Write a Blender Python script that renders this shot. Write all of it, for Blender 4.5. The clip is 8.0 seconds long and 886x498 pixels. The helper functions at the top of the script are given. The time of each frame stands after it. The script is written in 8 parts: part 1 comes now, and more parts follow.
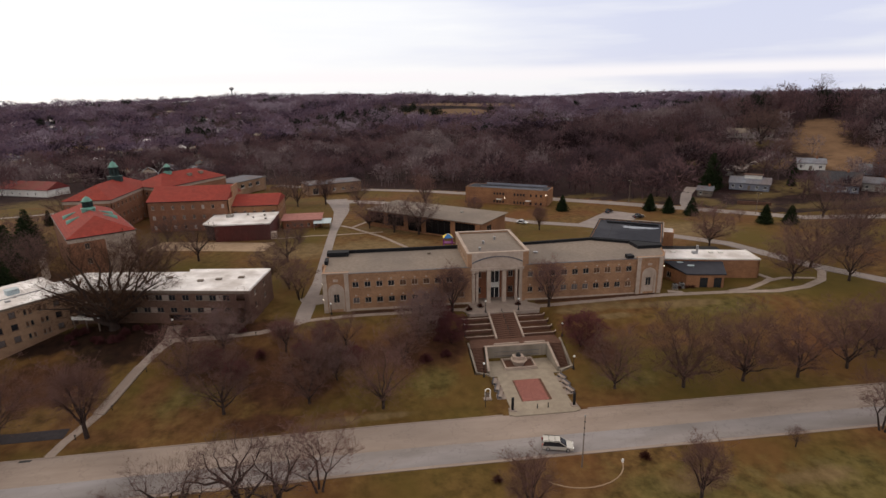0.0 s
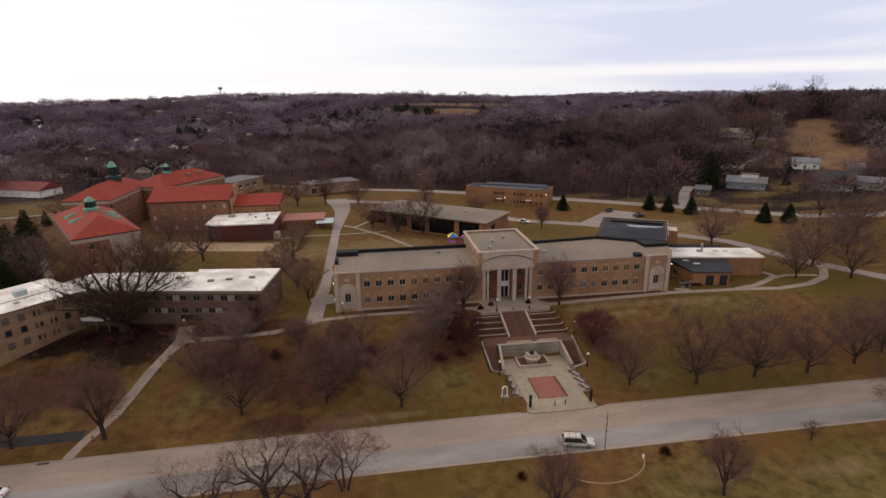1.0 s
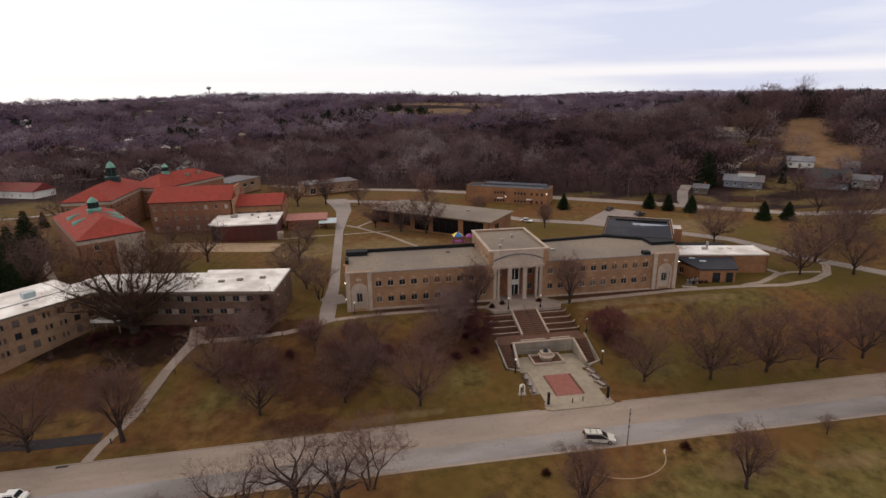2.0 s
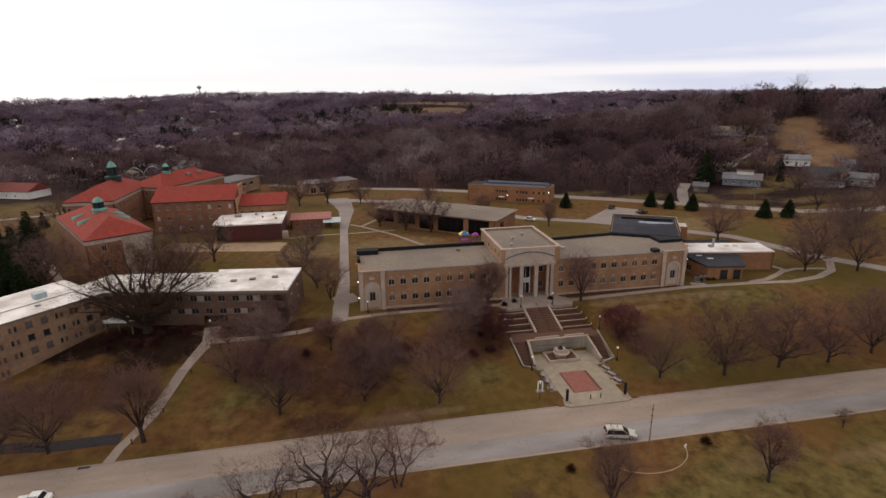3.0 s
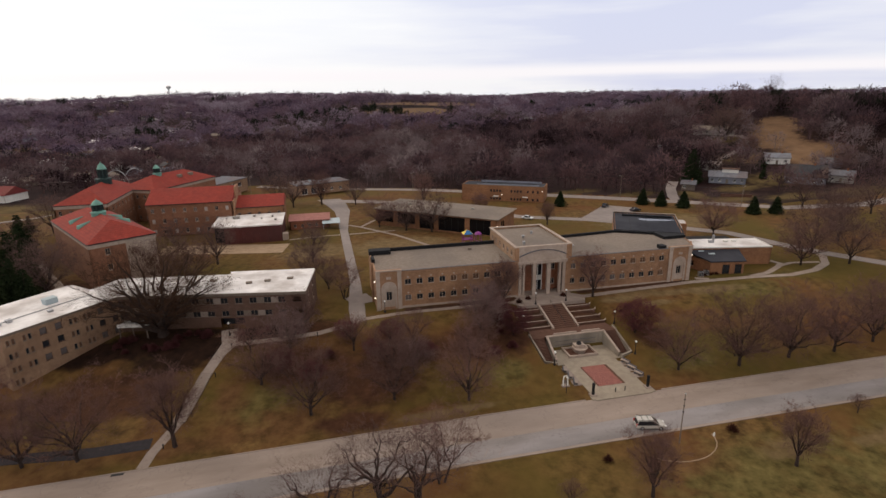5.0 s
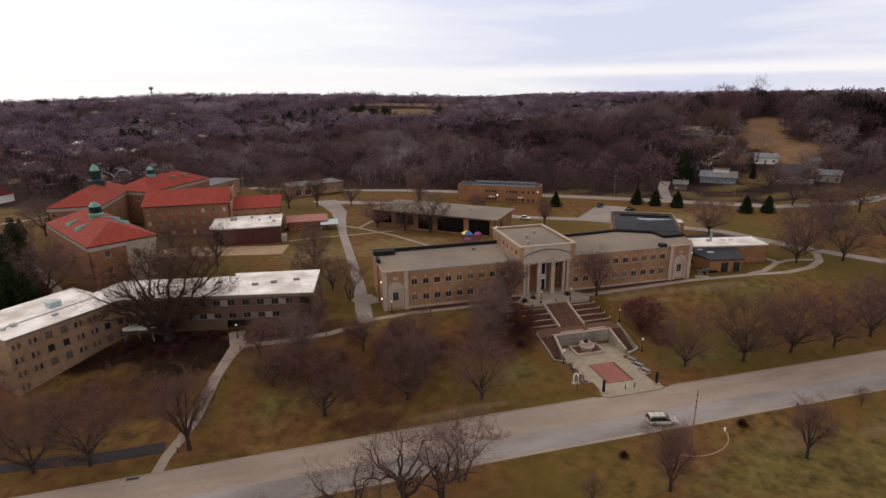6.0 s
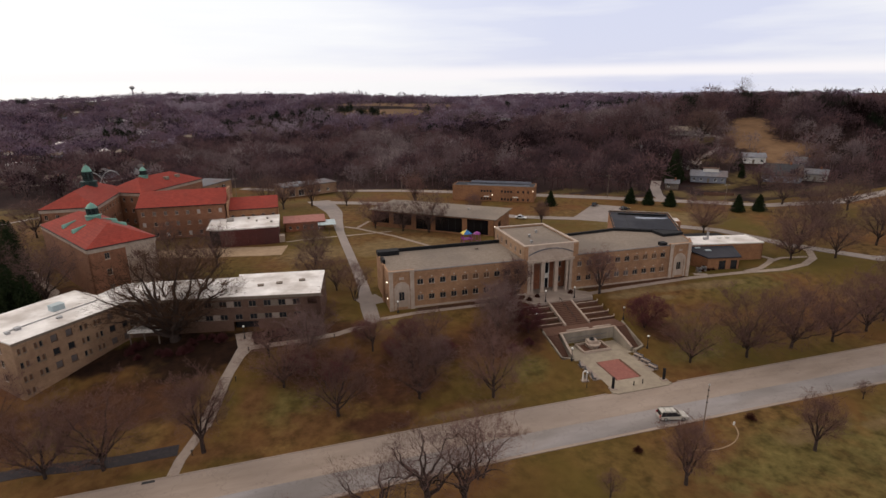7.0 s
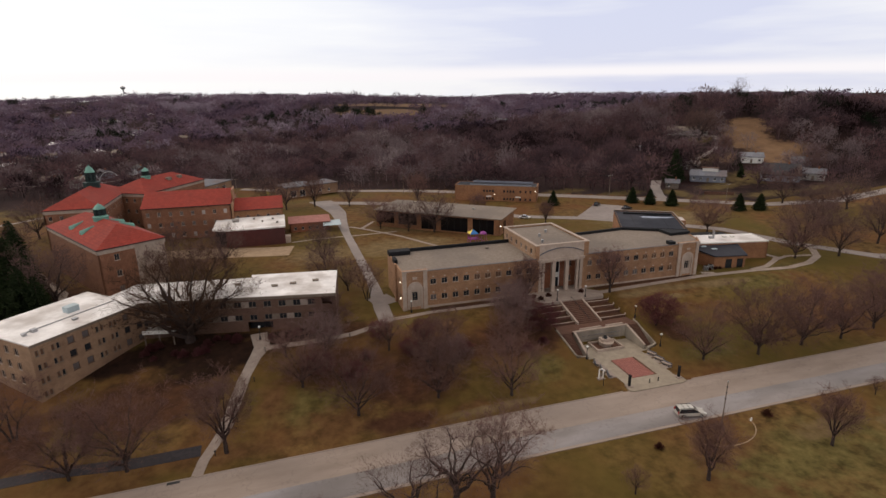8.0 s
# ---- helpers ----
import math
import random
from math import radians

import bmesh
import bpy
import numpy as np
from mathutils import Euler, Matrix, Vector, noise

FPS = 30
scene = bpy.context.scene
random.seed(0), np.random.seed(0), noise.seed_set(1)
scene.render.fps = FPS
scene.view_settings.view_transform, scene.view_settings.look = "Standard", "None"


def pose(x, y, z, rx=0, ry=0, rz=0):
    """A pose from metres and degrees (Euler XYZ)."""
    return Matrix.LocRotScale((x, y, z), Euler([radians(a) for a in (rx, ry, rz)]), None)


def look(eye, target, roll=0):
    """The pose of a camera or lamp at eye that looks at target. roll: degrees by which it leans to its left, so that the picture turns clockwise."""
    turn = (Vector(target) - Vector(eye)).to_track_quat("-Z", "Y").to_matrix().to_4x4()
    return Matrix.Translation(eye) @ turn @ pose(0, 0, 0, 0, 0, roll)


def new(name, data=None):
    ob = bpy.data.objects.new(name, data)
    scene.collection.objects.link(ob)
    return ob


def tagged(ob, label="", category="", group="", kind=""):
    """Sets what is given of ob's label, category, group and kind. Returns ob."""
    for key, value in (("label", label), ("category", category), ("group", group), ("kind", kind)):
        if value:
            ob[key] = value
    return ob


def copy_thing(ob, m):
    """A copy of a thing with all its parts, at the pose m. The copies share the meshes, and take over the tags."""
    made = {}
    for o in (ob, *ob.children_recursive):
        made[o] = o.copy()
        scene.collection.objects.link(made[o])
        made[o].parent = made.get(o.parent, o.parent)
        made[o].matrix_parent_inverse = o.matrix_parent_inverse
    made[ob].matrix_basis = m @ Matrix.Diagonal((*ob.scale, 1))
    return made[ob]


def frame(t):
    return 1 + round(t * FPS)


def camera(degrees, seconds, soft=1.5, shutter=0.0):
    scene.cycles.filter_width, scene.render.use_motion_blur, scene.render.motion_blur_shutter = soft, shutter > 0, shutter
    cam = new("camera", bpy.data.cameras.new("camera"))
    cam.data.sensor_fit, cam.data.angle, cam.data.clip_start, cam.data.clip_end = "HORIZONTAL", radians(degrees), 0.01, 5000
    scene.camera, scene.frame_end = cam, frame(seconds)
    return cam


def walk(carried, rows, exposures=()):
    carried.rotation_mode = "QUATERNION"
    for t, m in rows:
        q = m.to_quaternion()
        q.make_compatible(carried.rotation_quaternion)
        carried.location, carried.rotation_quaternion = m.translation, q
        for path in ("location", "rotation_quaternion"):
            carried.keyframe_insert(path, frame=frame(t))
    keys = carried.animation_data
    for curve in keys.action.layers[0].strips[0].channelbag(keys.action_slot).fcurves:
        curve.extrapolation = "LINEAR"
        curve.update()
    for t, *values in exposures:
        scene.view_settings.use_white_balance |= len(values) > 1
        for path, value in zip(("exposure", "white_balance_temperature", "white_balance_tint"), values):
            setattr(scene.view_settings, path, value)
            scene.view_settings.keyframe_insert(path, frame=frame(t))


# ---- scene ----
cam = camera(78.9, 8.0, soft=1.5)
PATH = [
    (0, (0.59, 0.332, 54.328), (0.565, 2.25, 53.762), -0.9),
    (0.5, (-1.89, 0.081, 54.327), (-1.897, 1.999, 53.761), -0.9),
    (1, (-4.382, -0.146, 54.341), (-4.369, 1.772, 53.774), -0.8),
    (1.5, (-6.865, -0.25, 54.317), (-6.831, 1.667, 53.75), -0.8),
    (3, (-14.26, -0.575, 54.306), (-14.179, 1.34, 53.735), -0.8),
    (3.5, (-16.704, -0.703, 54.333), (-16.599, 1.211, 53.761), -0.8),
    (4, (-19.139, -0.793, 54.345), (-19.013, 1.12, 53.774), -0.8),
    (4.5, (-21.495, -0.872, 54.358), (-21.346, 1.038, 53.787), -0.8),
    (6, (-28.578, -0.916, 54.379), (-28.352, 0.988, 53.811), -0.7),
    (6.5, (-30.953, -0.879, 54.419), (-30.701, 1.022, 53.851), -0.7),
    (7, (-33.339, -0.755, 54.451), (-33.059, 1.142, 53.883), -0.6),
    (7.5, (-35.725, -0.621, 54.504), (-35.43, 1.274, 53.936), -0.6),
    (8, (-38.082, -0.53, 54.556), (-37.775, 1.363, 53.988), -0.6),
]
walk(cam, [(t, pose(0, 0, 0, 0, 0, -7.22) @ look(eye, target, roll)) for t, eye, target, roll in PATH])

# ---- world and light: an overcast late-winter day ----
world = bpy.data.worlds.new("sky")
scene.world = world
world.use_nodes = True
wn, wl = world.node_tree.nodes, world.node_tree.links
wn.clear()
w_out = wn.new("ShaderNodeOutputWorld")
w_bg = wn.new("ShaderNodeBackground")
w_sky = wn.new("ShaderNodeTexSky")
w_sky.sky_type = "NISHITA"
w_sky.sun_disc = False
w_sky.sun_elevation = radians(34)
w_sky.sun_rotation = radians(-50)
w_dim = wn.new("ShaderNodeVectorMath")
w_dim.operation = "SCALE"
w_dim.inputs["Scale"].default_value = 0.10
w_co = wn.new("ShaderNodeTexCoord")
w_map = wn.new("ShaderNodeMapping")
w_map.inputs["Scale"].default_value = (1.0, 1.0, 9.0)
w_map.inputs["Location"].default_value = (0.35, 0.1, 0.42)
w_noise = wn.new("ShaderNodeTexNoise")
w_noise.inputs["Scale"].default_value = 1.6
w_noise.inputs["Detail"].default_value = 5.0
w_noise.inputs["Roughness"].default_value = 0.5
w_ramp = wn.new("ShaderNodeValToRGB")
w_ramp.color_ramp.elements[0].position = 0.36
w_ramp.color_ramp.elements[0].color = (0.74, 0.76, 0.94, 1)
w_ramp.color_ramp.elements[1].position = 0.56
w_ramp.color_ramp.elements[1].color = (1.0, 0.99, 1.02, 1)
# the cloud is thinner and brighter towards the sun, west of the campus
w_sep = wn.new("ShaderNodeSeparateXYZ")
w_west = wn.new("ShaderNodeMapRange")
w_west.inputs["From Min"].default_value = 0.45
w_west.inputs["From Max"].default_value = -0.35
w_glow = wn.new("ShaderNodeMix")
w_glow.data_type = "RGBA"
w_glow.inputs[7].default_value = (1.08, 1.07, 1.08, 1)
w_mix = wn.new("ShaderNodeMix")
w_mix.data_type = "RGBA"
w_mix.inputs[0].default_value = 0.88
wl.new(w_co.outputs["Generated"], w_map.inputs["Vector"])
wl.new(w_map.outputs["Vector"], w_noise.inputs["Vector"])
wl.new(w_noise.outputs["Fac"], w_ramp.inputs["Fac"])
wl.new(w_co.outputs["Generated"], w_sep.inputs["Vector"])
wl.new(w_sep.outputs["X"], w_west.inputs["Value"])
wl.new(w_west.outputs["Result"], w_glow.inputs[0])
wl.new(w_ramp.outputs["Color"], w_glow.inputs[6])
wl.new(w_sky.outputs["Color"], w_dim.inputs[0])
wl.new(w_dim.outputs["Vector"], w_mix.inputs[6])
w_low = wn.new("ShaderNodeMapRange")
w_low.interpolation_type = "SMOOTHSTEP"
w_low.inputs["From Min"].default_value, w_low.inputs["From Max"].default_value = 0.012, 0.022
w_high = wn.new("ShaderNodeMapRange")
w_high.interpolation_type = "SMOOTHSTEP"
w_high.inputs["From Min"].default_value, w_high.inputs["From Max"].default_value = 0.042, 0.026
w_wave = wn.new("ShaderNodeMath")
w_wave.operation = "MULTIPLY_ADD"
w_wave.inputs[1].default_value = 0.02
w_strip = wn.new("ShaderNodeMath")
w_strip.operation = "MULTIPLY"
w_pale = wn.new("ShaderNodeMix")
w_pale.data_type = "RGBA"
w_pale.inputs[7].default_value = (1.04, 1.0, 1.04, 1)
wl.new(w_noise.outputs["Fac"], w_wave.inputs[0])
wl.new(w_sep.outputs["Z"], w_wave.inputs[2])
w_back = wn.new("ShaderNodeMath")
w_back.operation = "SUBTRACT"
w_back.inputs[1].default_value = 0.01
wl.new(w_wave.outputs[0], w_back.inputs[0])
wl.new(w_back.outputs[0], w_low.inputs["Value"])
wl.new(w_back.outputs[0], w_high.inputs["Value"])
wl.new(w_low.outputs["Result"], w_strip.inputs[0])
wl.new(w_high.outputs["Result"], w_strip.inputs[1])
wl.new(w_strip.outputs[0], w_pale.inputs[0])
wl.new(w_glow.outputs[2], w_pale.inputs[6])
# overhead the cloud is thinner and warmer than near the horizon
w_top = wn.new("ShaderNodeMapRange")
w_top.interpolation_type = "SMOOTHSTEP"
w_top.inputs["From Min"].default_value, w_top.inputs["From Max"].default_value = 0.2, 0.55
w_warm = wn.new("ShaderNodeMix")
w_warm.data_type = "RGBA"
w_warm.inputs[7].default_value = (1.03, 0.935, 0.865, 1)
wl.new(w_sep.outputs["Z"], w_top.inputs["Value"])
wl.new(w_top.outputs["Result"], w_warm.inputs[0])
wl.new(w_pale.outputs[2], w_warm.inputs[6])
wl.new(w_warm.outputs[2], w_mix.inputs[7])
wl.new(w_mix.outputs[2], w_bg.inputs["Color"])
w_bg.inputs["Strength"].default_value = 1.0
wl.new(w_bg.outputs["Background"], w_out.inputs["Surface"])

sun = new("sun", bpy.data.lights.new("sun", "SUN"))
sun.data.energy, sun.data.angle, sun.data.color = 0.8, radians(20), (1.0, 0.84, 0.66)
sun.matrix_world = look((-60, 50, 60), (0, 0, 0))
scene.view_settings.exposure = 0.0


# ---- materials ----
def material(name, dark, light, scale=1.0, rough=0.85, metal=0.0, bump=0.3, stain=None, stain_scale=0.08, stain_amount=0.5, detail=6.0, random_tint=0.0, spec=0.3, stretch=(1, 1, 1), stain2=None, stain2_scale=0.05, patches=None):
    """Two colours mixed by fine noise, a wide stain over them, and a fine relief."""
    m = bpy.data.materials.new(name)
    m.use_nodes = True
    n, k = m.node_tree.nodes, m.node_tree.links
    p = n["Principled BSDF"]
    p.inputs["Roughness"].default_value = rough
    p.inputs["Metallic"].default_value = metal
    p.inputs["Specular IOR Level"].default_value = spec
    co = n.new("ShaderNodeTexCoord")
    mp = n.new("ShaderNodeMapping")
    mp.inputs["Scale"].default_value = stretch
    k.new(co.outputs["Object"], mp.inputs["Vector"])
    fine = n.new("ShaderNodeTexNoise")
    fine.inputs["Scale"].default_value = scale
    fine.inputs["Detail"].default_value = detail
    fine.inputs["Roughness"].default_value = 0.65
    k.new(mp.outputs["Vector"], fine.inputs["Vector"])
    spread = n.new("ShaderNodeMapRange")
    spread.inputs["From Min"].default_value, spread.inputs["From Max"].default_value = 0.32, 0.68
    k.new(fine.outputs["Fac"], spread.inputs["Value"])
    mix = n.new("ShaderNodeMix")
    mix.data_type = "RGBA"
    mix.inputs[6].default_value = (*dark, 1)
    mix.inputs[7].default_value = (*light, 1)
    k.new(spread.outputs["Result"], mix.inputs[0])
    colour = mix.outputs[2]
    for shade, size, shift in ((stain, stain_scale, 0.0), (stain2, stain2_scale, 37.0)):
        if not shade:
            continue
        wide = n.new("ShaderNodeTexNoise")
        wide.inputs["Scale"].default_value = size
        wide.inputs["Detail"].default_value = 4.0
        off = n.new("ShaderNodeVectorMath")
        off.inputs[1].default_value = (shift, shift, 0)
        k.new(mp.outputs["Vector"], off.inputs[0])
        k.new(off.outputs["Vector"], wide.inputs["Vector"])
        where = n.new("ShaderNodeMapRange")
        where.inputs["From Min"].default_value, where.inputs["From Max"].default_value = 0.42, 0.66
        where.inputs["To Max"].default_value = stain_amount
        k.new(wide.outputs["Fac"], where.inputs["Value"])
        over = n.new("ShaderNodeMix")
        over.data_type = "RGBA"
        over.inputs[7].default_value = (*shade, 1)
        k.new(where.outputs["Result"], over.inputs[0])
        k.new(colour, over.inputs[6])
        colour = over.outputs[2]
    for layer, (one, two) in (patches or {}).items():
        at = n.new("ShaderNodeAttribute")
        at.attribute_name = layer
        rag = n.new("ShaderNodeTexNoise")
        rag.inputs["Scale"].default_value = 0.35
        rag.inputs["Detail"].default_value = 6.0
        k.new(mp.outputs["Vector"], rag.inputs["Vector"])
        sub = n.new("ShaderNodeMath")
        sub.operation = "ADD"
        k.new(at.outputs["Fac"], sub.inputs[0])
        k.new(rag.outputs["Fac"], sub.inputs[1])
        edge = n.new("ShaderNodeMapRange")
        edge.interpolation_type = "SMOOTHSTEP"
        edge.inputs["From Min"].default_value, edge.inputs["From Max"].default_value = 0.62, 1.2
        k.new(sub.outputs[0], edge.inputs["Value"])
        leaf = n.new("ShaderNodeMix")
        leaf.data_type = "RGBA"
        leaf.inputs[6].default_value, leaf.inputs[7].default_value = (*one, 1), (*two, 1)
        k.new(spread.outputs["Result"], leaf.inputs[0])
        lay = n.new("ShaderNodeMix")
        lay.data_type = "RGBA"
        k.new(edge.outputs["Result"], lay.inputs[0])
        k.new(colour, lay.inputs[6])
        k.new(leaf.outputs[2], lay.inputs[7])
        colour = lay.outputs[2]
    if random_tint:
        info = n.new("ShaderNodeObjectInfo")
        hsv = n.new("ShaderNodeHueSaturation")
        rng = n.new("ShaderNodeMapRange")
        rng.inputs["To Min"].default_value, rng.inputs["To Max"].default_value = 1 - random_tint, 1 + random_tint
        k.new(info.outputs["Random"], rng.inputs["Value"])
        k.new(rng.outputs["Result"], hsv.inputs["Value"])
        k.new(colour, hsv.inputs["Color"])
        colour = hsv.outputs["Color"]
    k.new(colour, p.inputs["Base Color"])
    if bump:
        b = n.new("ShaderNodeBump")
        b.inputs["Strength"].default_value = bump
        b.inputs["Distance"].default_value = 0.05
        k.new(fine.outputs["Fac"], b.inputs["Height"])
        k.new(b.outputs["Normal"], p.inputs["Normal"])
    return m


def coursed(name, one, two, mortar, width, height, rough=0.85, stain=(0.14, 0.07, 0.045), stain_amount=0.45):
    """Masonry or roofing in courses, on surfaces of any direction."""
    m = material(name, one, two, 0.8, rough, stain=stain, stain_scale=0.12, stain_amount=stain_amount, bump=0)
    n, k = m.node_tree.nodes, m.node_tree.links
    p = n["Principled BSDF"]
    before = p.inputs["Base Color"].links[0].from_socket
    co = n.new("ShaderNodeTexCoord")
    sep = n.new("ShaderNodeSeparateXYZ")
    k.new(co.outputs["Object"], sep.inputs[0])
    add = n.new("ShaderNodeMath")
    k.new(sep.outputs["X"], add.inputs[0])
    k.new(sep.outputs["Y"], add.inputs[1])
    com = n.new("ShaderNodeCombineXYZ")
    k.new(add.outputs[0], com.inputs["X"])
    k.new(sep.outputs["Z"], com.inputs["Y"])
    br = n.new("ShaderNodeTexBrick")
    br.inputs["Scale"].default_value = 1.0
    br.inputs["Brick Width"].default_value, br.inputs["Row Height"].default_value = width, height
    br.inputs["Mortar Size"].default_value = height * 0.14
    br.inputs["Color1"].default_value = (0.78, 0.78, 0.78, 1)
    br.inputs["Color2"].default_value = (1, 1, 1, 1)
    br.inputs["Mortar"].default_value = (*mortar, 1)
    k.new(com.outputs[0], br.inputs["Vector"])
    mul = n.new("ShaderNodeMix")
    mul.data_type, mul.blend_type = "RGBA", "MULTIPLY"
    mul.inputs[0].default_value = 1.0
    k.new(before, mul.inputs[6])
    k.new(br.outputs["Color"], mul.inputs[7])
    k.new(mul.outputs[2], p.inputs["Base Color"])
    b = n.new("ShaderNodeBump")
    b.inputs["Strength"].default_value, b.inputs["Distance"].default_value = 0.4, 0.02
    k.new(br.outputs["Fac"], b.inputs["Height"])
    b.invert = True
    k.new(b.outputs["Normal"], p.inputs["Normal"])
    return m


# the last patch is dark litter with the oak's shade in its colour
GRASS = material("winter_lawn", (0.042, 0.024, 0.008), (0.176, 0.103, 0.037), 0.45, 0.95, stain=(0.122, 0.052, 0.021), stain_scale=0.06, stain_amount=0.85, bump=0.6, spec=0.1, stain2=(0.085, 0.064, 0.014), stain2_scale=0.035, detail=10.0, patches={
    "olive": ((0.046, 0.036, 0.010), (0.150, 0.116, 0.040)), "rust": ((0.070, 0.034, 0.013), (0.142, 0.073, 0.031)),
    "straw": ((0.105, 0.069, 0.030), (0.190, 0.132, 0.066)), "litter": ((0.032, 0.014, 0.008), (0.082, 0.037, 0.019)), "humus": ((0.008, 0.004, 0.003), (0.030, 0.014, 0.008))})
# litter of the woods, taken close to black for shadow between the crowns
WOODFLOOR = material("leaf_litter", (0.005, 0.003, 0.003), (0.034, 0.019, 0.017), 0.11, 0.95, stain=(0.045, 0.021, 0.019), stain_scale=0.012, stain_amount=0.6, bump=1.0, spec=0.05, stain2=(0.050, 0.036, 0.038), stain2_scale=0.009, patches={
    "yard": ((0.062, 0.044, 0.018), (0.130, 0.092, 0.042)), "field": ((0.130, 0.076, 0.044), (0.195, 0.120, 0.070))})
LITTER = material("leaf_strewn_bed", (0.032, 0.018, 0.011), (0.066, 0.033, 0.021), 0.8, 0.95, stain=(0.090, 0.037, 0.019), stain_scale=0.12, bump=0.6, spec=0.1)
FIELD = material("dry_field", (0.118, 0.070, 0.042), (0.172, 0.106, 0.064), 0.25, 0.95, stain=(0.110, 0.075, 0.036), stain_scale=0.03, spec=0.1)
ROAD = material("worn_road", (0.232, 0.180, 0.147), (0.315, 0.250, 0.210), 0.35, 0.8, stain=(0.260, 0.214, 0.190), stain_scale=0.06, stain_amount=0.6, bump=0.15, stretch=(0.25, 1, 1))
LANE = material("patched_lane", (0.205, 0.178, 0.168), (0.295, 0.262, 0.253), 0.4, 0.75, stain=(0.275, 0.262, 0.275), stain_scale=0.07, stain_amount=0.8, bump=0.1, stretch=(0.25, 1, 1), stain2=(0.14, 0.122, 0.115), stain2_scale=0.12)


def cracked(m, size, depth):
    """Thin irregular cracks over a paved surface."""
    n, k = m.node_tree.nodes, m.node_tree.links
    p = n["Principled BSDF"]
    before = p.inputs["Base Color"].links[0].from_socket
    co = n.new("ShaderNodeTexCoord")
    warp = n.new("ShaderNodeTexNoise")
    warp.inputs["Scale"].default_value = 0.5
    k.new(co.outputs["Object"], warp.inputs["Vector"])
    mul = n.new("ShaderNodeVectorMath")
    mul.operation = "SCALE"
    mul.inputs["Scale"].default_value = 6.0
    k.new(warp.outputs["Color"], mul.inputs[0])
    vec = n.new("ShaderNodeVectorMath")
    k.new(co.outputs["Object"], vec.inputs[0])
    k.new(mul.outputs["Vector"], vec.inputs[1])
    cell = n.new("ShaderNodeTexVoronoi")
    cell.feature = "DISTANCE_TO_EDGE"
    cell.inputs["Scale"].default_value = size
    k.new(vec.outputs["Vector"], cell.inputs["Vector"])
    thin = n.new("ShaderNodeMapRange")
    thin.inputs["From Min"].default_value, thin.inputs["From Max"].default_value = 0.0, 0.025
    thin.inputs["To Min"].default_value = depth
    k.new(cell.outputs["Distance"], thin.inputs["Value"])
    dim = n.new("ShaderNodeVectorMath")
    dim.operation = "SCALE"
    k.new(before, dim.inputs[0])
    k.new(thin.outputs["Result"], dim.inputs["Scale"])
    k.new(dim.outputs["Vector"], p.inputs["Base Color"])


cracked(ROAD, 0.16, 0.86)
cracked(LANE, 0.22, 0.82)
ASPHALT = material("dark_asphalt", (0.027, 0.024, 0.027), (0.045, 0.040, 0.045), 1.5, 0.9, stain=(0.06, 0.054, 0.056), stain_amount=0.4, spec=0.1)
STREET = material("pale_street", (0.208, 0.176, 0.164), (0.285, 0.240, 0.222), 0.5, 0.8, stain=(0.170, 0.140, 0.128), stain_amount=0.5)
CONCRETE = material("concrete", (0.228, 0.180, 0.154), (0.325, 0.264, 0.226), 0.9, 0.85, stain=(0.212, 0.158, 0.128), stain_scale=0.2, stain_amount=0.5)
PALE = material("pale_stone", (0.325, 0.255, 0.210), (0.450, 0.362, 0.302), 1.2, 0.8, stain=(0.270, 0.205, 0.165), stain_scale=0.25, stain_amount=0.5, bump=0.15)
DIRT = material("bare_earth", (0.254, 0.177, 0.114), (0.350, 0.251, 0.167), 0.6, 0.95, stain=(0.212, 0.140, 0.079), stain_amount=0.4)
TANBRICK = coursed("tan_brick", (0.315, 0.178, 0.103), (0.425, 0.250, 0.150), (0.72, 0.68, 0.62), 0.42, 0.14)
ARCHBRICK = material("arch_brick", (0.310, 0.165, 0.085), (0.410, 0.232, 0.125), 1.5, 0.85, stain=(0.26, 0.14, 0.07), stain_scale=0.2)
BUFFBRICK = coursed("buff_brick", (0.285, 0.180, 0.115), (0.380, 0.248, 0.165), (0.75, 0.72, 0.66), 0.42, 0.14)
ORANGEBRICK = coursed("orange_brick", (0.270, 0.130, 0.066), (0.375, 0.188, 0.096), (0.72, 0.68, 0.62), 0.42, 0.14)
REDBRICK = coursed("red_brown_brick", (0.224, 0.086, 0.047), (0.337, 0.135, 0.072), (0.75, 0.7, 0.64), 0.42, 0.14)
DULLBRICK = coursed("dull_brick", (0.112, 0.066, 0.050), (0.165, 0.100, 0.076), (0.75, 0.7, 0.64), 0.42, 0.14)
HALLBRICK = coursed("hall_brick", (0.215, 0.098, 0.058), (0.310, 0.148, 0.090), (0.75, 0.7, 0.64), 0.42, 0.14)
STAIRBRICK = coursed("brown_paver", (0.095, 0.046, 0.032), (0.15, 0.076, 0.052), (0.8, 0.75, 0.7), 0.4, 0.12)
COURT = material("court_paving", (0.250, 0.207, 0.158), (0.335, 0.285, 0.222), 0.9, 0.85, stain=(0.215, 0.172, 0.135), stain_scale=0.25, stain_amount=0.5)
PAVER = material("red_paver", (0.22, 0.075, 0.062), (0.31, 0.12, 0.098), 1.5, 0.85, stain=(0.36, 0.19, 0.16), stain_scale=0.4, random_tint=0.10)
DULLRED = coursed("dull_red_roof", (0.17, 0.030, 0.030), (0.23, 0.045, 0.042), (0.72, 0.7, 0.7), 0.5, 0.36)
MAROON = material("maroon_panel", (0.075, 0.018, 0.016), (0.11, 0.028, 0.024), 0.6, 0.7, stain=(0.06, 0.03, 0.03), bump=0.1)
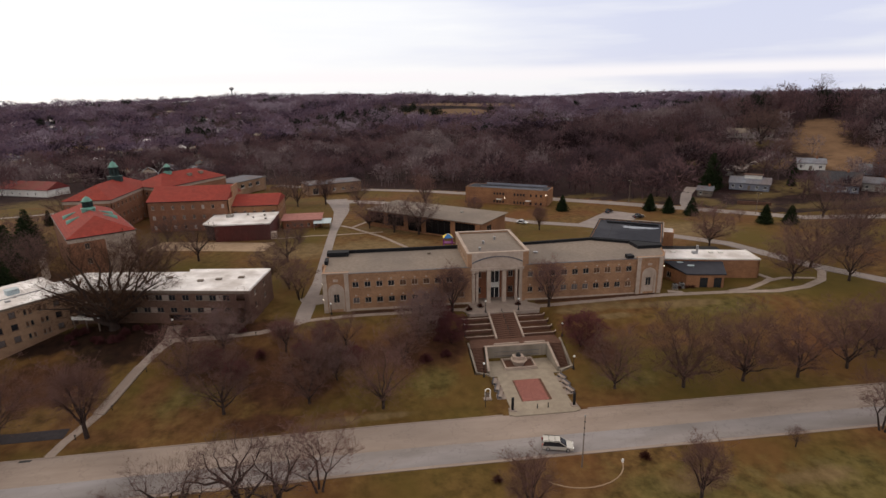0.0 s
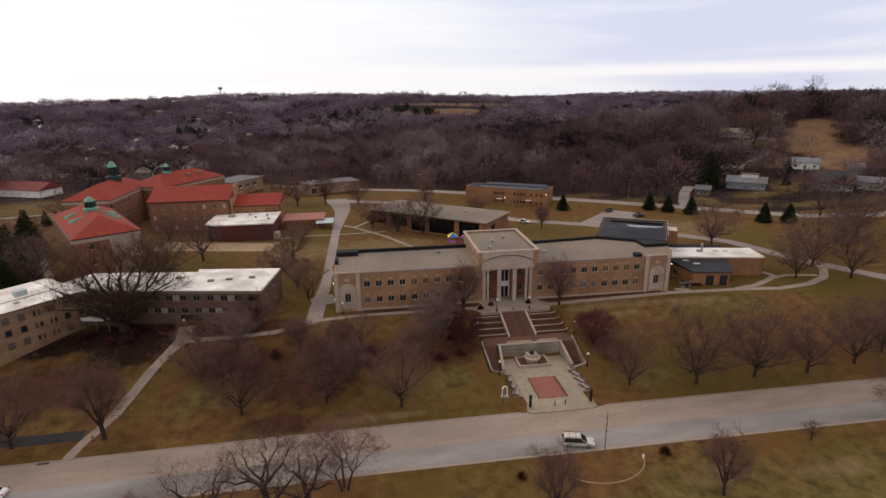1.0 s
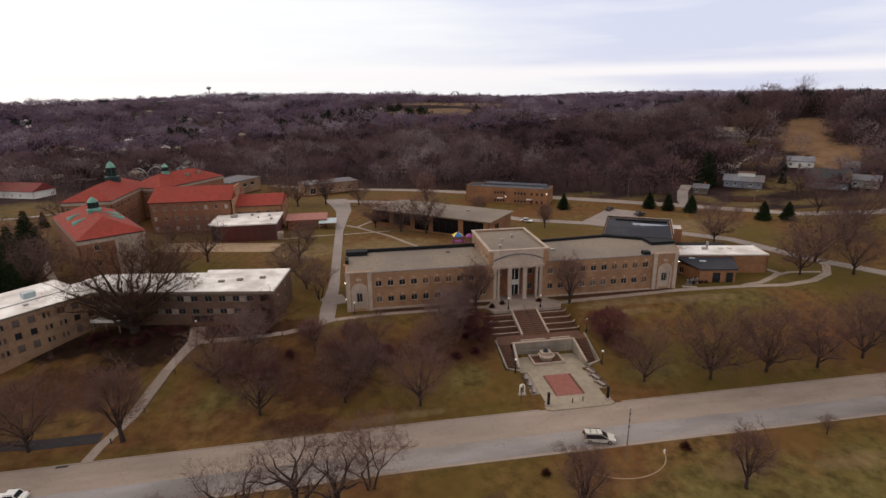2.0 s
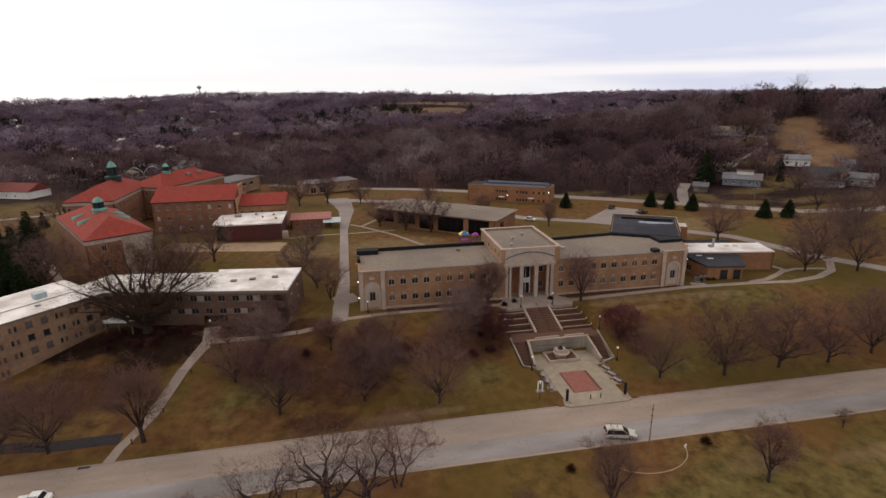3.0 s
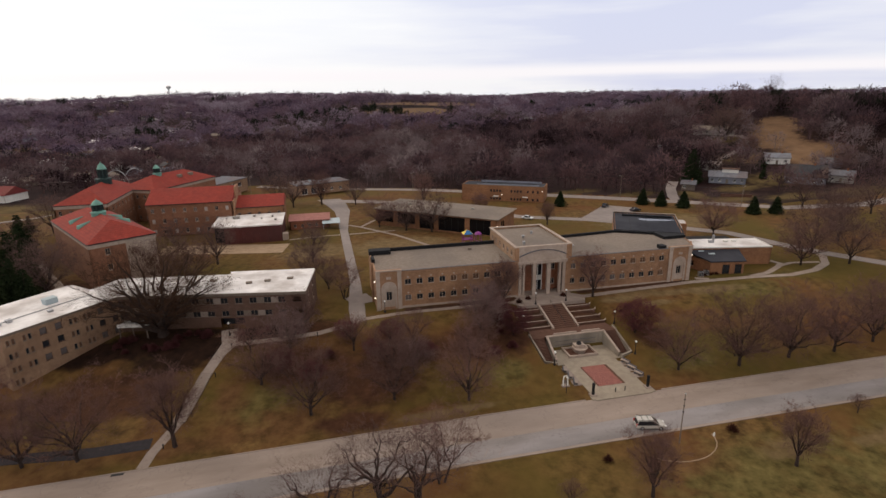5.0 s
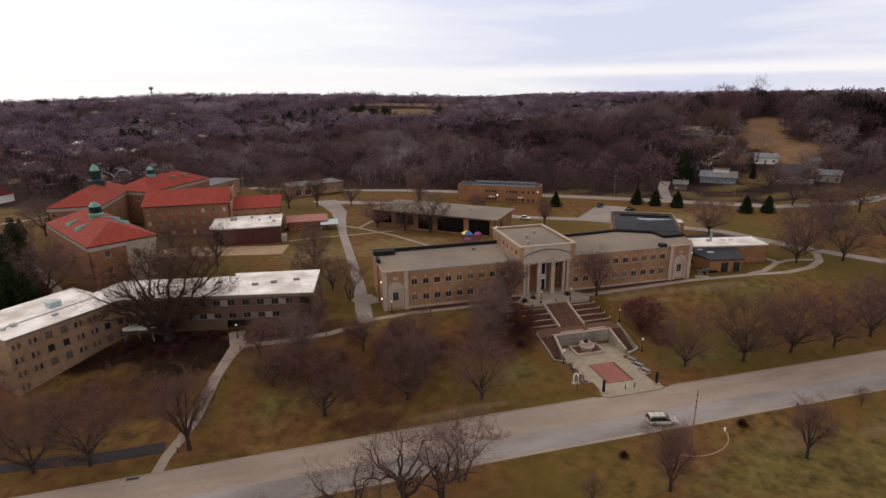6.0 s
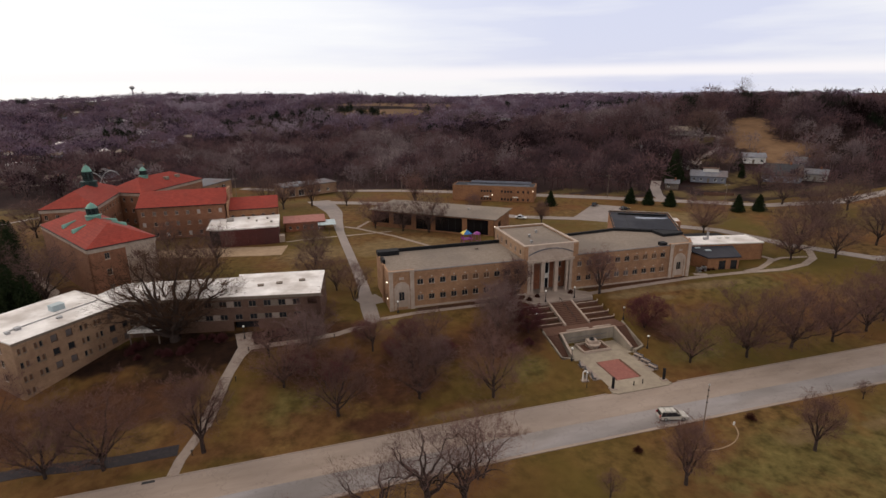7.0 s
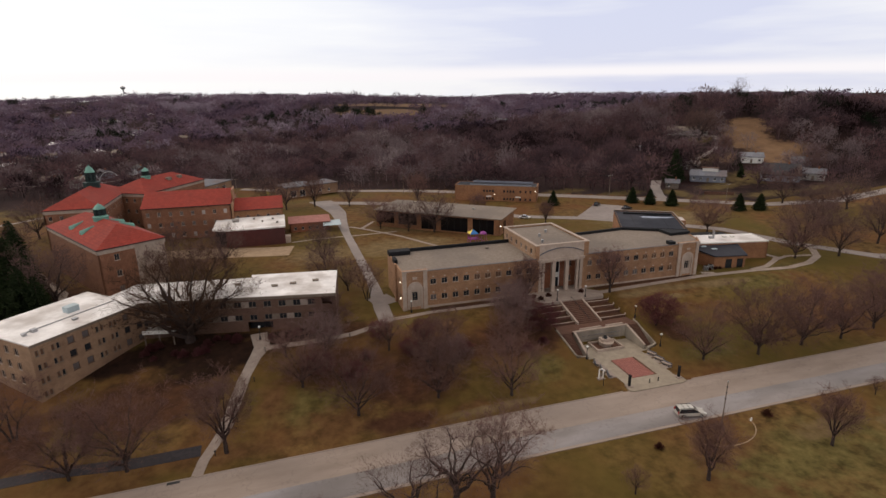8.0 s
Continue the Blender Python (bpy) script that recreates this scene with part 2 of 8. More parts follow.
REDROOF = coursed("red_tile_roof", (0.23, 0.026, 0.017), (0.31, 0.042, 0.026), (0.72, 0.7, 0.7), 0.5, 0.36, stain=(0.19, 0.035, 0.025))
GREYROOF = material("gravel_roof", (0.162, 0.128, 0.103), (0.232, 0.190, 0.156), 1.2, 0.9, stain=(0.125, 0.105, 0.092), stain_scale=0.08, stain_amount=0.6)
WHITEROOF = material("white_membrane_roof", (0.62, 0.595, 0.585), (0.84, 0.81, 0.80), 0.35, 0.6, stain=(0.36, 0.31, 0.28), stain_scale=0.18, stain_amount=0.7, bump=0.1)
DARKROOF = material("wet_dark_roof", (0.012, 0.013, 0.020), (0.024, 0.025, 0.034), 0.5, 0.72, stain=(0.048, 0.048, 0.058), stain_scale=0.09, stain_amount=0.7, bump=0.08, spec=0.12)
WETFILM = material("standing_water_film", (0.016, 0.017, 0.022), (0.030, 0.031, 0.038), 0.4, 0.06, bump=0, spec=1.0)
BLACK = material("black_flashing", (0.008, 0.008, 0.009), (0.015, 0.015, 0.017), 1.5, 0.7, bump=0.05, spec=0.15)
GREYWALL = material("grey_stained_wall", (0.215, 0.182, 0.148), (0.345, 0.300, 0.246), 0.7, 0.9, stain=(0.120, 0.096, 0.076), stain_scale=0.35, stain_amount=0.7, stretch=(1, 1, 0.4))
DARKSHINGLE = coursed("dark_shingle", (0.030, 0.029, 0.034), (0.060, 0.057, 0.064), (0.75, 0.75, 0.75), 0.5, 0.25)
CURTAIN = material("curtained_glass", (0.085, 0.046, 0.030), (0.170, 0.100, 0.066), 0.5, 0.25, bump=0, spec=0.5)
BLIND = material("glass_over_blinds", (0.075, 0.066, 0.068), (0.165, 0.145, 0.142), 0.6, 0.2, bump=0, spec=0.5)
WHITEGLASS = material("glass_over_white_blinds", (0.34, 0.31, 0.30), (0.46, 0.43, 0.42), 0.5, 0.2, bump=0, spec=0.5)
SHINGLE = coursed("grey_shingle", (0.11, 0.11, 0.13), (0.17, 0.17, 0.19), (0.7, 0.7, 0.7), 0.5, 0.25)
BLUEROOF = coursed("blue_grey_shingle", (0.17, 0.18, 0.21), (0.24, 0.25, 0.285), (0.7, 0.7, 0.7), 0.5, 0.25)
COPPER = material("green_copper", (0.10, 0.24, 0.20), (0.20, 0.40, 0.33), 1.0, 0.6, stain=(0.05, 0.10, 0.09), stain_scale=0.5, stain_amount=0.6)
DARKCOPPER = material("dark_louvre", (0.007, 0.018, 0.019), (0.018, 0.042, 0.040), 1.0, 0.6)
WHITE = material("white_paint", (0.62, 0.60, 0.57), (0.76, 0.74, 0.71), 1.0, 0.6, stain=(0.5, 0.46, 0.42), bump=0.05)
CREAM = material("cream_siding", (0.215, 0.20, 0.185), (0.30, 0.28, 0.262), 1.0, 0.7, stain=(0.34, 0.31, 0.27), stretch=(0.2, 0.2, 6))
BLUEGREY = material("blue_grey_siding", (0.15, 0.158, 0.195), (0.215, 0.225, 0.27), 1.0, 0.7, stretch=(0.2, 0.2, 6))
SKYMETAL = material("pale_blue_metal", (0.32, 0.39, 0.42), (0.42, 0.49, 0.52), 0.8, 0.45, stain=(0.25, 0.3, 0.32))
GLASS = material("window_glass", (0.012, 0.014, 0.018), (0.03, 0.033, 0.04), 0.3, 0.08, bump=0, spec=0.5)
BLACKGLASS = material("unlit_black_glass", (0.004, 0.004, 0.005), (0.010, 0.010, 0.012), 0.3, 0.12, bump=0, spec=0.2)
IRON = material("black_iron", (0.008, 0.008, 0.009), (0.016, 0.016, 0.018), 3.0, 0.45, bump=0.05)
LAMPGLOW = material("lit_glass", (0.8, 0.78, 0.7), (0.85, 0.82, 0.75), 2.0, 0.3, bump=0)
LAMPGLOW.node_tree.nodes["Principled BSDF"].inputs["Emission Color"].default_value = (1.0, 0.86, 0.66, 1)
LAMPGLOW.node_tree.nodes["Principled BSDF"].inputs["Emission Strength"].default_value = 3.0
GLOBE = material("milk_glass", (0.72, 0.72, 0.70), (0.82, 0.82, 0.80), 2.0, 0.25, bump=0)
STEEL = material("galvanised_steel", (0.30, 0.30, 0.31), (0.42, 0.42, 0.43), 2.0, 0.4, 0.7, bump=0.05)
TIMBER = material("weathered_pole", (0.13, 0.10, 0.08), (0.20, 0.16, 0.13), 2.0, 0.85, stretch=(4, 4, 0.3))
BARK = material("bark", (0.021, 0.014, 0.013), (0.054, 0.038, 0.033), 3.0, 0.9, stain=(0.060, 0.044, 0.038), stain_scale=0.6, stain_amount=0.5, bump=0.6, spec=0.15)


def thin(m, share=0.5):
    """Lets light through, as a cloud of fine twigs does."""
    n, k = m.node_tree.nodes, m.node_tree.links
    p = n["Principled BSDF"]
    glow = n.new("ShaderNodeBsdfTranslucent")
    k.new(p.inputs["Base Color"].links[0].from_socket, glow.inputs["Color"])
    mix = n.new("ShaderNodeMixShader")
    mix.inputs[0].default_value = share
    k.new(p.outputs[0], mix.inputs[1])
    k.new(glow.outputs[0], mix.inputs[2])
    k.new(mix.outputs[0], n["Material Output"].inputs["Surface"])
    return m


def stand(name, shades, low, high):
    """Twigs of a wood: each tree has its own shade along a range, with darker and paler twigs in it."""
    m = bpy.data.materials.new(name)
    m.use_nodes = True
    n, k = m.node_tree.nodes, m.node_tree.links
    p = n["Principled BSDF"]
    p.inputs["Roughness"].default_value = 0.95
    p.inputs["Specular IOR Level"].default_value = 0.05
    at = n.new("ShaderNodeAttribute")
    at.attribute_name = "shade"
    ramp = n.new("ShaderNodeValToRGB")
    ramp.color_ramp.elements[0].position, ramp.color_ramp.elements[1].position = 0.0, 1.0
    for i in range(len(shades) - 2):
        ramp.color_ramp.elements.new((i + 1) / (len(shades) - 1))
    for e, c in zip(ramp.color_ramp.elements, shades):
        e.color = (*c, 1)
    k.new(at.outputs["Fac"], ramp.inputs["Fac"])
    co = n.new("ShaderNodeTexCoord")
    fine = n.new("ShaderNodeTexNoise")
    fine.inputs["Scale"].default_value = 0.4
    k.new(co.outputs["Object"], fine.inputs["Vector"])
    rng = n.new("ShaderNodeMapRange")
    rng.inputs["From Min"].default_value, rng.inputs["From Max"].default_value = 0.35, 0.65
    rng.inputs["To Min"].default_value, rng.inputs["To Max"].default_value = low, high
    k.new(fine.outputs["Fac"], rng.inputs["Value"])
    mul = n.new("ShaderNodeVectorMath")
    mul.operation = "SCALE"
    k.new(ramp.outputs["Color"], mul.inputs[0])
    k.new(rng.outputs["Result"], mul.inputs["Scale"])
    k.new(mul.outputs["Vector"], p.inputs["Base Color"])
    return thin(m)


TWIG = thin(material("twigs", (0.108, 0.061, 0.053), (0.186, 0.110, 0.097), 0.6, 0.9, bump=0, spec=0.1, random_tint=0.16))
REDTWIG = thin(material("red_twigs", (0.090, 0.032, 0.036), (0.150, 0.056, 0.060), 0.6, 0.9, bump=0, spec=0.1, random_tint=0.14))
GREATTWIG = thin(material("brown_twigs", (0.036, 0.020, 0.013), (0.088, 0.048, 0.031), 0.4, 0.9, bump=0, spec=0.1), 0.35)
DARKTWIG = thin(material("dark_twigs", (0.085, 0.052, 0.046), (0.150, 0.094, 0.084), 0.6, 0.9, bump=0, spec=0.1), 0.35)
PALETWIG = thin(material("pale_twigs", (0.145, 0.094, 0.088), (0.230, 0.156, 0.146), 0.5, 0.9, bump=0, spec=0.1))
GREYTWIG = thin(material("grey_twigs", (0.12, 0.092, 0.096), (0.20, 0.155, 0.158), 0.3, 0.95, bump=0, spec=0.05))
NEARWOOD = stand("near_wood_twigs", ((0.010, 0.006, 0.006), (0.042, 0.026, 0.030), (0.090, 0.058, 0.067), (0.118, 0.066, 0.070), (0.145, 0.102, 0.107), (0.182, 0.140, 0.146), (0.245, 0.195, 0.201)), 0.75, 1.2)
# distance haze is mixed into these twig colours: paler and bluer than near
HAZEWOOD = stand("far_wood_twigs", ((0.022, 0.015, 0.023), (0.078, 0.053, 0.080), (0.140, 0.101, 0.146), (0.152, 0.095, 0.123), (0.186, 0.142, 0.187), (0.236, 0.188, 0.235), (0.305, 0.252, 0.304)), 0.85, 1.15)
FIR = material("fir_needles", (0.007, 0.012, 0.005), (0.022, 0.032, 0.012), 0.7, 0.9, stain=(0.03, 0.042, 0.015), stain_scale=0.3, bump=0, spec=0.1)
DARKFIR = material("far_evergreen", (0.005, 0.008, 0.005), (0.016, 0.022, 0.011), 0.7, 0.9, bump=0, spec=0.1)
HEDGE = material("dark_red_bush", (0.045, 0.016, 0.011), (0.085, 0.031, 0.022), 0.8, 0.9, bump=0, spec=0.1)
CARSILVER = material("champagne_car_paint", (0.50, 0.475, 0.43), (0.55, 0.525, 0.475), 0.5, 0.25, 0.3, bump=0, spec=0.5)
CARWHITE = material("white_car_paint", (0.72, 0.72, 0.72), (0.78, 0.78, 0.78), 0.5, 0.25, bump=0, spec=0.5)
CARDARK = material("dark_car_paint", (0.015, 0.016, 0.02), (0.022, 0.023, 0.028), 0.5, 0.2, bump=0, spec=0.5)
RUBBER = material("rubber", (0.012, 0.012, 0.012), (0.02, 0.02, 0.02), 3.0, 0.9, bump=0.1)
YELLOW = material("yellow_plastic", (0.70, 0.52, 0.06), (0.78, 0.6, 0.1), 1.0, 0.4, bump=0)
BLUE = material("blue_plastic", (0.02, 0.12, 0.34), (0.03, 0.16, 0.42), 1.0, 0.4, bump=0)
PURPLE = material("purple_plastic", (0.20, 0.03, 0.20), (0.28, 0.05, 0.27), 1.0, 0.4, bump=0)
REDLAMP = material("red_lens", (0.25, 0.01, 0.01), (0.3, 0.02, 0.02), 1.0, 0.3, bump=0)


# ---- mesh helpers ----
def mesh_object(name, verts, faces, mat, parent=None, label="", smooth_shade=False):
    me = bpy.data.meshes.new(name)
    me.from_pydata([tuple(v) for v in verts], [], [tuple(f) for f in faces])
    me.materials.append(mat)
    if smooth_shade:
        me.shade_smooth()
    me.update()
    ob = new(name, me)
    if parent is not None:
        ob.parent = parent
    return tagged(ob, label)


def part(name, bm, mat, parent=None, label="", smooth_shade=False):
    """One mesh object from a bmesh, under a thing or a part."""
    me = bpy.data.meshes.new(name)
    bmesh.ops.recalc_face_normals(bm, faces=bm.faces[:])
    bm.to_mesh(me)
    bm.free()
    me.materials.append(mat)
    if smooth_shade:
        me.shade_smooth()
    ob = new(name, me)
    if parent is not None:
        ob.parent = parent
    return tagged(ob, label)


def again(name, like, parent, m):
    """Another part on the mesh of one that is alike, with that part's own pieces."""
    ob = new(name, like.data)
    ob.parent, ob.matrix_local = parent, m
    for c in like.children:
        again(c.name.split(".")[0], c, ob, c.matrix_local)
    return ob


def thing(name, m, label, category, group="", kind=""):
    ob = new(name)
    ob.empty_display_size = 0.5
    ob.matrix_world = m
    return tagged(ob, label, category, group, kind)


def box(bm, x0, y0, z0, x1, y1, z1, m=None):
    vs = [bm.verts.new(p) for p in ((x0, y0, z0), (x1, y0, z0), (x1, y1, z0), (x0, y1, z0), (x0, y0, z1), (x1, y0, z1), (x1, y1, z1), (x0, y1, z1))]
    if m is not None:
        for v in vs:
            v.co = m @ v.co
    for f in ((0, 3, 2, 1), (4, 5, 6, 7), (0, 1, 5, 4), (1, 2, 6, 5), (2, 3, 7, 6), (3, 0, 4, 7)):
        bm.faces.new([vs[i] for i in f])
    return vs


def prism(bm, pts, z0, z1):
    """A flat-topped block over a polygon; z0 and z1 may be lists, a height a corner."""
    n = len(pts)
    a = z0 if isinstance(z0, (list, tuple)) else [z0] * n
    b = z1 if isinstance(z1, (list, tuple)) else [z1] * n
    lo = [bm.verts.new((p[0], p[1], a[i])) for i, p in enumerate(pts)]
    hi = [bm.verts.new((p[0], p[1], b[i])) for i, p in enumerate(pts)]
    bm.faces.new(hi)
    bm.faces.new(lo[::-1])
    for i in range(n):
        j = (i + 1) % n
        bm.faces.new((lo[i], lo[j], hi[j], hi[i]))


def ring(bm, profile, sides=12, cx=0.0, cy=0.0, sx=1.0, sy=1.0, turn=0.0):
    """A turned body from (radius, height) pairs."""
    rows = []
    for r, z in profile:
        rows.append([bm.verts.new((cx + sx * r * math.cos(turn + 2 * math.pi * i / sides), cy + sy * r * math.sin(turn + 2 * math.pi * i / sides), z)) for i in range(sides)])
    for a, b in zip(rows, rows[1:]):
        for i in range(sides):
            j = (i + 1) % sides
            bm.faces.new((a[i], a[j], b[j], b[i]))
    bm.faces.new(rows[0][::-1])
    bm.faces.new(rows[-1])


def beam(bm, a, b, w, d=None):
    """A square bar from a to b."""
    a, b = Vector(a), Vector(b)
    m = Matrix.Translation(a) @ (b - a).to_track_quat("Z", "Y").to_matrix().to_4x4()
    d = d or w
    box(bm, -w / 2, -d / 2, 0, w / 2, d / 2, (b - a).length, m)


def smooth(a, b, v):
    k = min(1.0, max(0.0, (v - a) / (b - a)))
    return k * k * (3 - 2 * k)


# ---- the ground ----
PLAZA_Z = -0.2


def hill_z(x, y):
    k = smooth(-42, -80, x)
    road = -0.5 + 0.016 * max(-90, min(0, x)) + 0.002 * max(0, min(90, x))
    z = road - 0.7 * smooth(68, 50, y)
    s = 0.55 * smooth(82, 114 + 14 * k, y) + 0.45 * min(1, max(0, (y - 81.5) / (32.5 + 16 * k)))
    z += (4.9 - road) * s
    z -= 1.7 * smooth(150, 215, y) * smooth(-60, 60, x)
    z -= 0.6 * smooth(150, 175, y) * smooth(-25, -45, x)
    z -= 4.5 * smooth(225, 330, y) * smooth(60, -20, x)
    z -= 4.0 * smooth(122, 165, -x) * smooth(120, 200, y)
    z += 35 * math.exp(-((x - 335) ** 2 + (y - 370) ** 2) / 26000)
    y0 = 480 + 160 * smooth(50, -230, x)
    far = math.hypot(x * 0.55, y)
    z += (30 + 15 * smooth(350, -350, x) + 9 * smooth(250, 800, x)) * smooth(y0, y0 + 480, far)
    z -= (6 * smooth(-380, -480, x) + 9 * smooth(-480, -850, x) + 8 * smooth(-50, 380, x)) * smooth(650, 1000, far)
    z -= 45 * smooth(1450, 2300, far)
    if y > 420:
        z += (2.6 * noise.noise((x * 0.013, y * 0.013, 4.3)) + 4.0 * noise.noise((x * 0.004, y * 0.004, 0.3)) + 7.0 * noise.noise((x * 0.0022, y * 0.0022, 1.7))) * smooth(420, 800, y)
    return z


def ground_z(x, y):
    z = hill_z(x, y)
    # the forecourt is cut level into the slope; the stair garden steps down beside it
    k = smooth(18.8, 20.4, x) * smooth(36.0, 34.2, x) * smooth(80.4, 81.6, y) * smooth(101.0, 100.2, y)
    k = max(k, smooth(16.9, 17.5, x) * smooth(37.6, 37.0, x) * smooth(92.6, 93.6, y) * smooth(101.0, 100.2, y))
    z = z * (1 - k) + (PLAZA_Z - 0.12) * k
    s = smooth(16.6, 17.6, x) * smooth(38.2, 37.2, x) * smooth(100.0, 100.8, y) * smooth(114.0, 113.0, y)
    return z * (1 - s) + min(z, 1.9 + 0.21 * max(0, y - 104)) * s


def lines(fine, lo, hi, step):
    """Grid lines, fine over some stretches and wider and wider outside."""
    out = []
    for a, b, s in fine:
        out += list(np.arange(a, b, s))
    v, s = fine[0][0], step
    while v > lo:
        v -= s
        s *= 1.12
        out.insert(0, max(v, lo))
    v, s = fine[-1][1], step
    while v < hi:
        out.append(v)
        v += s
        s *= 1.12
    out.append(hi)
    return sorted(set(round(float(q), 3) for q in out))


# leaf litter, litter painted near black for shade under the oak and by the hall,
# rusty, straw-pale and greener grass: middle and reach of each patch
SHADED_LITTER_SPOTS = ((-60, 115, 20, 8), (-72, 114, 14, 6), (-54, 110, 14, 9), (-40, 113, 12, 5))
LITTER_SPOTS = ((-66, 100, 18, 10), (-34, 113, 16, 6), (-30, 101, 15, 8), (-18, 94, 13, 9), (-10, 101, 14, 6), (-84, 96, 8, 10), (-58, 100, 7, 4), (-22, 84, 9, 4), (8, 102, 15, 9), (44, 97, 6, 6), (-94, 150, 22, 16), (-64, 148, 18, 12))
RUST_SPOTS = ((-30, 106, 16, 6), (-10, 109, 14, 5), (-33, 87, 10, 6), (2, 96, 9, 6), (56, 103, 18, 4), (-43, 95, 5, 8), (-24, 100, 9, 4), (-8, 84, 8, 3), (26, 62, 10, 4), (62, 98, 16, 4), (-50, 84.5, 14, 3), (-6, 104, 9, 4))
STRAW_SPOTS = ((46, 112, 10, 2.6), (58, 112.5, 12, 2.2), (52, 108.5, 7, 1.6), (-8, 83, 9, 1.4), (0, 172, 26, 16), (14, 200, 30, 14), (100, 175, 34, 18), (-28, 172, 16, 14), (50, 115, 12, 2.2), (-1, 83.4, 8, 1.3), (44, 61, 7, 2.5), (70, 112, 12, 3), (62, 60, 9, 2.5))
YARD_SPOTS = ((118, 226, 18, 7), (96, 242, 16, 7), (150, 201, 16, 8), (176, 194, 20, 8), (206, 190, 20, 10), (192, 222, 22, 16), (226, 300, 14, 11), (166, 216, 16, 8), (140, 214, 8, 12), (178, 286, 12, 8), (206, 262, 20, 12), (-190, 322, 30, 22), (-110, 290, 60, 24))
FIELD_SPOTS = ((278, 317, 17, 15), (265, 303, 18, 18), (252, 289, 18, 19), (243, 273, 20, 20), (248, 256, 26, 15), (230, 244, 20, 16), (214, 255, 16, 12), (420, 905, 90, 24), (330, 1250, 200, 40), (-330, 640, 50, 16), (-420, 560, 44, 18), (-120, 560, 40, 12), (-300, 1050, 90, 22))
OLIVE_SPOTS = ((-37, 92, 10, 9), (-64, 101, 13, 8), (-74, 96, 10, 7), (60, 52, 50, 14), (100, 56, 40, 12), (8, 93, 8, 8), (38, 56, 30, 12), (70, 58, 24, 9), (80, 110, 20, 6), (92, 116, 16, 5), (-12, 112, 10, 4), (46, 88, 12, 4))
LAWN_WEAR_AND_SHADE = {"litter": LITTER_SPOTS, "humus": SHADED_LITTER_SPOTS, "rust": RUST_SPOTS, "straw": STRAW_SPOTS, "yard": YARD_SPOTS, "field": FIELD_SPOTS, "olive": OLIVE_SPOTS}


# the line of the back street, beyond which the woods begin
STREET_X = (-400, -130, -62, -5, 39, 77, 107, 126, 157, 185, 240, 400)
STREET_Y = (262, 318, 336, 303, 269, 242.5, 221, 206.5, 181, 178, 176, 150)


def build_ground():
    xs = lines([(-130, 12, 2.0), (12, 44, 0.6), (44, 160, 2.0), (160, 300, 5.0)], -3200, 3600, 4)
    ys = lines([(40, 78, 2.0), (78, 120, 0.8), (120, 330, 3.0)], -400, 4600, 5)
    nx = len(xs)
    verts = [(x, y, ground_z(x, y)) for y in ys for x in xs]
    faces = [(j * nx + i, j * nx + i + 1, (j + 1) * nx + i + 1, (j + 1) * nx + i) for j in range(len(ys) - 1) for i in range(nx - 1)]
    ob = mesh_object("ground", verts, faces, GRASS, smooth_shade=True)
    for layer, spots in LAWN_WEAR_AND_SHADE.items():
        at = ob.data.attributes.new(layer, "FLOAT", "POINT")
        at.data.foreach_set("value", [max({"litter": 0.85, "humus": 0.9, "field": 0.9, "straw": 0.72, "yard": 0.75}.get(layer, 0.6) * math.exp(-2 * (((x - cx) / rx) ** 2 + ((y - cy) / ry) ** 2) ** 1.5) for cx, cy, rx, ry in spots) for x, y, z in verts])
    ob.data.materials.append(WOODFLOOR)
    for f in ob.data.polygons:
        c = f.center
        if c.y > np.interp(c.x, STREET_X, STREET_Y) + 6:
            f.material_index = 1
    return tagged(ob, "brown-green winter lawn running into leaf-littered woodland hills", "ground", kind="structure")


build_ground()


def strip(name, pts, width, mat, label, category, lift=0.05, thick=0.25, step=1.5, kind="structure", zfun=None, across=3):
    """A paved band draped over the ground along a line; width may be a list, one a point."""
    zf = zfun or ground_z
    ws = width if isinstance(width, (list, tuple)) else [width] * len(pts)
    line, wide = [], []
    for i in range(len(pts) - 1):
        a, b = Vector(pts[i]), Vector(pts[i + 1])
        n = max(1, int((b - a).length / step))
        for q in range(n):
            line.append(a.lerp(b, q / n))
            wide.append(ws[i] + (ws[i + 1] - ws[i]) * q / n)
    line.append(Vector(pts[-1]))
    wide.append(ws[-1])
    verts, faces = [], []
    cols = across + 1
    for i, p in enumerate(line):
        d = (line[min(i + 1, len(line) - 1)] - line[max(i - 1, 0)]).normalized()
        side = Vector((d.y, -d.x))
        for c in range(cols):
            q = p + side * wide[i] * (c / across - 0.5)
            verts.append((q.x, q.y, zf(q.x, q.y) + lift))
        for s in (-0.5, 0.5):
            q = p + side * wide[i] * s
            verts.append((q.x, q.y, zf(q.x, q.y) - thick))
    r = cols + 2
    for i in range(len(line) - 1):
        a, b = i * r, (i + 1) * r
        for c in range(across):
            faces.append((a + c, b + c, b + c + 1, a + c + 1))
        faces.append((a + cols, b + cols, b, a))
        faces.append((a + across, b + across, b + cols + 1, a + cols + 1))
    ob = mesh_object(name, verts, faces, mat)
    return tagged(ob, label, category, kind=kind)


# the street in front, with its kerbs
strip("road", [(-260, 74.7), (300, 74.7)], 11.6, ROAD, "worn pale two-lane concrete street with a grey patched lane", "road", lift=0.03, step=4, across=8)
strip("road_lane", [(-260, 71.6), (300, 71.6)], 4.6, LANE, "blue-grey patched lane on the near side of the street", "road", lift=0.042, step=4, across=3)
for sx in (-5.4, -2.9, -0.4):
    strip("stall_line", [(sx, 69.7), (sx + 1.4, 71.7)], 0.09, CONCRETE, "worn pale parking stall line on the street", "road marking", lift=0.054, step=0.8, across=1)
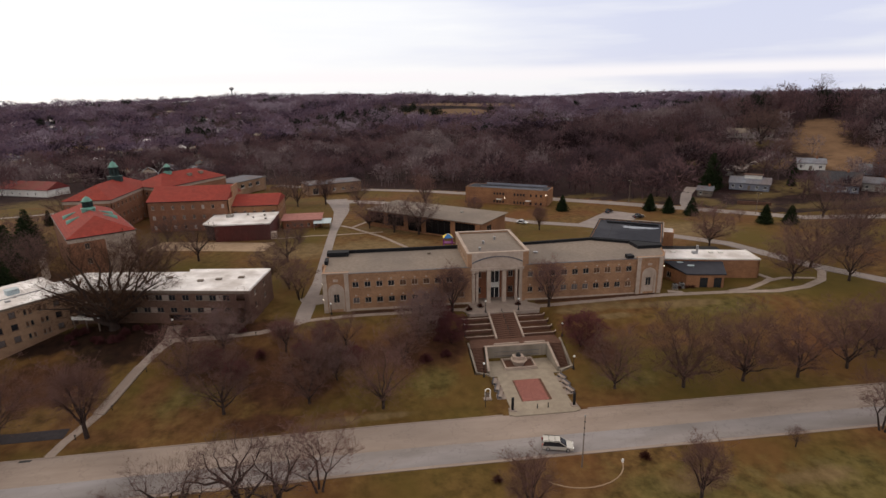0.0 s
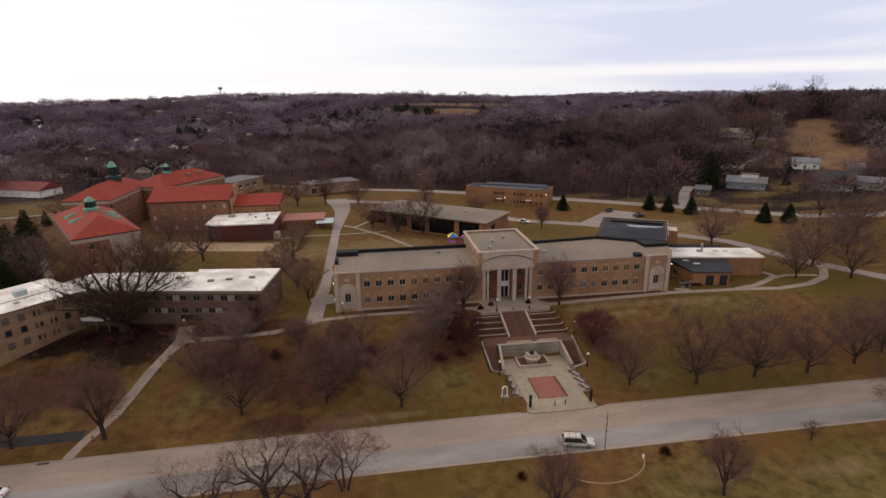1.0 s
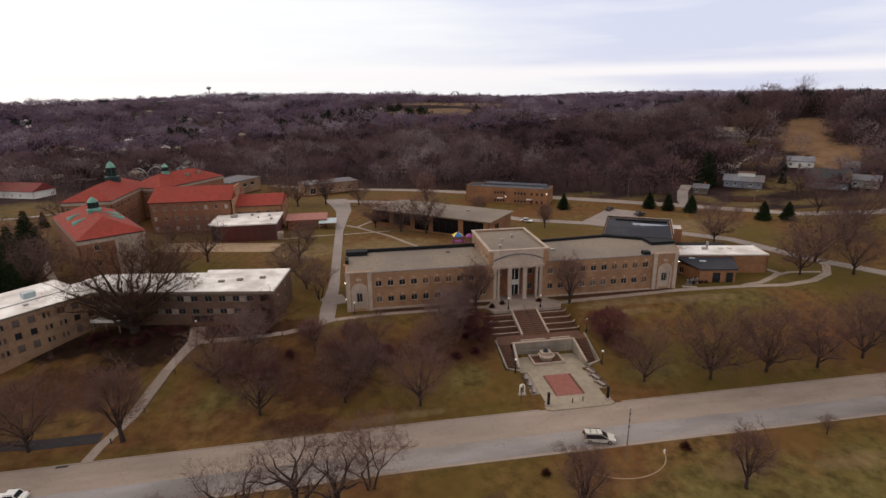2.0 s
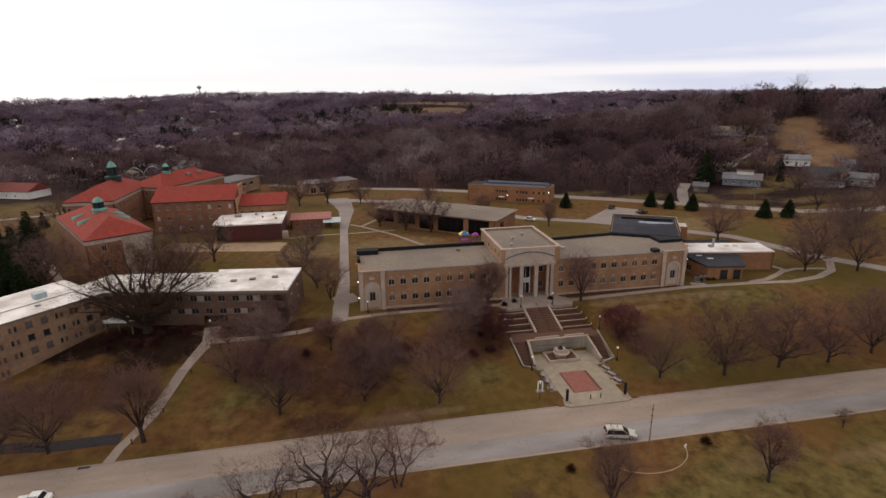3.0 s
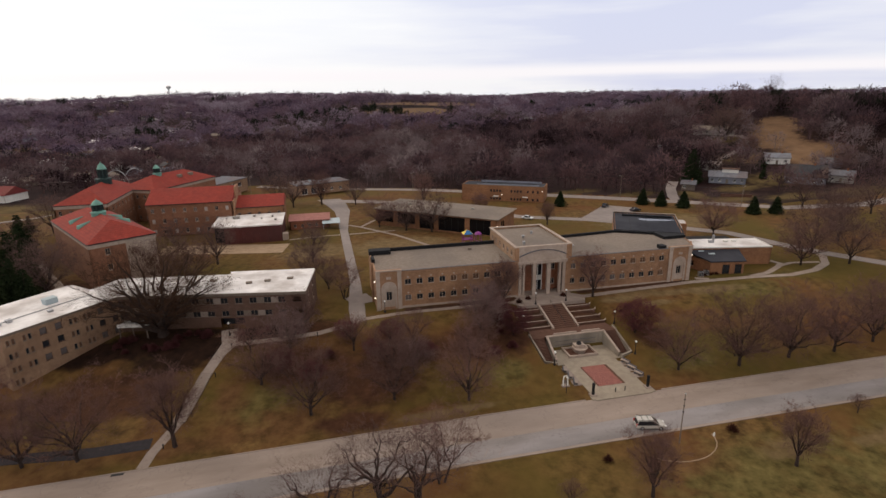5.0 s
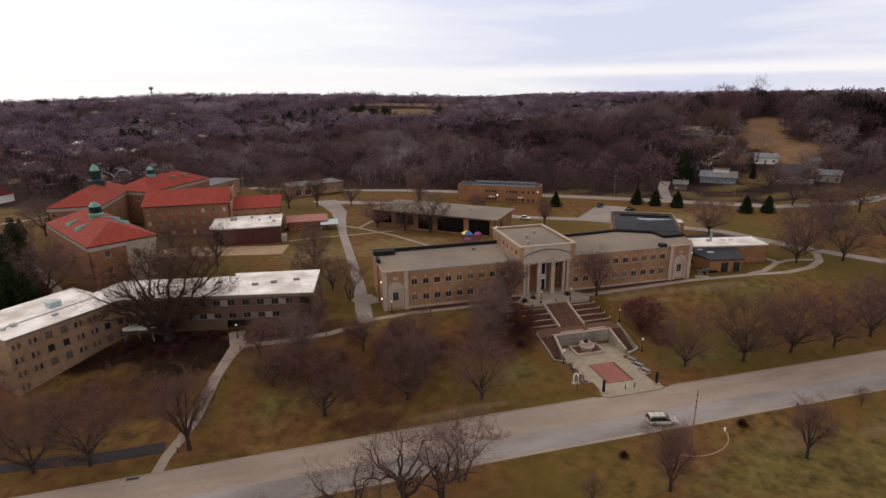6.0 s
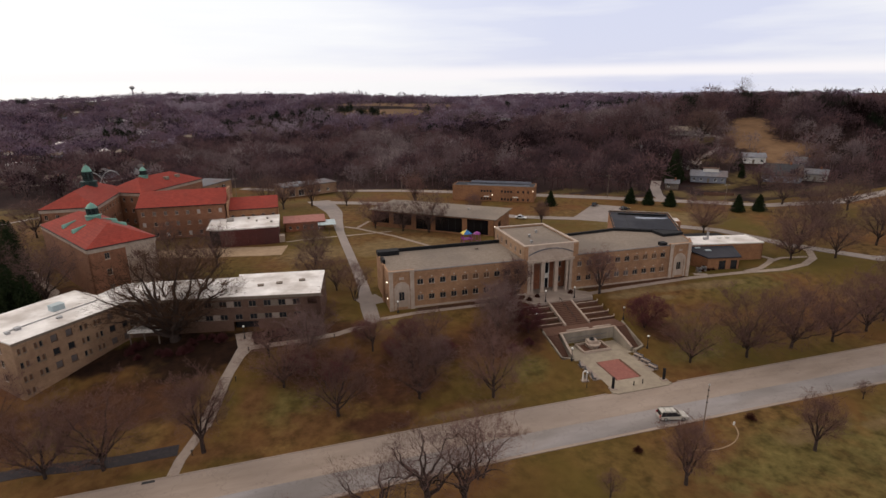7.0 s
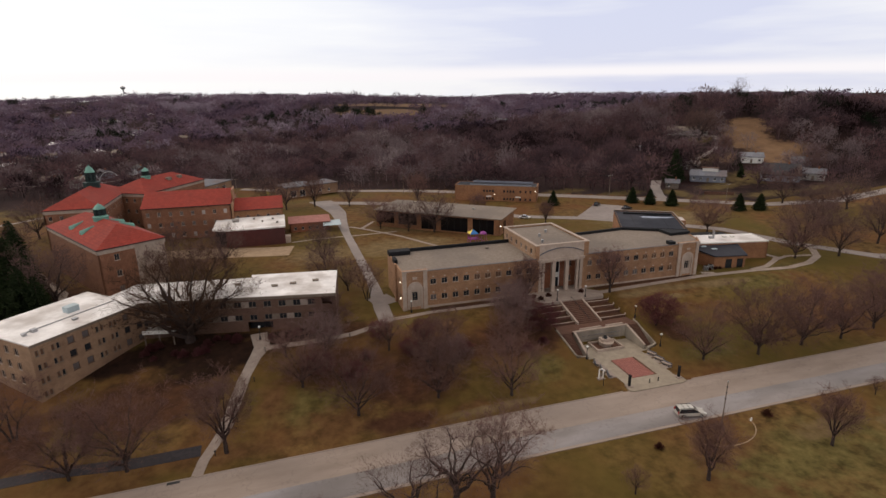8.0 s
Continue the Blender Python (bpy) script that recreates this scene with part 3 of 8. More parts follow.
strip("kerb_north", [(-260, 80.65), (19.8, 80.65)], 0.22, ROAD, "low weathered concrete kerb along the street", "kerb", lift=0.10, step=4, across=1)
strip("kerb_north", [(35.2, 80.65), (300, 80.65)], 0.22, ROAD, "low weathered concrete kerb along the street", "kerb", lift=0.10, step=4, across=1)
strip("kerb_south", [(-260, 68.75), (300, 68.75)], 0.22, ROAD, "low weathered concrete kerb along the street", "kerb", lift=0.10, step=4, across=1)
# walks
strip("pavement", [(-54.6, 80.8), (-54.0, 84), (-51.2, 90.5)], 1.7, CONCRETE, "pale concrete path climbing the lawn from the street", "path", lift=0.06)
strip("pavement", [(-48.4, 102), (-46.5, 107.5), (-45.2, 110.5), (-46, 116.5)], [2.0, 2.3, 3.2, 3.4], CONCRETE, "concrete walk at the head of the hillside steps", "path", lift=0.06)
strip("pavement", [(-44.5, 110), (-36, 110), (-27, 110.8), (-21, 112.8), (-17, 115), (-8, 116.2), (15, 116.2), (21, 115.5)], 1.5, CONCRETE, "curving concrete walk along the top of the slope", "path", lift=0.06)
strip("pavement", [(36, 115.2), (45, 115.9), (68, 117.2), (86, 116.4), (97, 115.1), (106, 116.6), (113.5, 120.3), (118.5, 126), (120, 130)], [1.7, 1.7, 1.7, 1.7, 1.8, 1.9, 2.0, 2.0, 2.0], CONCRETE, "long pale concrete walk along the building and round the lawn", "path", lift=0.06)
strip("pavement", [(86, 117), (92, 118), (98.6, 121.4), (101.5, 123.6), (100.5, 127)], 1.5, CONCRETE, "short concrete walk to the annex door", "path", lift=0.08)
strip("pavement", [(99, 121.8), (105, 123.4), (113, 121.8)], 1.2, CONCRETE, "short concrete walk round the tree", "path", lift=0.08)
strip("pavement", [(70.6, 119.3), (74, 118)], 1.4, CONCRETE, "short concrete walk at the building's corner", "path", lift=0.09)
strip("driveway", [(-18.6, 114), (-18.4, 122), (-17.6, 140), (-17.7, 155), (-17.9, 197), (-17.4, 215), (-17, 232), (-19, 250), (-22, 268)], [3.4, 3.8, 2.8, 2.7, 2.9, 4.2, 6.5, 9, 11], STREET, "pale concrete drive through the quadrangle", "road", lift=0.10, step=3)
strip("pavement", [(-20, 126), (-14.5, 128)], 6.0, STREET, "concrete apron beside the building's end", "path", lift=0.085)
strip("pavement", [(-19.5, 192), (-37, 190.6)], 0.9, CONCRETE, "narrow concrete path across the lawn", "path", lift=0.06)
strip("pavement", [(-16.3, 192), (0.5, 194.1)], 1.1, CONCRETE, "narrow concrete path across the lawn", "path", lift=0.06)
strip("pavement", [(-15.5, 206), (-11.4, 202.2), (0, 187), (10, 167)], 1.3, CONCRETE, "diagonal concrete path across the quadrangle", "path", lift=0.075)
strip("pavement", [(-11.4, 202.4), (-5, 213)], 1.2, CONCRETE, "narrow concrete path across the lawn", "path", lift=0.06)
strip("driveway", [(-110, 86.8), (-76, 87.8), (-64, 86.4), (-54.6, 86.4)], [2.2, 2.2, 2.4, 2.4], ASPHALT, "dark asphalt side drive meeting the path", "road", lift=0.05)
# the streets and yards behind
strip("road", [(-62, 336), (-5, 303), (39, 269), (77, 242.5), (107, 221), (126, 206.5), (157, 179), (185, 172), (240, 178)], 6.0, STREET, "pale back street along the foot of the woods", "road", lift=0.10, step=4)
strip("road", [(-22, 262), (-4, 254), (12, 245), (30, 232), (54, 203.5), (76, 190), (92, 174), (110, 155), (119, 132), (130, 115), (170, 96)], [9, 8, 6, 5.5, 5, 5, 5, 4.8, 4.6, 4.6, 5], STREET, "pale campus lane behind the buildings", "road", lift=0.08, step=3)
strip("parking_lot", [(79, 187), (100, 207)], 15, STREET, "pale car park behind the hall", "parking lot", lift=0.12, step=3)
strip("driveway", [(127, 206), (130.5, 215), (139, 229), (148, 240)], [4.5, 4.5, 4.5, 5], STREET, "short pale drive up to a house", "road", lift=0.1)
strip("driveway", [(186, 258), (193, 265), (207, 271.5), (220.6, 279.4), (233, 290.7), (236.8, 301), (230, 307)], 3.0, STREET, "winding pale drive up the wooded hill", "road", lift=0.2)
strip("yard", [(-78, 188.5), (-62, 185.5), (-37.5, 180.6)], 10.5, DIRT, "bare pale earth court on the lawn", "yard", lift=0.06)


strip("planting_bed", [(-7.5, 117.9), (20, 117.9)], 1.6, LITTER, "dark planting bed along the foot of the wall", "bed", lift=0.05, step=1.0, across=2)
strip("planting_bed", [(36, 117.9), (67, 118.2)], 1.5, LITTER, "dark planting bed along the foot of the wall", "bed", lift=0.05, step=1.0, across=2)
strip("road", [(-260, 250), (-172, 281), (-150, 296), (-110, 300)], 5, STREET, "pale lane beyond the red-roofed halls", "road", lift=0.12, step=4)
strip("pavement", [(-114, 190), (-111, 183), (-103, 170), (-95, 157), (-92, 140)], 2.0, CONCRETE, "pale path past the firs", "path", lift=0.08)


# ---- parts of buildings ----
WINDOWS = {}


def window(parent, m, w, h, frame_mat=PALE, glass=GLASS, bars=1, name="window"):
    """A framed window in the plane y = 0 of m, facing -y, its sill's middle at the origin."""
    key = (round(w, 2), round(h, 2), frame_mat.name, bars, glass.name)
    if key in WINDOWS:
        return again(name, WINDOWS[key], parent, m)
    bm = bmesh.new()
    t = 0.09
    box(bm, -w / 2, 0.02, 0, -w / 2 + t, 0.16, h)
    box(bm, w / 2 - t, 0.02, 0, w / 2, 0.16, h)
    box(bm, -w / 2 + t, 0.02, h - t, w / 2 - t, 0.16, h)
    box(bm, -w / 2 - 0.08, -0.10, -0.10, w / 2 + 0.08, 0.16, t)
    for i in range(bars):
        x = -w / 2 + w * (i + 1) / (bars + 1)
        box(bm, x - 0.035, 0.04, t, x + 0.035, 0.12, h - t)
    ob = part(name, bm, frame_mat, parent)
    ob.matrix_local = m
    bm = bmesh.new()
    box(bm, -w / 2 + t, 0.08, t, w / 2 - t, 0.11, h - t)
    part("pane", bm, glass, ob)
    WINDOWS[key] = ob
    return ob


def wall(name, parent, p0, p1, z0, z1, holes, mat, t=0.4, label="", z0b=None):
    """An upright wall from p0 to p1, its outside to the right of that way, with real openings (from, to, bottom, top)."""
    a, b = Vector((p0[0], p0[1], 0)), Vector((p1[0], p1[1], 0))
    length = (b - a).length
    cuts = sorted({0.0, length, *[h[0] for h in holes], *[h[1] for h in holes]})
    bm = bmesh.new()
    for s0, s1 in zip(cuts, cuts[1:]):
        if s1 - s0 < 0.01:
            continue
        mid = (s0 + s1) / 2
        zs = z0
        for h in sorted([h for h in holes if h[0] < mid < h[1]], key=lambda q: q[2]):
            if h[2] - zs > 0.01:
                box(bm, s0, 0, zs, s1, t, h[2])
            zs = h[3]
        if z1 - zs > 0.01:
            box(bm, s0, 0, zs, s1, t, z1)
    bmesh.ops.remove_doubles(bm, verts=bm.verts[:], dist=0.001)
    inner = [f for f in bm.faces if all(len(e.link_faces) > 2 for e in f.edges)]
    bmesh.ops.delete(bm, geom=inner, context="FACES_ONLY")
    ob = part(name, bm, mat, parent, label)
    d = (b - a).normalized()
    ob.matrix_local = Matrix.Translation(a) @ Matrix.Rotation(math.atan2(d.y, d.x), 4, "Z")
    return ob


def on_wall(p0, p1, s, z):
    """The pose of a window at s along a wall and height z."""
    d = Vector((p1[0] - p0[0], p1[1] - p0[1])).normalized()
    return Matrix.Translation((p0[0] + d.x * s, p0[1] + d.y * s, z)) @ Matrix.Rotation(math.atan2(d.y, d.x), 4, "Z")


def pierced(name, parent, p0, p1, z0, z1, wins, mat, frame_mat=PALE, bars=1, t=0.4, lintel=None, extra=(), glazing=(GLASS,)):
    """A wall with windows (middle along, bottom, width, height); with a lintel over each where one is given."""
    holes = [(s - w / 2, s + w / 2, z, z + h) for s, z, w, h in wins] + list(extra)
    ob = wall(name, parent, p0, p1, z0, z1, holes, mat, t)
    for s, z, w, h in wins:
        glass = glazing[int(s * 1.7 + z * 2.3) % len(glazing)]
        window(parent, on_wall(p0, p1, s, z) @ Matrix.Translation((0, 0.10, 0)), w, h, frame_mat, glass, bars=bars)
        if lintel:
            bm = bmesh.new()
            n = 6
            rows = []
            for i in range(n + 1):
                c, d = math.cos(math.pi * i / n), math.sin(math.pi * i / n)
                rows.append([bm.verts.new((w * (0.56 + g) * c, y, h + 0.12 + (0.42 + g) * d)) for g, y in ((-0.04, -0.06), (0.04, -0.06), (0.04, 0.03), (-0.04, 0.03))])
            for p, q in zip(rows, rows[1:]):
                for i in range(4):
                    bm.faces.new((p[i], p[(i + 1) % 4], q[(i + 1) % 4], q[i]))
            bm.faces.new(rows[0][::-1])
            bm.faces.new(rows[-1])
            bmesh.ops.recalc_face_normals(bm, faces=bm.faces[:])
            k = part("window_arch", bm, ARCHBRICK, parent)
            k.matrix_local = on_wall(p0, p1, s, z)
            bm = bmesh.new()
            box(bm, -0.2, -0.09, h + 0.36, 0.2, 0.06, h + 0.7)
            k = part("keystone", bm, lintel, parent)
            k.matrix_local = on_wall(p0, p1, s, z)
    return ob


def slab(name, parent, pts, z0, z1, mat, label=""):
    bm = bmesh.new()
    prism(bm, pts, z0, z1)
    return part(name, bm, mat, parent, label)


def inset(pts, d):
    """A convex or gently bent polygon (anticlockwise) moved inwards."""
    out, n = [], len(pts)
    for i in range(n):
        p, a, b = Vector(pts[i]), Vector(pts[i - 1]), Vector(pts[(i + 1) % n])
        u, v = (p - a).normalized(), (b - p).normalized()
        nu, nv = Vector((-u.y, u.x)), Vector((-v.y, v.x))
        k = (nu + nv) / (1 + nu.dot(nv))
        out.append(tuple(p + k * d))
    return out


def parapet(name, parent, pts, z0, z1, w, mat, label=""):
    """A low wall round the edge of a roof."""
    bm = bmesh.new()
    ins = inset(pts, w)
    n = len(pts)
    for i in range(n):
        j = (i + 1) % n
        prism(bm, [pts[i], pts[j], ins[j], ins[i]], z0, z1)
    return part(name, bm, mat, parent, label)


def hip_roof(bm, length, width, z0, rise, over=0.6, gable=False):
    """A hipped roof over 0..length by 0..width, its ridge along x."""
    x0, x1, y0, y1 = -over, length + over, -over, width + over
    run = 0.0 if gable else width / 2 + over
    lo = [bm.verts.new(p) for p in ((x0, y0, z0), (x1, y0, z0), (x1, y1, z0), (x0, y1, z0))]
    up = [bm.verts.new((p.co.x, p.co.y, z0 + 0.22)) for p in lo]
    r0, r1 = bm.verts.new((x0 + run, width / 2, z0 + rise)), bm.verts.new((x1 - run, width / 2, z0 + rise))
    bm.faces.new(lo[::-1])
    for i in range(4):
        bm.faces.new((lo[i], lo[(i + 1) % 4], up[(i + 1) % 4], up[i]))
    bm.faces.new((up[0], up[1], r1, r0))
    bm.faces.new((up[2], up[3], r0, r1))
    bm.faces.new((up[1], up[2], r1))
    bm.faces.new((up[3], up[0], r0))


def roof_box(parent, x, y, z, w, d, h, mat=STEEL, name="roof_unit", label=""):
    bm = bmesh.new()
    box(bm, -w / 2, -d / 2, 0, w / 2, d / 2, h)
    box(bm, -w / 2 - 0.06, -d / 2 - 0.06, h, w / 2 + 0.06, d / 2 + 0.06, h + 0.08)
    bmesh.ops.bevel(bm, geom=bm.edges[:], offset=0.03, segments=1, affect="EDGES")
    ob = part(name, bm, mat, parent, label)
    ob.matrix_local = Matrix.Translation((x, y, z))
    return ob


# ---- the main building ----
def main_building():
    b = thing("school_building", Matrix.Translation((0, 119.2, 4.7)), "long two-storey tan brick school with a pale stone portico", "building")
    H = 9.4                                  # parapet over the base
    back = 17.2
    size = (1.5, 1.4)
    left_up = [(-6.4 + 2.745 * i, 5.95, *size) for i in range(10)]
    left_lo = [(-6.4 + 2.745 * i, 2.05, *size) for i in range(10)]
    L0, L1 = (-7.9, 0), (20.6, 0)
    pierced("wall_left", b, L0, L1, 0, H, [(x - L0[0], z, w, h) for x, z, w, h in left_up + left_lo if x < 19.5], TANBRICK, lintel=PALE, glazing=(GLASS, GLASS, BLIND, GLASS, CURTAIN))
    right_x = [35.1, 37.9, 40.6] + [43.5 + 2.735 * i for i in range(7)]
    R0, R1 = (33.9, 0), (61.8, 0)
    pierced("wall_right", b, R0, R1, 0, H, [(x - R0[0], z, *size) for x in right_x for z in (6.3, 2.4)], TANBRICK, lintel=PALE, glazing=(GLASS, BLIND, GLASS, GLASS, CURTAIN))
    # end pavilions, each with two pilasters and a niche that holds a window
    for x0, x1, nm in ((-13.9, -7.9, "pavilion_left"), (61.8, 68.4, "pavilion_right")):
        mid = (x0 + x1) / 2
        fx = mid - x0
        wall(nm, b, (x0, -0.25), (x1, -0.25), 0, H + 0.5, [(fx - 1.35, fx + 1.35, 0.9, 5.4)], TANBRICK, 0.65)
        for px in (x0 + 0.02, x1 - 1.0):
            bm = bmesh.new()
            box(bm, px, -0.42, 0.0, px + 0.95, -0.24, H + 0.1)
            box(bm, px - 0.05, -0.50, 0.0, px + 1.0, -0.24, 0.5)
            box(bm, px - 0.05, -0.50, H - 0.2, px + 1.0, -0.24, H + 0.2)
            part("pilaster", bm, PALE, b)
        # the niche: a stone surround with a round head
        bm = bmesh.new()
        n = 12
        for i in range(n):
            a0, a1 = math.pi * i / n, math.pi * (i + 1) / n
            q = [(mid + r * math.cos(a), 5.3 + r * math.sin(a)) for r, a in ((1.38, a0), (1.85, a0), (1.85, a1), (1.38, a1))]
            vs = [bm.verts.new((p[0], y, p[1])) for y in (-0.36, -0.2) for p in q]
            for f in ((0, 1, 2, 3), (7, 6, 5, 4), (0, 4, 5, 1), (1, 5, 6, 2), (2, 6, 7, 3), (3, 7, 4, 0)):
                bm.faces.new([vs[k] for k in f])
        box(bm, mid - 1.85, -0.36, 0.4, mid - 1.38, -0.2, 5.3)
        box(bm, mid + 1.38, -0.36, 0.4, mid + 1.85, -0.2, 5.3)
        part("niche_surround", bm, PALE, b)
        bm = bmesh.new()
        pts = [(mid + 1.4 * math.cos(math.pi * i / n), 5.3 + 1.4 * math.sin(math.pi * i / n)) for i in range(n + 1)]
        f0 = bm.faces.new([bm.verts.new((p[0], -0.28, p[1])) for p in pts])
        ext = bmesh.ops.extrude_face_region(bm, geom=[f0])
        bmesh.ops.translate(bm, verts=[v for v in ext["geom"] if isinstance(v, bmesh.types.BMVert)], vec=(0, 0.06, 0))
        box(bm, mid - 1.4, -0.16, 0.9, mid - 0.72, 0.1, 5.3)
        box(bm, mid + 0.72, -0.16, 0.9, mid + 1.4, 0.1, 5.3)
        box(bm, mid - 0.72, -0.16, 0.9, mid + 0.72, 0.1, 2.4)
        box(bm, mid - 0.72, -0.16, 4.6, mid + 0.72, 0.1, 5.3)
        part("niche_panel", bm, PALE, b)
        window(b, Matrix.Translation((mid, 0.0, 2.4)), 1.4, 2.2, PALE)
        bm = bmesh.new()
        box(bm, mid - 0.55, -0.30, 7.7, mid + 0.55, -0.22, 8.3)
        part("name_plaque", bm, PALE, b)
        bm = bmesh.new()
        box(bm, x0 - 0.08, -0.46, H + 0.25, x1 + 0.08, -0.26, H + 0.52)
        part("cornice", bm, PALE, b)
    # ends and back; the east end has a canted corner
    pierced("wall_west", b, (-13.9, back), (-13.9, 0.4), 0, H, [(11.2, 5.2, 1.2, 1.5), (14, 2.0, 1.2, 1.5), (14, 5.9, 1.2, 1.5)], TANBRICK)
    bm = bmesh.new()
    box(bm, -14.35, 5.5, 0, -13.92, 7.1, H + 0.4)
    part("chimney_breast", bm, TANBRICK, b)
    pierced("wall_canted", b, (68.4, -0.25), (70.8, 3.4), 0, H + 0.5, [(2.2, 5.9, 1.0, 1.4), (2.2, 2.1, 1.0, 1.4)], TANBRICK)
    wall("wall_east", b, (70.8, 3.4), (73.2, 10.4), 0, H, [], TANBRICK)
    wall("wall_back", b, (57, 19.2), (-13.9, back), 0, H, [], TANBRICK)
    wall("wall_back", b, (73.2, 10.4), (57, 19.2), 0, H, [], TANBRICK)
    slab("roof_left", b, [(-13.5, 0.38), (20.6, 0.38), (20.6, back - 0.4), (-13.5, back - 0.4)], H - 0.6, H - 0.12, GREYROOF)
    slab("roof_right", b, [(33.9, 0.38), (68.2, 0.38), (70.6, 3.6), (72.9, 10.3), (57, 18.8), (33.9, 17.0)], H - 0.6, H - 0.12, GREYROOF)
    # flashing along the front, a tall dark parapet behind
    for x0, x1 in ((-7.9, 20.6), (33.9, 61.8)):
        bm = bmesh.new()
        box(bm, x0, -0.08, H, x1, 0.42, H + 0.07)
        part("flashing", bm, SHINGLE, b)
        bm = bmesh.new()
        box(bm, x0, -0.10, H - 0.42, x1, -0.005, H - 0.28)
        part("string_course", bm, TANBRICK, b)
    bm = bmesh.new()
    prism(bm, [(-13.95, back - 0.35), (20.5, back - 0.35), (20.5, back + 0.05), (-13.95, back + 0.05)], H - 0.2, H + 0.75)
    prism(bm, [(-13.95, back - 3.0), (-8.5, back - 3.0), (-8.5, back - 0.36), (-13.95, back - 0.36)], H - 0.2, H + 1.0)
    prism(bm, [(-13.97, back - 9.5), (-13.2, back - 9.5), (-13.2, back - 6.5), (-13.97, back - 6.5)], H - 0.2, H + 0.9)
    part("rear_parapet", bm, BLACK, b, "black membrane-covered rear parapet")
    bm = bmesh.new()
    prism(bm, [(34.5, 16.7), (57, 18.6), (57, 19.25), (34.5, 17.3)], H - 0.2, H + 0.6)
    prism(bm, [(57, 18.6), (73.0, 9.9), (73.3, 10.45), (57, 19.25)], H - 0.2, H + 0.6)
    prism(bm, [(66, 8.5), (72.6, 8.5), (73.0, 9.9), (66, 13.6)], H - 0.2, H + 0.7)
    prism(bm, [(59.6, 0.4), (61.2, 0.4), (61.2, 2.2), (59.6, 2.2)], H - 0.2, H + 0.8)
    part("rear_parapet", bm, BLACK, b, "black membrane-covered rear parapet")
    roof_box(b, 12, 13, H - 0.12, 0.9, 0.6, 0.45, GREYROOF)
    roof_box(b, 39, 9.5, H - 0.12, 1.0, 0.6, 0.3, STEEL)
    # foundation strip
    bm = bmesh.new()
    box(bm, -8, -0.09, -0.4, 20.6, -0.005, 0.75)
    box(bm, 33.9, -0.09, -0.4, 61.8, -0.005, 0.75)
    part("plinth", bm, PALE, b)
    # the portico block
    x0, x1, top, y0 = 19.9, 34.6, 12.7, 0.3
    P = H - 0.6
    pierced("portico_side", b, (x0, 20.4), (x0, y0), 0, top, [(2.2 + 3.1 * i, 10.1, 1.0, 1.3) for i in range(6)], BUFFBRICK, bars=0, glazing=(BLIND, GLASS))
    wall("portico_side", b, (x1, y0), (x1, 20.4), 0, top, [], TANBRICK)
    wall("portico_back", b, (x1, 20.4), (x0, 20.4), 0, top, [], TANBRICK)
    slab("portico_roof", b, [(x0 + 0.4, y0 + 0.4), (x1 - 0.4, y0 + 0.4), (x1 - 0.4, 20), (x0 + 0.4, 20)], top - 0.8, top - 0.35, GREYROOF)
    parapet("coping", b, [(x0 - 0.15, y0 - 0.25), (x1 + 0.15, y0 - 0.25), (x1 + 0.15, 20.6), (x0 - 0.15, 20.6)], top, top + 0.22, 0.75, PALE)
    for ux, uy in ((23.5, 4.0), (25.4, 9.5), (29, 13)):
        roof_box(b, ux, uy, top - 0.35, 0.5, 0.5, 0.7, STEEL, "roof_vent")
    # brick flanks of the front, stone frame and attic
    bm = bmesh.new()
    box(bm, x0, y0 - 0.25, 0, 20.9, y0 + 0.3, top)
    part("brick_flank", bm, TANBRICK, b)
    bm = bmesh.new()
    box(bm, 33.2, y0 - 0.25, 0, x1, y0 + 0.3, top)
    part("brick_flank", bm, TANBRICK, b)
    bm = bmesh.new()
    box(bm, 20.9, y0 - 0.3, P, 33.2, y0 + 0.35, top - 0.02)
    box(bm, 20.6, y0 - 0.55, P - 0.25, 33.5, y0 - 0.28, P + 0.35)
    part("attic", bm, PALE, b, "pale stone attic panel")
    bm = bmesh.new()
    box(bm, -0.12, y0 - 0.5, P - 0.55, 0.12, y0 - 0.3, P - 0.27)
    dentil = part("dentil", bm, PALE, b)
    dentil.location.x = 21.1
    for i in range(1, 25):
        q = new("dentil", dentil.data)
        q.parent = b
        q.location.x = 21.1 + 0.497 * i
    bm = bmesh.new()
    n, cx, cz, rad = 20, 27.05, -1.0, 12.1
    a_lo = math.acos(6.0 / rad)
    for i in range(n):
        q = []
        for a in (a_lo + (math.pi - 2 * a_lo) * i / n, a_lo + (math.pi - 2 * a_lo) * (i + 1) / n):
            for r in (rad, rad + 0.24):
                q.append((cx + r * math.cos(a), (cz + 1.75) + (r - 1.1) * math.sin(a)))
        vs = [bm.verts.new((p[0], y, p[1])) for y in (y0 - 0.48, y0 - 0.28) for p in (q[0], q[1], q[3], q[2])]
        for f in ((0, 1, 2, 3), (7, 6, 5, 4), (0, 4, 5, 1), (1, 5, 6, 2), (2, 6, 7, 3), (3, 7, 4, 0)):
            bm.faces.new([vs[k] for k in f])
    part("arch_moulding", bm, SHINGLE, b, "dark arched moulding on the attic")
    # square piers, doubled at the sides
    for px, pw in ((20.95, 0.75), (21.95, 0.55), (24.55, 0.95), (28.3, 0.95), (31.45, 0.55), (32.4, 0.75)):
        bm = bmesh.new()
        box(bm, px, y0 - 0.32, 0.3, px + pw, y0 + 0.45, P - 0.25)
        box(bm, px - 0.08, y0 - 0.42, 0.3, px + pw + 0.08, y0 + 0.5, 0.75)
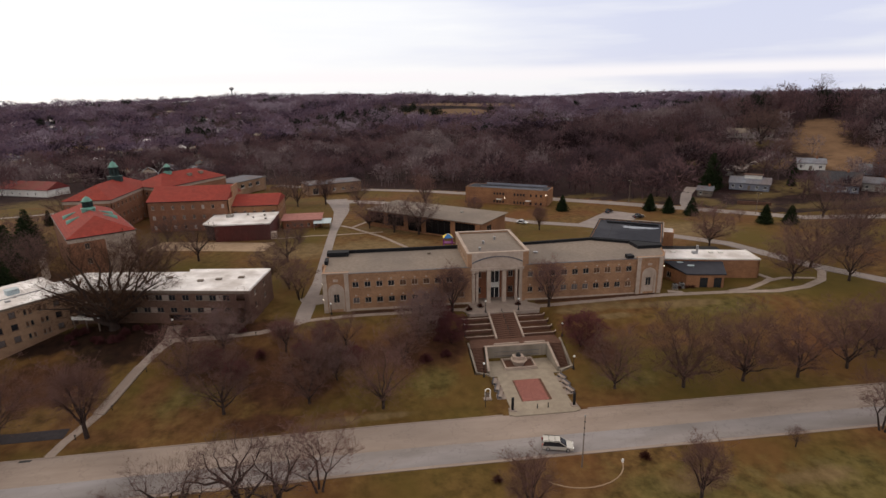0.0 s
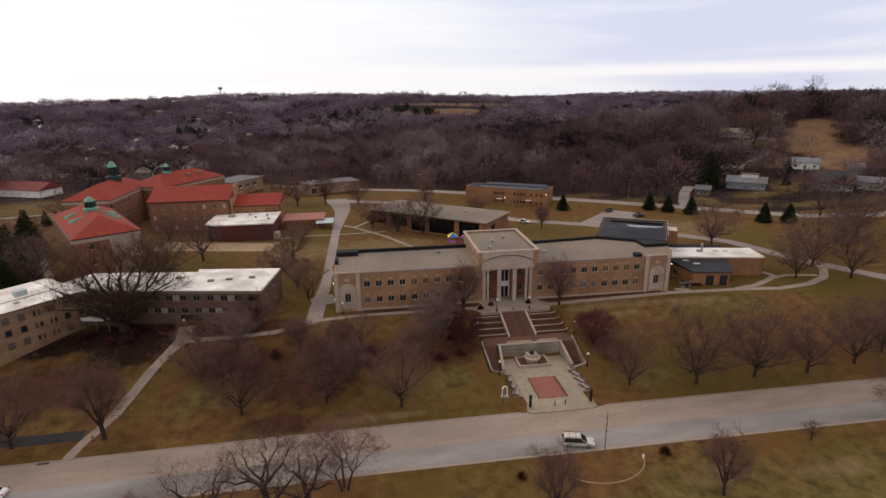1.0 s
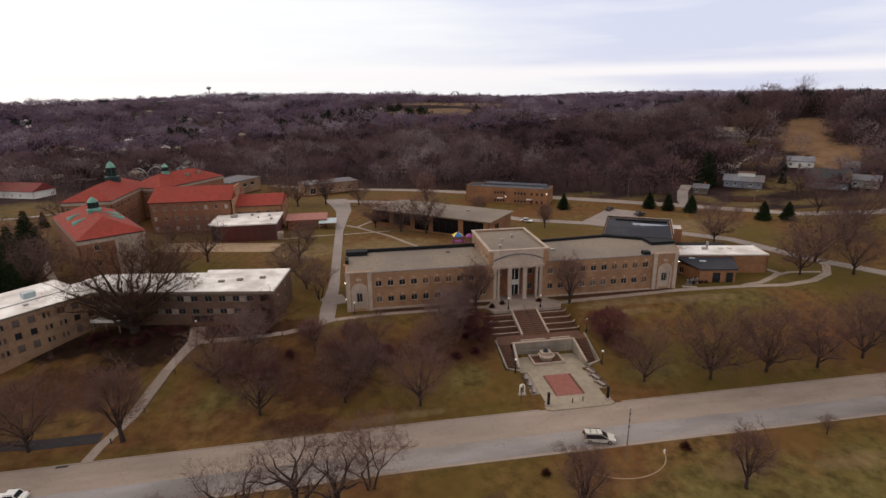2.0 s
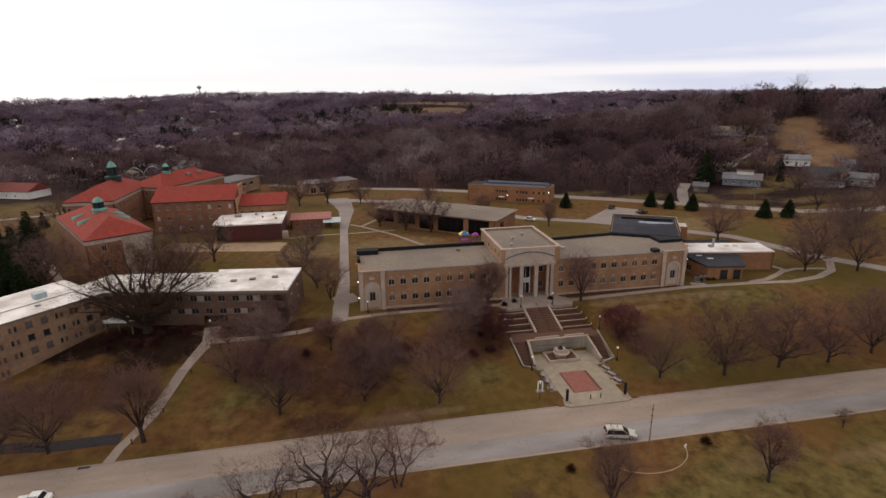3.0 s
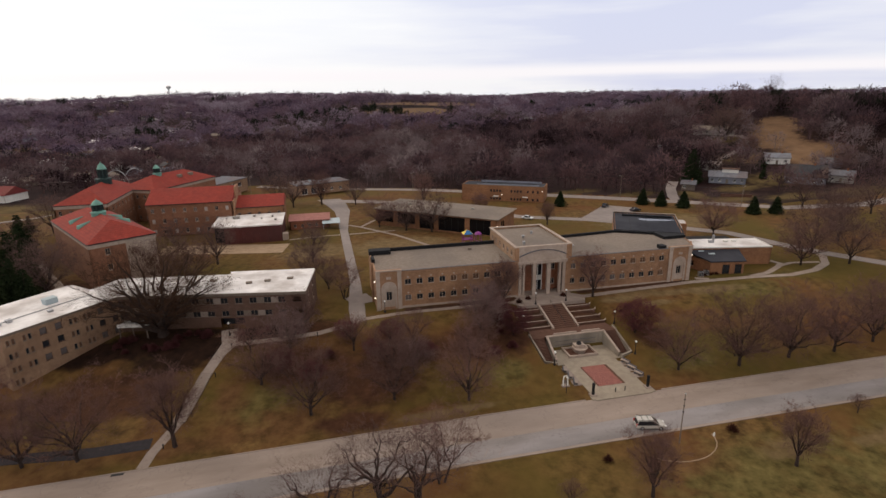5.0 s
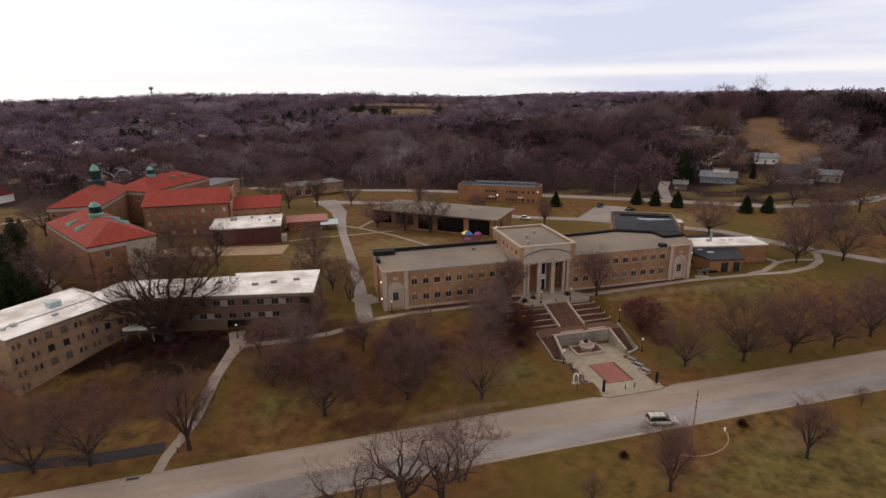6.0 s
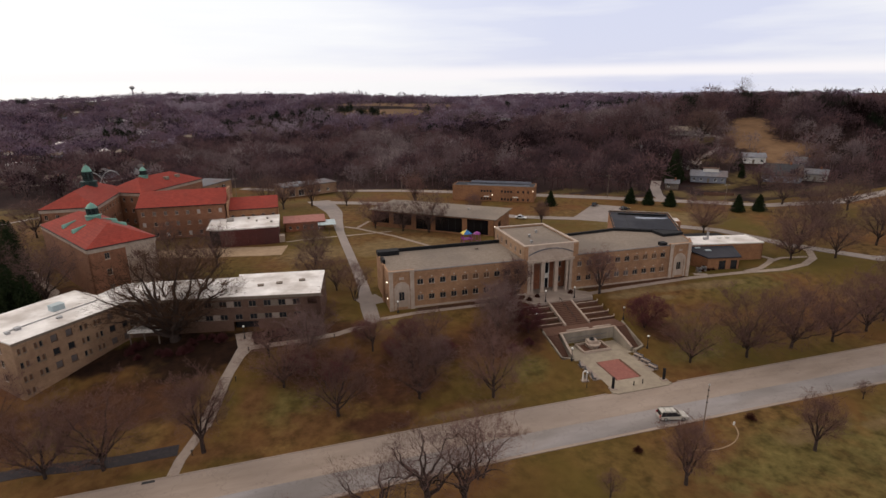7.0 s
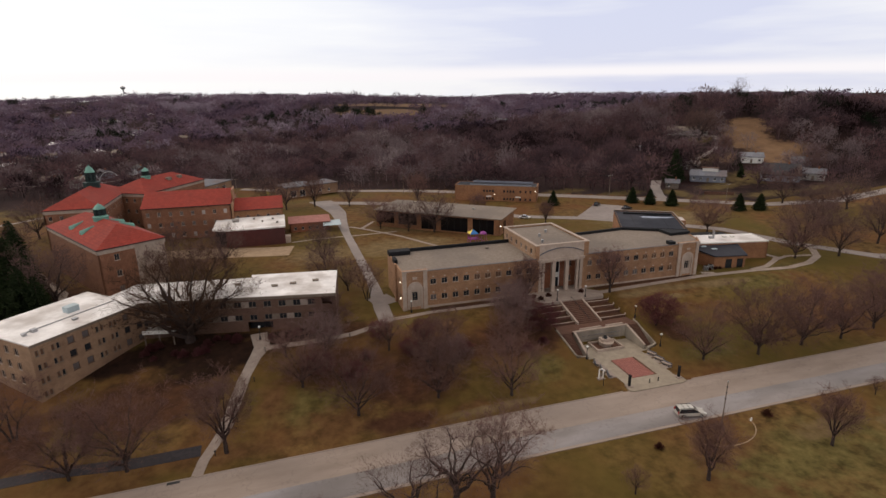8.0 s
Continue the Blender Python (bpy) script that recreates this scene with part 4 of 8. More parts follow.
        box(bm, px - 0.08, y0 - 0.42, P - 0.65, px + pw + 0.08, y0 + 0.5, P - 0.26)
        part("pier", bm, PALE, b)
    # the recess behind: brick wall, tall glazed door, side windows, floor, ceiling
    wins = [(2.2, 1.6, 1.2, 1.6), (2.2, 5.6, 1.2, 1.6), (10.1, 1.6, 1.2, 1.6), (10.1, 5.6, 1.2, 1.6)]
    pierced("recess_wall", b, (20.9, 3.0), (33.2, 3.0), 0.2, P, wins, REDBRICK, extra=[(4.95, 7.35, 0.35, 7.6)])
    bm = bmesh.new()
    box(bm, 20.9, y0 + 0.3, 0, 21.3, 3.0, P)
    box(bm, 32.8, y0 + 0.3, 0, 33.2, 3.0, P)
    part("recess_side", bm, REDBRICK, b)
    slab("recess_ceiling", b, [(20.9, y0 + 0.36), (33.2, y0 + 0.36), (33.2, 3.3), (20.9, 3.3)], P + 0.02, P + 0.3, PALE)
    slab("portico_floor", b, [(20.0, -1.4), (34.5, -1.4), (34.5, 3.4), (20.0, 3.4)], -0.6, 0.3, CONCRETE)
    bm = bmesh.new()
    for i in range(3):
        box(bm, 23.2 - 0.5 * i, -1.78 - 0.36 * i, -0.6, 31.2 + 0.5 * i, -1.4 - 0.36 * i + 0.0, 0.2 - 0.13 * i)
    part("entrance_step", bm, CONCRETE, b)
    dx = 27.05
    bm = bmesh.new()
    box(bm, dx - 1.2, 3.0, 0.3, dx - 1.0, 3.25, 7.6)
    box(bm, dx + 1.0, 3.0, 0.3, dx + 1.2, 3.25, 7.6)
    box(bm, dx - 1.0, 3.0, 7.3, dx + 1.0, 3.25, 7.6)
    box(bm, dx - 1.0, 3.0, 3.0, dx + 1.0, 3.25, 4.3)
    box(bm, dx - 0.06, 3.0, 0.3, dx + 0.06, 3.25, 3.0)
    box(bm, dx - 0.06, 3.0, 4.3, dx + 0.06, 3.25, 7.3)
    door = part("door_frame", bm, WHITE, b, "white double door frame with tall light above")
    for a0, a1 in ((-1.0, -0.06), (0.06, 1.0)):
        for z0, z1 in ((0.3, 3.0), (4.3, 7.3)):
            bm = bmesh.new()
            box(bm, dx + a0, 3.1, z0, dx + a1, 3.16, z1)
            part("pane", bm, GLASS, door)
    return b


main_building()


def auditorium():
    """The dark-roofed block turned against the main building's back."""
    ang = math.atan2(129.9 - 138.9, 73.8 - 57.4)
    b = thing("auditorium_block", Matrix.Translation((57.6, 139.3, 4.7)) @ Matrix.Rotation(ang, 4, "Z"), "brick block with a dark wet flat roof behind the school", "building")
    W, D, H = 18.7, 23.4, 9.7
    pierced("wall_front", b, (0, 0), (W, 0), 0, H, [], ORANGEBRICK)
    pierced("wall_east", b, (W, 0), (W, D), 0, H, [(6, 5, 1.2, 1.4), (12, 5, 1.2, 1.4), (18, 5, 1.2, 1.4)], ORANGEBRICK)
    pierced("wall_back", b, (W, D), (0, D), 0, H, [], ORANGEBRICK)
    pierced("wall_west", b, (0, D), (0, 0), 0, H, [(8, 5, 1.2, 1.4), (15, 5, 1.2, 1.4)], ORANGEBRICK)
    slab("roof", b, [(0.3, 0.3), (W - 0.3, 0.3), (W - 0.3, D - 0.3), (0.3, D - 0.3)], H - 0.4, H - 0.02, DARKROOF, "dark membrane roof with standing water")
    parapet("roof_edge", b, [(-0.1, -0.1), (W + 0.1, -0.1), (W + 0.1, D + 0.1), (-0.1, D + 0.1)], H - 0.01, H + 0.18, 0.3, BLACK)
    bm = bmesh.new()
    box(bm, 0, D + 0.12, H - 0.1, W + 0.3, D + 0.3, H + 0.4)
    box(bm, W + 0.12, 6, H - 0.1, W + 0.3, D + 0.12, H + 0.3)
    part("edge_trim", bm, PALE, b)
    bm = bmesh.new()
    box(bm, 2.6, D - 4.4, H, W - 1.2, D - 3.9, H + 0.5)
    part("roof_kerb", bm, BLACK, b)
    pool = [(12.2 + 5.0 * math.cos(a) * (1 + 0.16 * math.sin(5 * a + 1)), 16.2 + 2.2 * math.sin(a) * (1 + 0.2 * math.sin(3 * a + 2))) for a in [radians(q) for q in range(0, 360, 12)]]
    slab("standing_water", b, pool, H - 0.03, H + 0.002, WETFILM, "shallow standing water on the roof")
    for sx in (4.7, 9.4, 14.1):
        bm = bmesh.new()
        box(bm, sx - 0.06, 0.4, H - 0.03, sx + 0.06, D - 4.5, H + 0.012)
        part("roof_seam", bm, BLACK, b)
    bm = bmesh.new()
    box(bm, W + 0.02, D - 6.0, 0, W + 3.2, D - 1.0, H - 1.2)
    part("stair_tower", bm, ORANGEBRICK, b)
    bm = bmesh.new()
    box(bm, W + 0.3, D - 5.7, H - 1.2, W + 2.9, D - 1.3, H - 1.1)
    part("tower_roof", bm, WHITEROOF, b)


auditorium()


def annex():
    """The low white-roofed wing east of the school, with a dark lean-to in front."""
    ang = math.atan2(124.4 - 128.9, 98.5 - 76.6)
    b = thing("school_annex", Matrix.Translation((75.0, 129.2, 4.7)) @ Matrix.Rotation(ang, 4, "Z"), "single-storey orange brick annex with a white flat roof", "building")
    L, D, H = 24.0, 9.0, 5.7
    pierced("wall_front", b, (0, 0), (L, 0), 0, H, [], ORANGEBRICK)
    pierced("wall_east", b, (L, 0), (L, D), 0, H, [(3.5, 1.0, 1.2, 1.6)], ORANGEBRICK)
    pierced("wall_back", b, (L, D), (0, D), 0, H, [], ORANGEBRICK)
    slab("roof", b, [(-3, 0.2), (L - 0.2, 0.2), (L - 0.2, D - 0.2), (-1, D - 0.2)], H - 0.3, H + 0.05, WHITEROOF)
    bm = bmesh.new()
    box(bm, -3, -0.12, H - 0.15, L + 0.1, 0.2, H + 0.18)
    box(bm, L - 0.2, 0.2, H - 0.15, L + 0.1, D, H + 0.18)
    part("fascia", bm, WHITE, b)
    bm = bmesh.new()
    box(bm, 2, D, 0, 18, D + 5, H - 0.8)
    part("rear_wing", bm, ORANGEBRICK, b)
    bm = bmesh.new()
    box(bm, 1.8, D + 0.02, H - 0.8, 18.2, D + 5.2, H - 0.55)
    part("rear_roof", bm, BLACK, b)
    roof_box(b, 9.5, 4.8, H, 0.5, 0.5, 2.3, STEEL, "flue")
    roof_box(b, 8.7, 4.8, H, 0.9, 0.9, 0.7, STEEL)
    for ux in (3.5, 13.5, 16.0):
        roof_box(b, ux, 5.5, H, 1.2, 0.9, 0.5, WHITE)
    # lean-to
    pts = [(-0.5, -0.02), (14.2, -0.02), (12.3, -7.4), (3.0, -7.6)]
    h2 = 3.9
    pierced("lean_to_wall", b, pts[0], pts[3], 0, h2, [(2.2, 1.2, 1.6, 1.6)], ORANGEBRICK)
    pierced("lean_to_wall", b, pts[3], pts[2], 0, h2, [(4.4, 0.5, 2.0, 2.6), (7.8, 0.5, 1.9, 2.6)], ORANGEBRICK, frame_mat=BLACK)
    pierced("lean_to_wall", b, pts[2], pts[1], 0, h2, [], ORANGEBRICK)
    slab("lean_to_roof", b, [(-0.9, -0.05), (14.5, -0.05), (12.6, -7.8), (2.8, -8.0)], [h2 + 0.9, h2 + 0.9, h2, h2], [h2 + 1.25, h2 + 1.25, h2 + 0.3, h2 + 0.3], DARKROOF, "dark shallow-pitched lean-to roof")
    bm = bmesh.new()
    box(bm, 4.6, -3.5, h2 + 0.9, 6.2, -2.6, h2 + 1.05)
    box(bm, 2.6, -1.4, h2 + 1.1, 4.0, -0.8, h2 + 1.3)
    part("skylight", bm, SKYMETAL, b)


annex()


def air_conditioner(x, y, turn):
    b = thing("air_conditioner", Matrix.Translation((x, y, ground_z(x, y))) @ Matrix.Rotation(turn, 4, "Z"), "grey outdoor air conditioner with a round fan by the annex", "air conditioner", "outdoor units")
    bm = bmesh.new()
    box(bm, -0.75, -0.55, -0.2, 0.75, 0.55, 0.12)
    part("pad", bm, CONCRETE, b)
    bm = bmesh.new()
    box(bm, -0.6, -0.45, 0.12, 0.6, 0.45, 1.35)
    bmesh.ops.bevel(bm, geom=bm.edges[:], offset=0.04, segments=1, affect="EDGES")
    part("casing", bm, STEEL, b)
    bm = bmesh.new()
    ring(bm, [(0.42, 1.35), (0.42, 1.42), (0.34, 1.42), (0.32, 1.37)], 16)
    part("fan_ring", bm, BLACK, b)
    for k in range(5):
        bm = bmesh.new()
        box(bm, -0.5, -0.475, 0.3 + 0.19 * k, 0.5, -0.452, 0.4 + 0.19 * k)
        part("grille_slat", bm, BLACK, b)


air_conditioner(73.2, 120.6, -0.2)
air_conditioner(75.2, 121.0, -0.2)


# ---- the residence hall with two wings ----
def residence_hall():
    b = thing("residence_hall", Matrix.Translation((0, 0, 0)), "buff brick residence hall, two angled wings under white flat roofs", "building")
    top = 12.8
    lw = [(-82.7, 105.6), (-68.7, 121.8), (-81.5, 132.8), (-95.5, 116.6)]
    d = 2.72
    wins, wide_wins = [], []
    for i in range(8):
        s = 1.4 + d * i
        if s > 20.6:
            break
        for z, ok in ((10.3, True), (7.6, True), (4.9, True), (2.3, i < 3)):
            if ok and z > hill_z(-82.7 + 0.65 * s, 105.6 + 0.757 * s) + 0.3:
                if i % 4 in (2, 3):
                    wide_wins.append((s, z, 1.25, 1.4))
                else:
                    wins += [(s - 0.45, z, 0.62, 1.2), (s + 0.45, z, 0.62, 1.2)]
    holes = [(s - w / 2, s + w / 2, z, z + h) for s, z, w, h in wide_wins]
    pierced("wall_front", b, lw[0], lw[1], -0.4, top - 0.25, wins, BUFFBRICK, frame_mat=TIMBER, bars=0, extra=holes, glazing=(CURTAIN, CURTAIN, CURTAIN, GLASS))
    for i, (s, z, w, h) in enumerate(wide_wins):
        window(b, on_wall(lw[0], lw[1], s, z) @ Matrix.Translation((0, 0.1, 0)), w, h, DULLBRICK, (BLIND, GLASS, BLIND)[i % 3], bars=0)
    pierced("wall_end", b, lw[3], lw[0], -0.4, top - 0.25, [(3.5 + 3 * i, z, 1.3, 1.5) for i in range(4) for z in (10.0, 7.2, 4.4)], BUFFBRICK)
    pierced("wall_back", b, lw[2], lw[3], -0.4, top - 0.25, [], BUFFBRICK)
    wall("wall_inner", b, (-72.5, 125.1), lw[2], 2, top - 0.25, [], BUFFBRICK)
    rw = [(-68.9, 121.9), (-29.5, 115.2), (-27.5, 130.7), (-47.3, 133.3), (-46.9, 131.2), (-72.0, 134.5), (-76.0, 128.0)]
    # the long glazed front: brick bands between window bands with pale panels
    p0, p1 = rw[0], rw[1]
    n = 13
    length = math.hypot(p1[0] - p0[0], p1[1] - p0[1])
    bay = length / n
    bands = [(7.4, 8.7), (10.3, 11.7)]
    holes = [(0.15, length - 0.9, a, c) for a, c in bands] + [(length * 0.53, length * 0.66, 4.9, 7.0)]
    wall("wall_front", b, p0, p1, 2.5, top - 0.5, holes, DULLBRICK)
    for i in range(n):
        for a, c in bands:
            w = bay * 0.52
            s = 0.15 + bay * i + w / 2
            if s + bay / 2 > length - 0.8:
                continue
            window(b, on_wall(p0, p1, s, a) @ Matrix.Translation((0, 0.1, 0)), w, c - a, TIMBER, bars=1)
            bm = bmesh.new()
            box(bm, -bay * 0.24, 0.06, 0.0, bay * 0.24, 0.2, c - a)
            q = part("spandrel_panel", bm, (CONCRETE, DULLBRICK, DULLBRICK, TIMBER)[(i * 5 + int(a)) % 4], b)
            q.matrix_local = on_wall(p0, p1, s + bay / 2, a)
    bm = bmesh.new()
    s0 = length * 0.53
    box(bm, s0, 1.6, 4.2, length * 0.66, 1.7, 7.0)
    q = part("entrance_glass", bm, GLASS, b)
    q.matrix_local = on_wall(p0, p1, 0, 0)
    pierced("wall_end", b, rw[1], rw[2], 3, top - 0.5, [(4, 7.4, 1.4, 1.3), (10, 7.4, 1.4, 1.3), (4, 10.3, 1.4, 1.3), (10, 10.3, 1.4, 1.3)], DULLBRICK)
    for i in (2, 3, 4):
        wall("wall_back", b, rw[i], rw[i + 1], 3, top - 0.5, [], BUFFBRICK)
    bm = bmesh.new()
    prism(bm, lw, top - 0.3, top)
    part("roof_west", bm, WHITEROOF, b, "white membrane roof with grey patches")
    bm = bmesh.new()
    prism(bm, rw, top - 0.5, top - 0.06)
    part("roof_east", bm, WHITEROOF, b, "white membrane roof with grey patches")
    # dark fascia under the roof edge
    bm = bmesh.new()
    box(bm, -0.3, -0.32, top - 0.62, length + 0.3, -0.02, top - 0.03)
    q = part("fascia", bm, TIMBER, b)
    q.matrix_local = on_wall(p0, p1, 0, 0)
    bm = bmesh.new()
    box(bm, -0.1, -0.18, top - 0.45, 21.5, -0.02, top - 0.02)
    q = part("fascia", bm, TIMBER, b)
    q.matrix_local = on_wall(lw[0], lw[1], 0, 0)
    # roof things
    m = on_wall(lw[0], lw[1], 0, top)
    for sx, sy, w, dd, h in ((4.0, 5.5, 0.9, 0.9, 0.5), (2.2, 5.2, 0.7, 0.7, 0.4), (13, 9.0, 2.3, 1.7, 1.1), (10.5, 4.0, 0.9, 0.7, 0.3)):
        q = roof_box(b, 0, 0, 0, w, dd, h, SKYMETAL if w > 2 else STEEL)
        q.matrix_local = m @ Matrix.Translation((sx, sy, 0))
    bm = bmesh.new()
    beam(bm, (3, 6.2, 0.12), (20, 6.2, 0.12), 0.16)
    q = part("roof_pipe", bm, STEEL, b)
    q.matrix_local = m
    for ux, uy in ((-38, 124), (-42, 123.6), (-33, 124.5), (-50, 127)):
        roof_box(b, ux, uy, top - 0.06, 1.3, 0.9, 0.25, GREYROOF)
    # balcony between the wings
    for z0, z1, y0 in ((7.0, 7.75, -3.4), (9.9, 10.25, -2.6)):
        bm = bmesh.new()
        box(bm, 1.0, y0, z0, 7.2, -0.02, z0 + 0.2)
        box(bm, 1.0, y0, z0 + 0.2, 7.2, y0 + 0.14, z1)
        box(bm, 7.06, y0 + 0.14, z0 + 0.2, 7.2, -0.02, z1)
        q = part("balcony", bm, WHITE if z0 < 8 else CONCRETE, b, "white balcony between the wings")
        q.matrix_local = on_wall(p0, p1, 0, 0)
    bm = bmesh.new()
    for px in (1.3, 4.1, 6.9):
        beam(bm, (px, -3.2, 4.4), (px, -3.2, 7.0), 0.22)
    q = part("balcony_post", bm, TIMBER, b)
    q.matrix_local = on_wall(p0, p1, 0, 0)


residence_hall()


# ---- the red-roofed buildings ----
def cupola(parent, x, y, z, r, h, tall=False):
    """A copper-domed lantern with dark louvres; the tall one stands on a broad skirt."""
    bm = bmesh.new()
    wide = 1.75 if tall else 1.4
    ring(bm, [(r * wide, -1.8), (r * wide, 0.13 * h), (r * (wide + 0.15), 0.14 * h), (r * (wide + 0.15), 0.19 * h), (r * 1.12, 0.22 * h), (r * 1.12, 0.27 * h)], 8, turn=math.pi / 8)
    base = part("cupola", bm, DARKCOPPER if tall else COPPER, parent, "green copper cupola with dark louvres")
    base.matrix_local = Matrix.Translation((x, y, z))
    bm = bmesh.new()
    ring(bm, [(r * 0.94, 0.2 * h), (r * 0.94, 0.68 * h)], 8, turn=math.pi / 8)
    part("louvre_drum", bm, BLACK, base)
    for i in range(8):
        a = math.pi / 8 + i * math.pi / 4
        bm = bmesh.new()
        beam(bm, (r * math.cos(a), r * math.sin(a), 0.24 * h), (r * math.cos(a), r * math.sin(a), 0.66 * h), 0.2 * r)
        part("drum_post", bm, DARKCOPPER, base)
    for k in range(4):
        bm = bmesh.new()
        ring(bm, [(r * 0.95, (0.33 + 0.09 * k) * h), (r * 0.99, (0.315 + 0.09 * k) * h), (r * 0.95, (0.30 + 0.09 * k) * h)], 8, turn=math.pi / 8)
        part("louvre", bm, DARKCOPPER, base)
    bm = bmesh.new()
    ring(bm, [(r * 0.9, 0.65 * h), (r * 1.12, 0.67 * h), (r * 1.12, 0.70 * h), (r * 0.95, 0.73 * h), (r * 0.86, 0.80 * h), (r * 0.66, 0.89 * h), (r * 0.32, 0.96 * h), (0.1, h), (0.06, h * 1.06)], 16)
    part("dome", bm, COPPER, base, smooth_shade=True)


def dormer(parent, m):
    """A low barrel dormer of green copper."""
    bm = bmesh.new()
    n = 8
    rows = []
    for yy, r in ((0, 0.95), (3.5, 0.3)):
        rows.append([bm.verts.new((r * math.cos(math.pi * i / n), yy, 1.3 * r * math.sin(math.pi * i / n) + 0.48 * yy - 0.1)) for i in range(n + 1)])
    for i in range(n):
        bm.faces.new((rows[0][i], rows[0][i + 1], rows[1][i + 1], rows[1][i]))
    bm.faces.new(rows[0])
    bm.faces.new(rows[1][::-1])
    ob = part("dormer", bm, COPPER, parent, "green copper dormer")
    ob.matrix_local = m


def red_house(name, m, L, W, z_eave, rise, floors, label, cup=None, gable=False, base=4.6, step=3.2, brick=HALLBRICK, band=True, lone_end=False, glazing=(GLASS, BLIND)):
    """A brick block with a red roof; its ridge runs along local x."""
    b = thing(name, m, label, "building")
    h = z_eave - base
    fl = h / floors
    corners = [(0, 0), (L, 0), (L, W), (0, W)]
    for i, nm in enumerate(("wall_front", "wall_end", "wall_back", "wall_end")):
        p0, p1 = corners[i], corners[(i + 1) % 4]
        ln = math.hypot(p1[0] - p0[0], p1[1] - p0[1])
        n = max(1, int(ln / step))
        wins = [((k + 0.5) * ln / n, 0.9 + fl * f, 1.1, 1.5) for k in range(n) for f in range(floors)]
        if lone_end and i == 3:
            wins = [(4.2, 0.9 + fl * f, 1.2, 1.7) for f in range(floors)]
        pierced(nm, b, p0, p1, 0, h, wins if nm != "wall_back" else [], brick, glazing=glazing)
    if band:
        bm = bmesh.new()
        for p0, p1 in zip(corners, corners[1:] + corners[:1]):
            mm = on_wall(p0, p1, 0, 0)
            ln = math.hypot(p1[0] - p0[0], p1[1] - p0[1])
            box(bm, -0.12, -0.12, h - 1.1, ln + 0.0, -0.005, h - 0.03, mm)
        part("frieze", bm, PALE, b, "pale stone frieze under the eaves")
    bm = bmesh.new()
    hip_roof(bm, L, W, h, rise, 0.25, gable)
    part("roof", bm, REDROOF, b, "red tile roof")
    for p0, p1 in ((corners[0], corners[1]), (corners[2], corners[3])) + (() if gable else ((corners[1], corners[2]), (corners[3], corners[0]))):
        ln = math.hypot(p1[0] - p0[0], p1[1] - p0[1])
        bm = bmesh.new()
        box(bm, -0.3, -0.40, h - 0.04, ln + 0.3, -0.26, h + 0.16)
        q = part("gutter", bm, IRON, b, "dark metal gutter")
        q.matrix_local = on_wall(p0, p1, 0, 0)
    if cup:
        cupola(b, cup[0], W / 2, h + rise - 0.4, cup[1], cup[2], cup[2] > 6)
    return b, h


def along(p, q, z=4.6):
    """A pose at p with x towards q."""
    return Matrix.Translation((p[0], p[1], z)) @ Matrix.Rotation(math.atan2(q[1] - p[1], q[0] - p[0]), 4, "Z")


# the front hall: ridge runs away from the street
C, Lc = (-83.7, 150.6), (-105.6, 184.2)
hall, hh = red_house("red_roofed_hall", along((-70.0, 158.9), (-91.9, 192.5)), 40.0, 16.2, 17.3, 4.2, 3, "three-storey tan brick hall with a red hipped roof and green dormers", (19.5, 1.35, 4.3), lone_end=True)
for s in (16.5, 25.0):
    dormer(hall, Matrix.Translation((s, 16.2 - 1.7, hh + 1.05)) @ Matrix.Rotation(math.pi, 4, "Z"))
for s in (15.0, 22.0):
    dormer(hall, Matrix.Translation((s, 1.7, hh + 1.05)))
bm = bmesh.new()
box(bm, -0.12, 0.2, 0.2, -0.005, 7.6, hh - 1.15)
part("stone_panel", bm, PALE, hall, "pale stone facing on the end wall")
red_house("red_roofed_tower_hall", along((-98.2, 207.5), (-98.2, 247)), 38.0, 16.5, 17.4, 4.6, 3, "brick hall with a red hipped roof and a tall green cupola", (24.5, 1.55, 7.4))
red_house("red_roofed_hall", along((-86.0, 207.8), (-57.2, 207.4)), 28.8, 20.0, 15.9, 4.4, 3, "three-storey tan brick hall with a broad red roof", None, gable=True, band=False, step=3.6, glazing=(BLIND, WHITEGLASS, BLIND, GLASS))
red_house("red_roofed_wing", along((-57.0, 209.6), (-39.4, 209.8)), 17.6, 18.0, 12.9, 3.2, 2, "two-storey brick wing with a red roof", None, gable=True, brick=ORANGEBRICK, band=False)
rb, rh = red_house("red_roofed_rear_hall", along((-72.0, 263), (-89.0, 231.5)) @ Matrix.Translation((0, -17.5, 0)), 36.0, 17.5, 17.3, 4.6, 3, "long rear brick hall with a red hipped roof", (24.0, 1.2, 4.2))
for vx in (10.0, 16.5):
    roof_box(rb, vx, 13.0, rh + 2.3, 1.9, 1.4, 1.1, GREYROOF, "roof_vent")
bm = bmesh.new()
box(bm, -0.55, 0, 0, 0.0, 20, 11.5)
box(bm, -0.55, 6, 11.5, 0.0, 14, 15.6)
gx = thing("gable_wall", Matrix.Translation((-56.4, 207.7, 4.6)), "tan brick gable end wall above the roofs", "wall", kind="structure")
part("brickwork", bm, TANBRICK, gx)


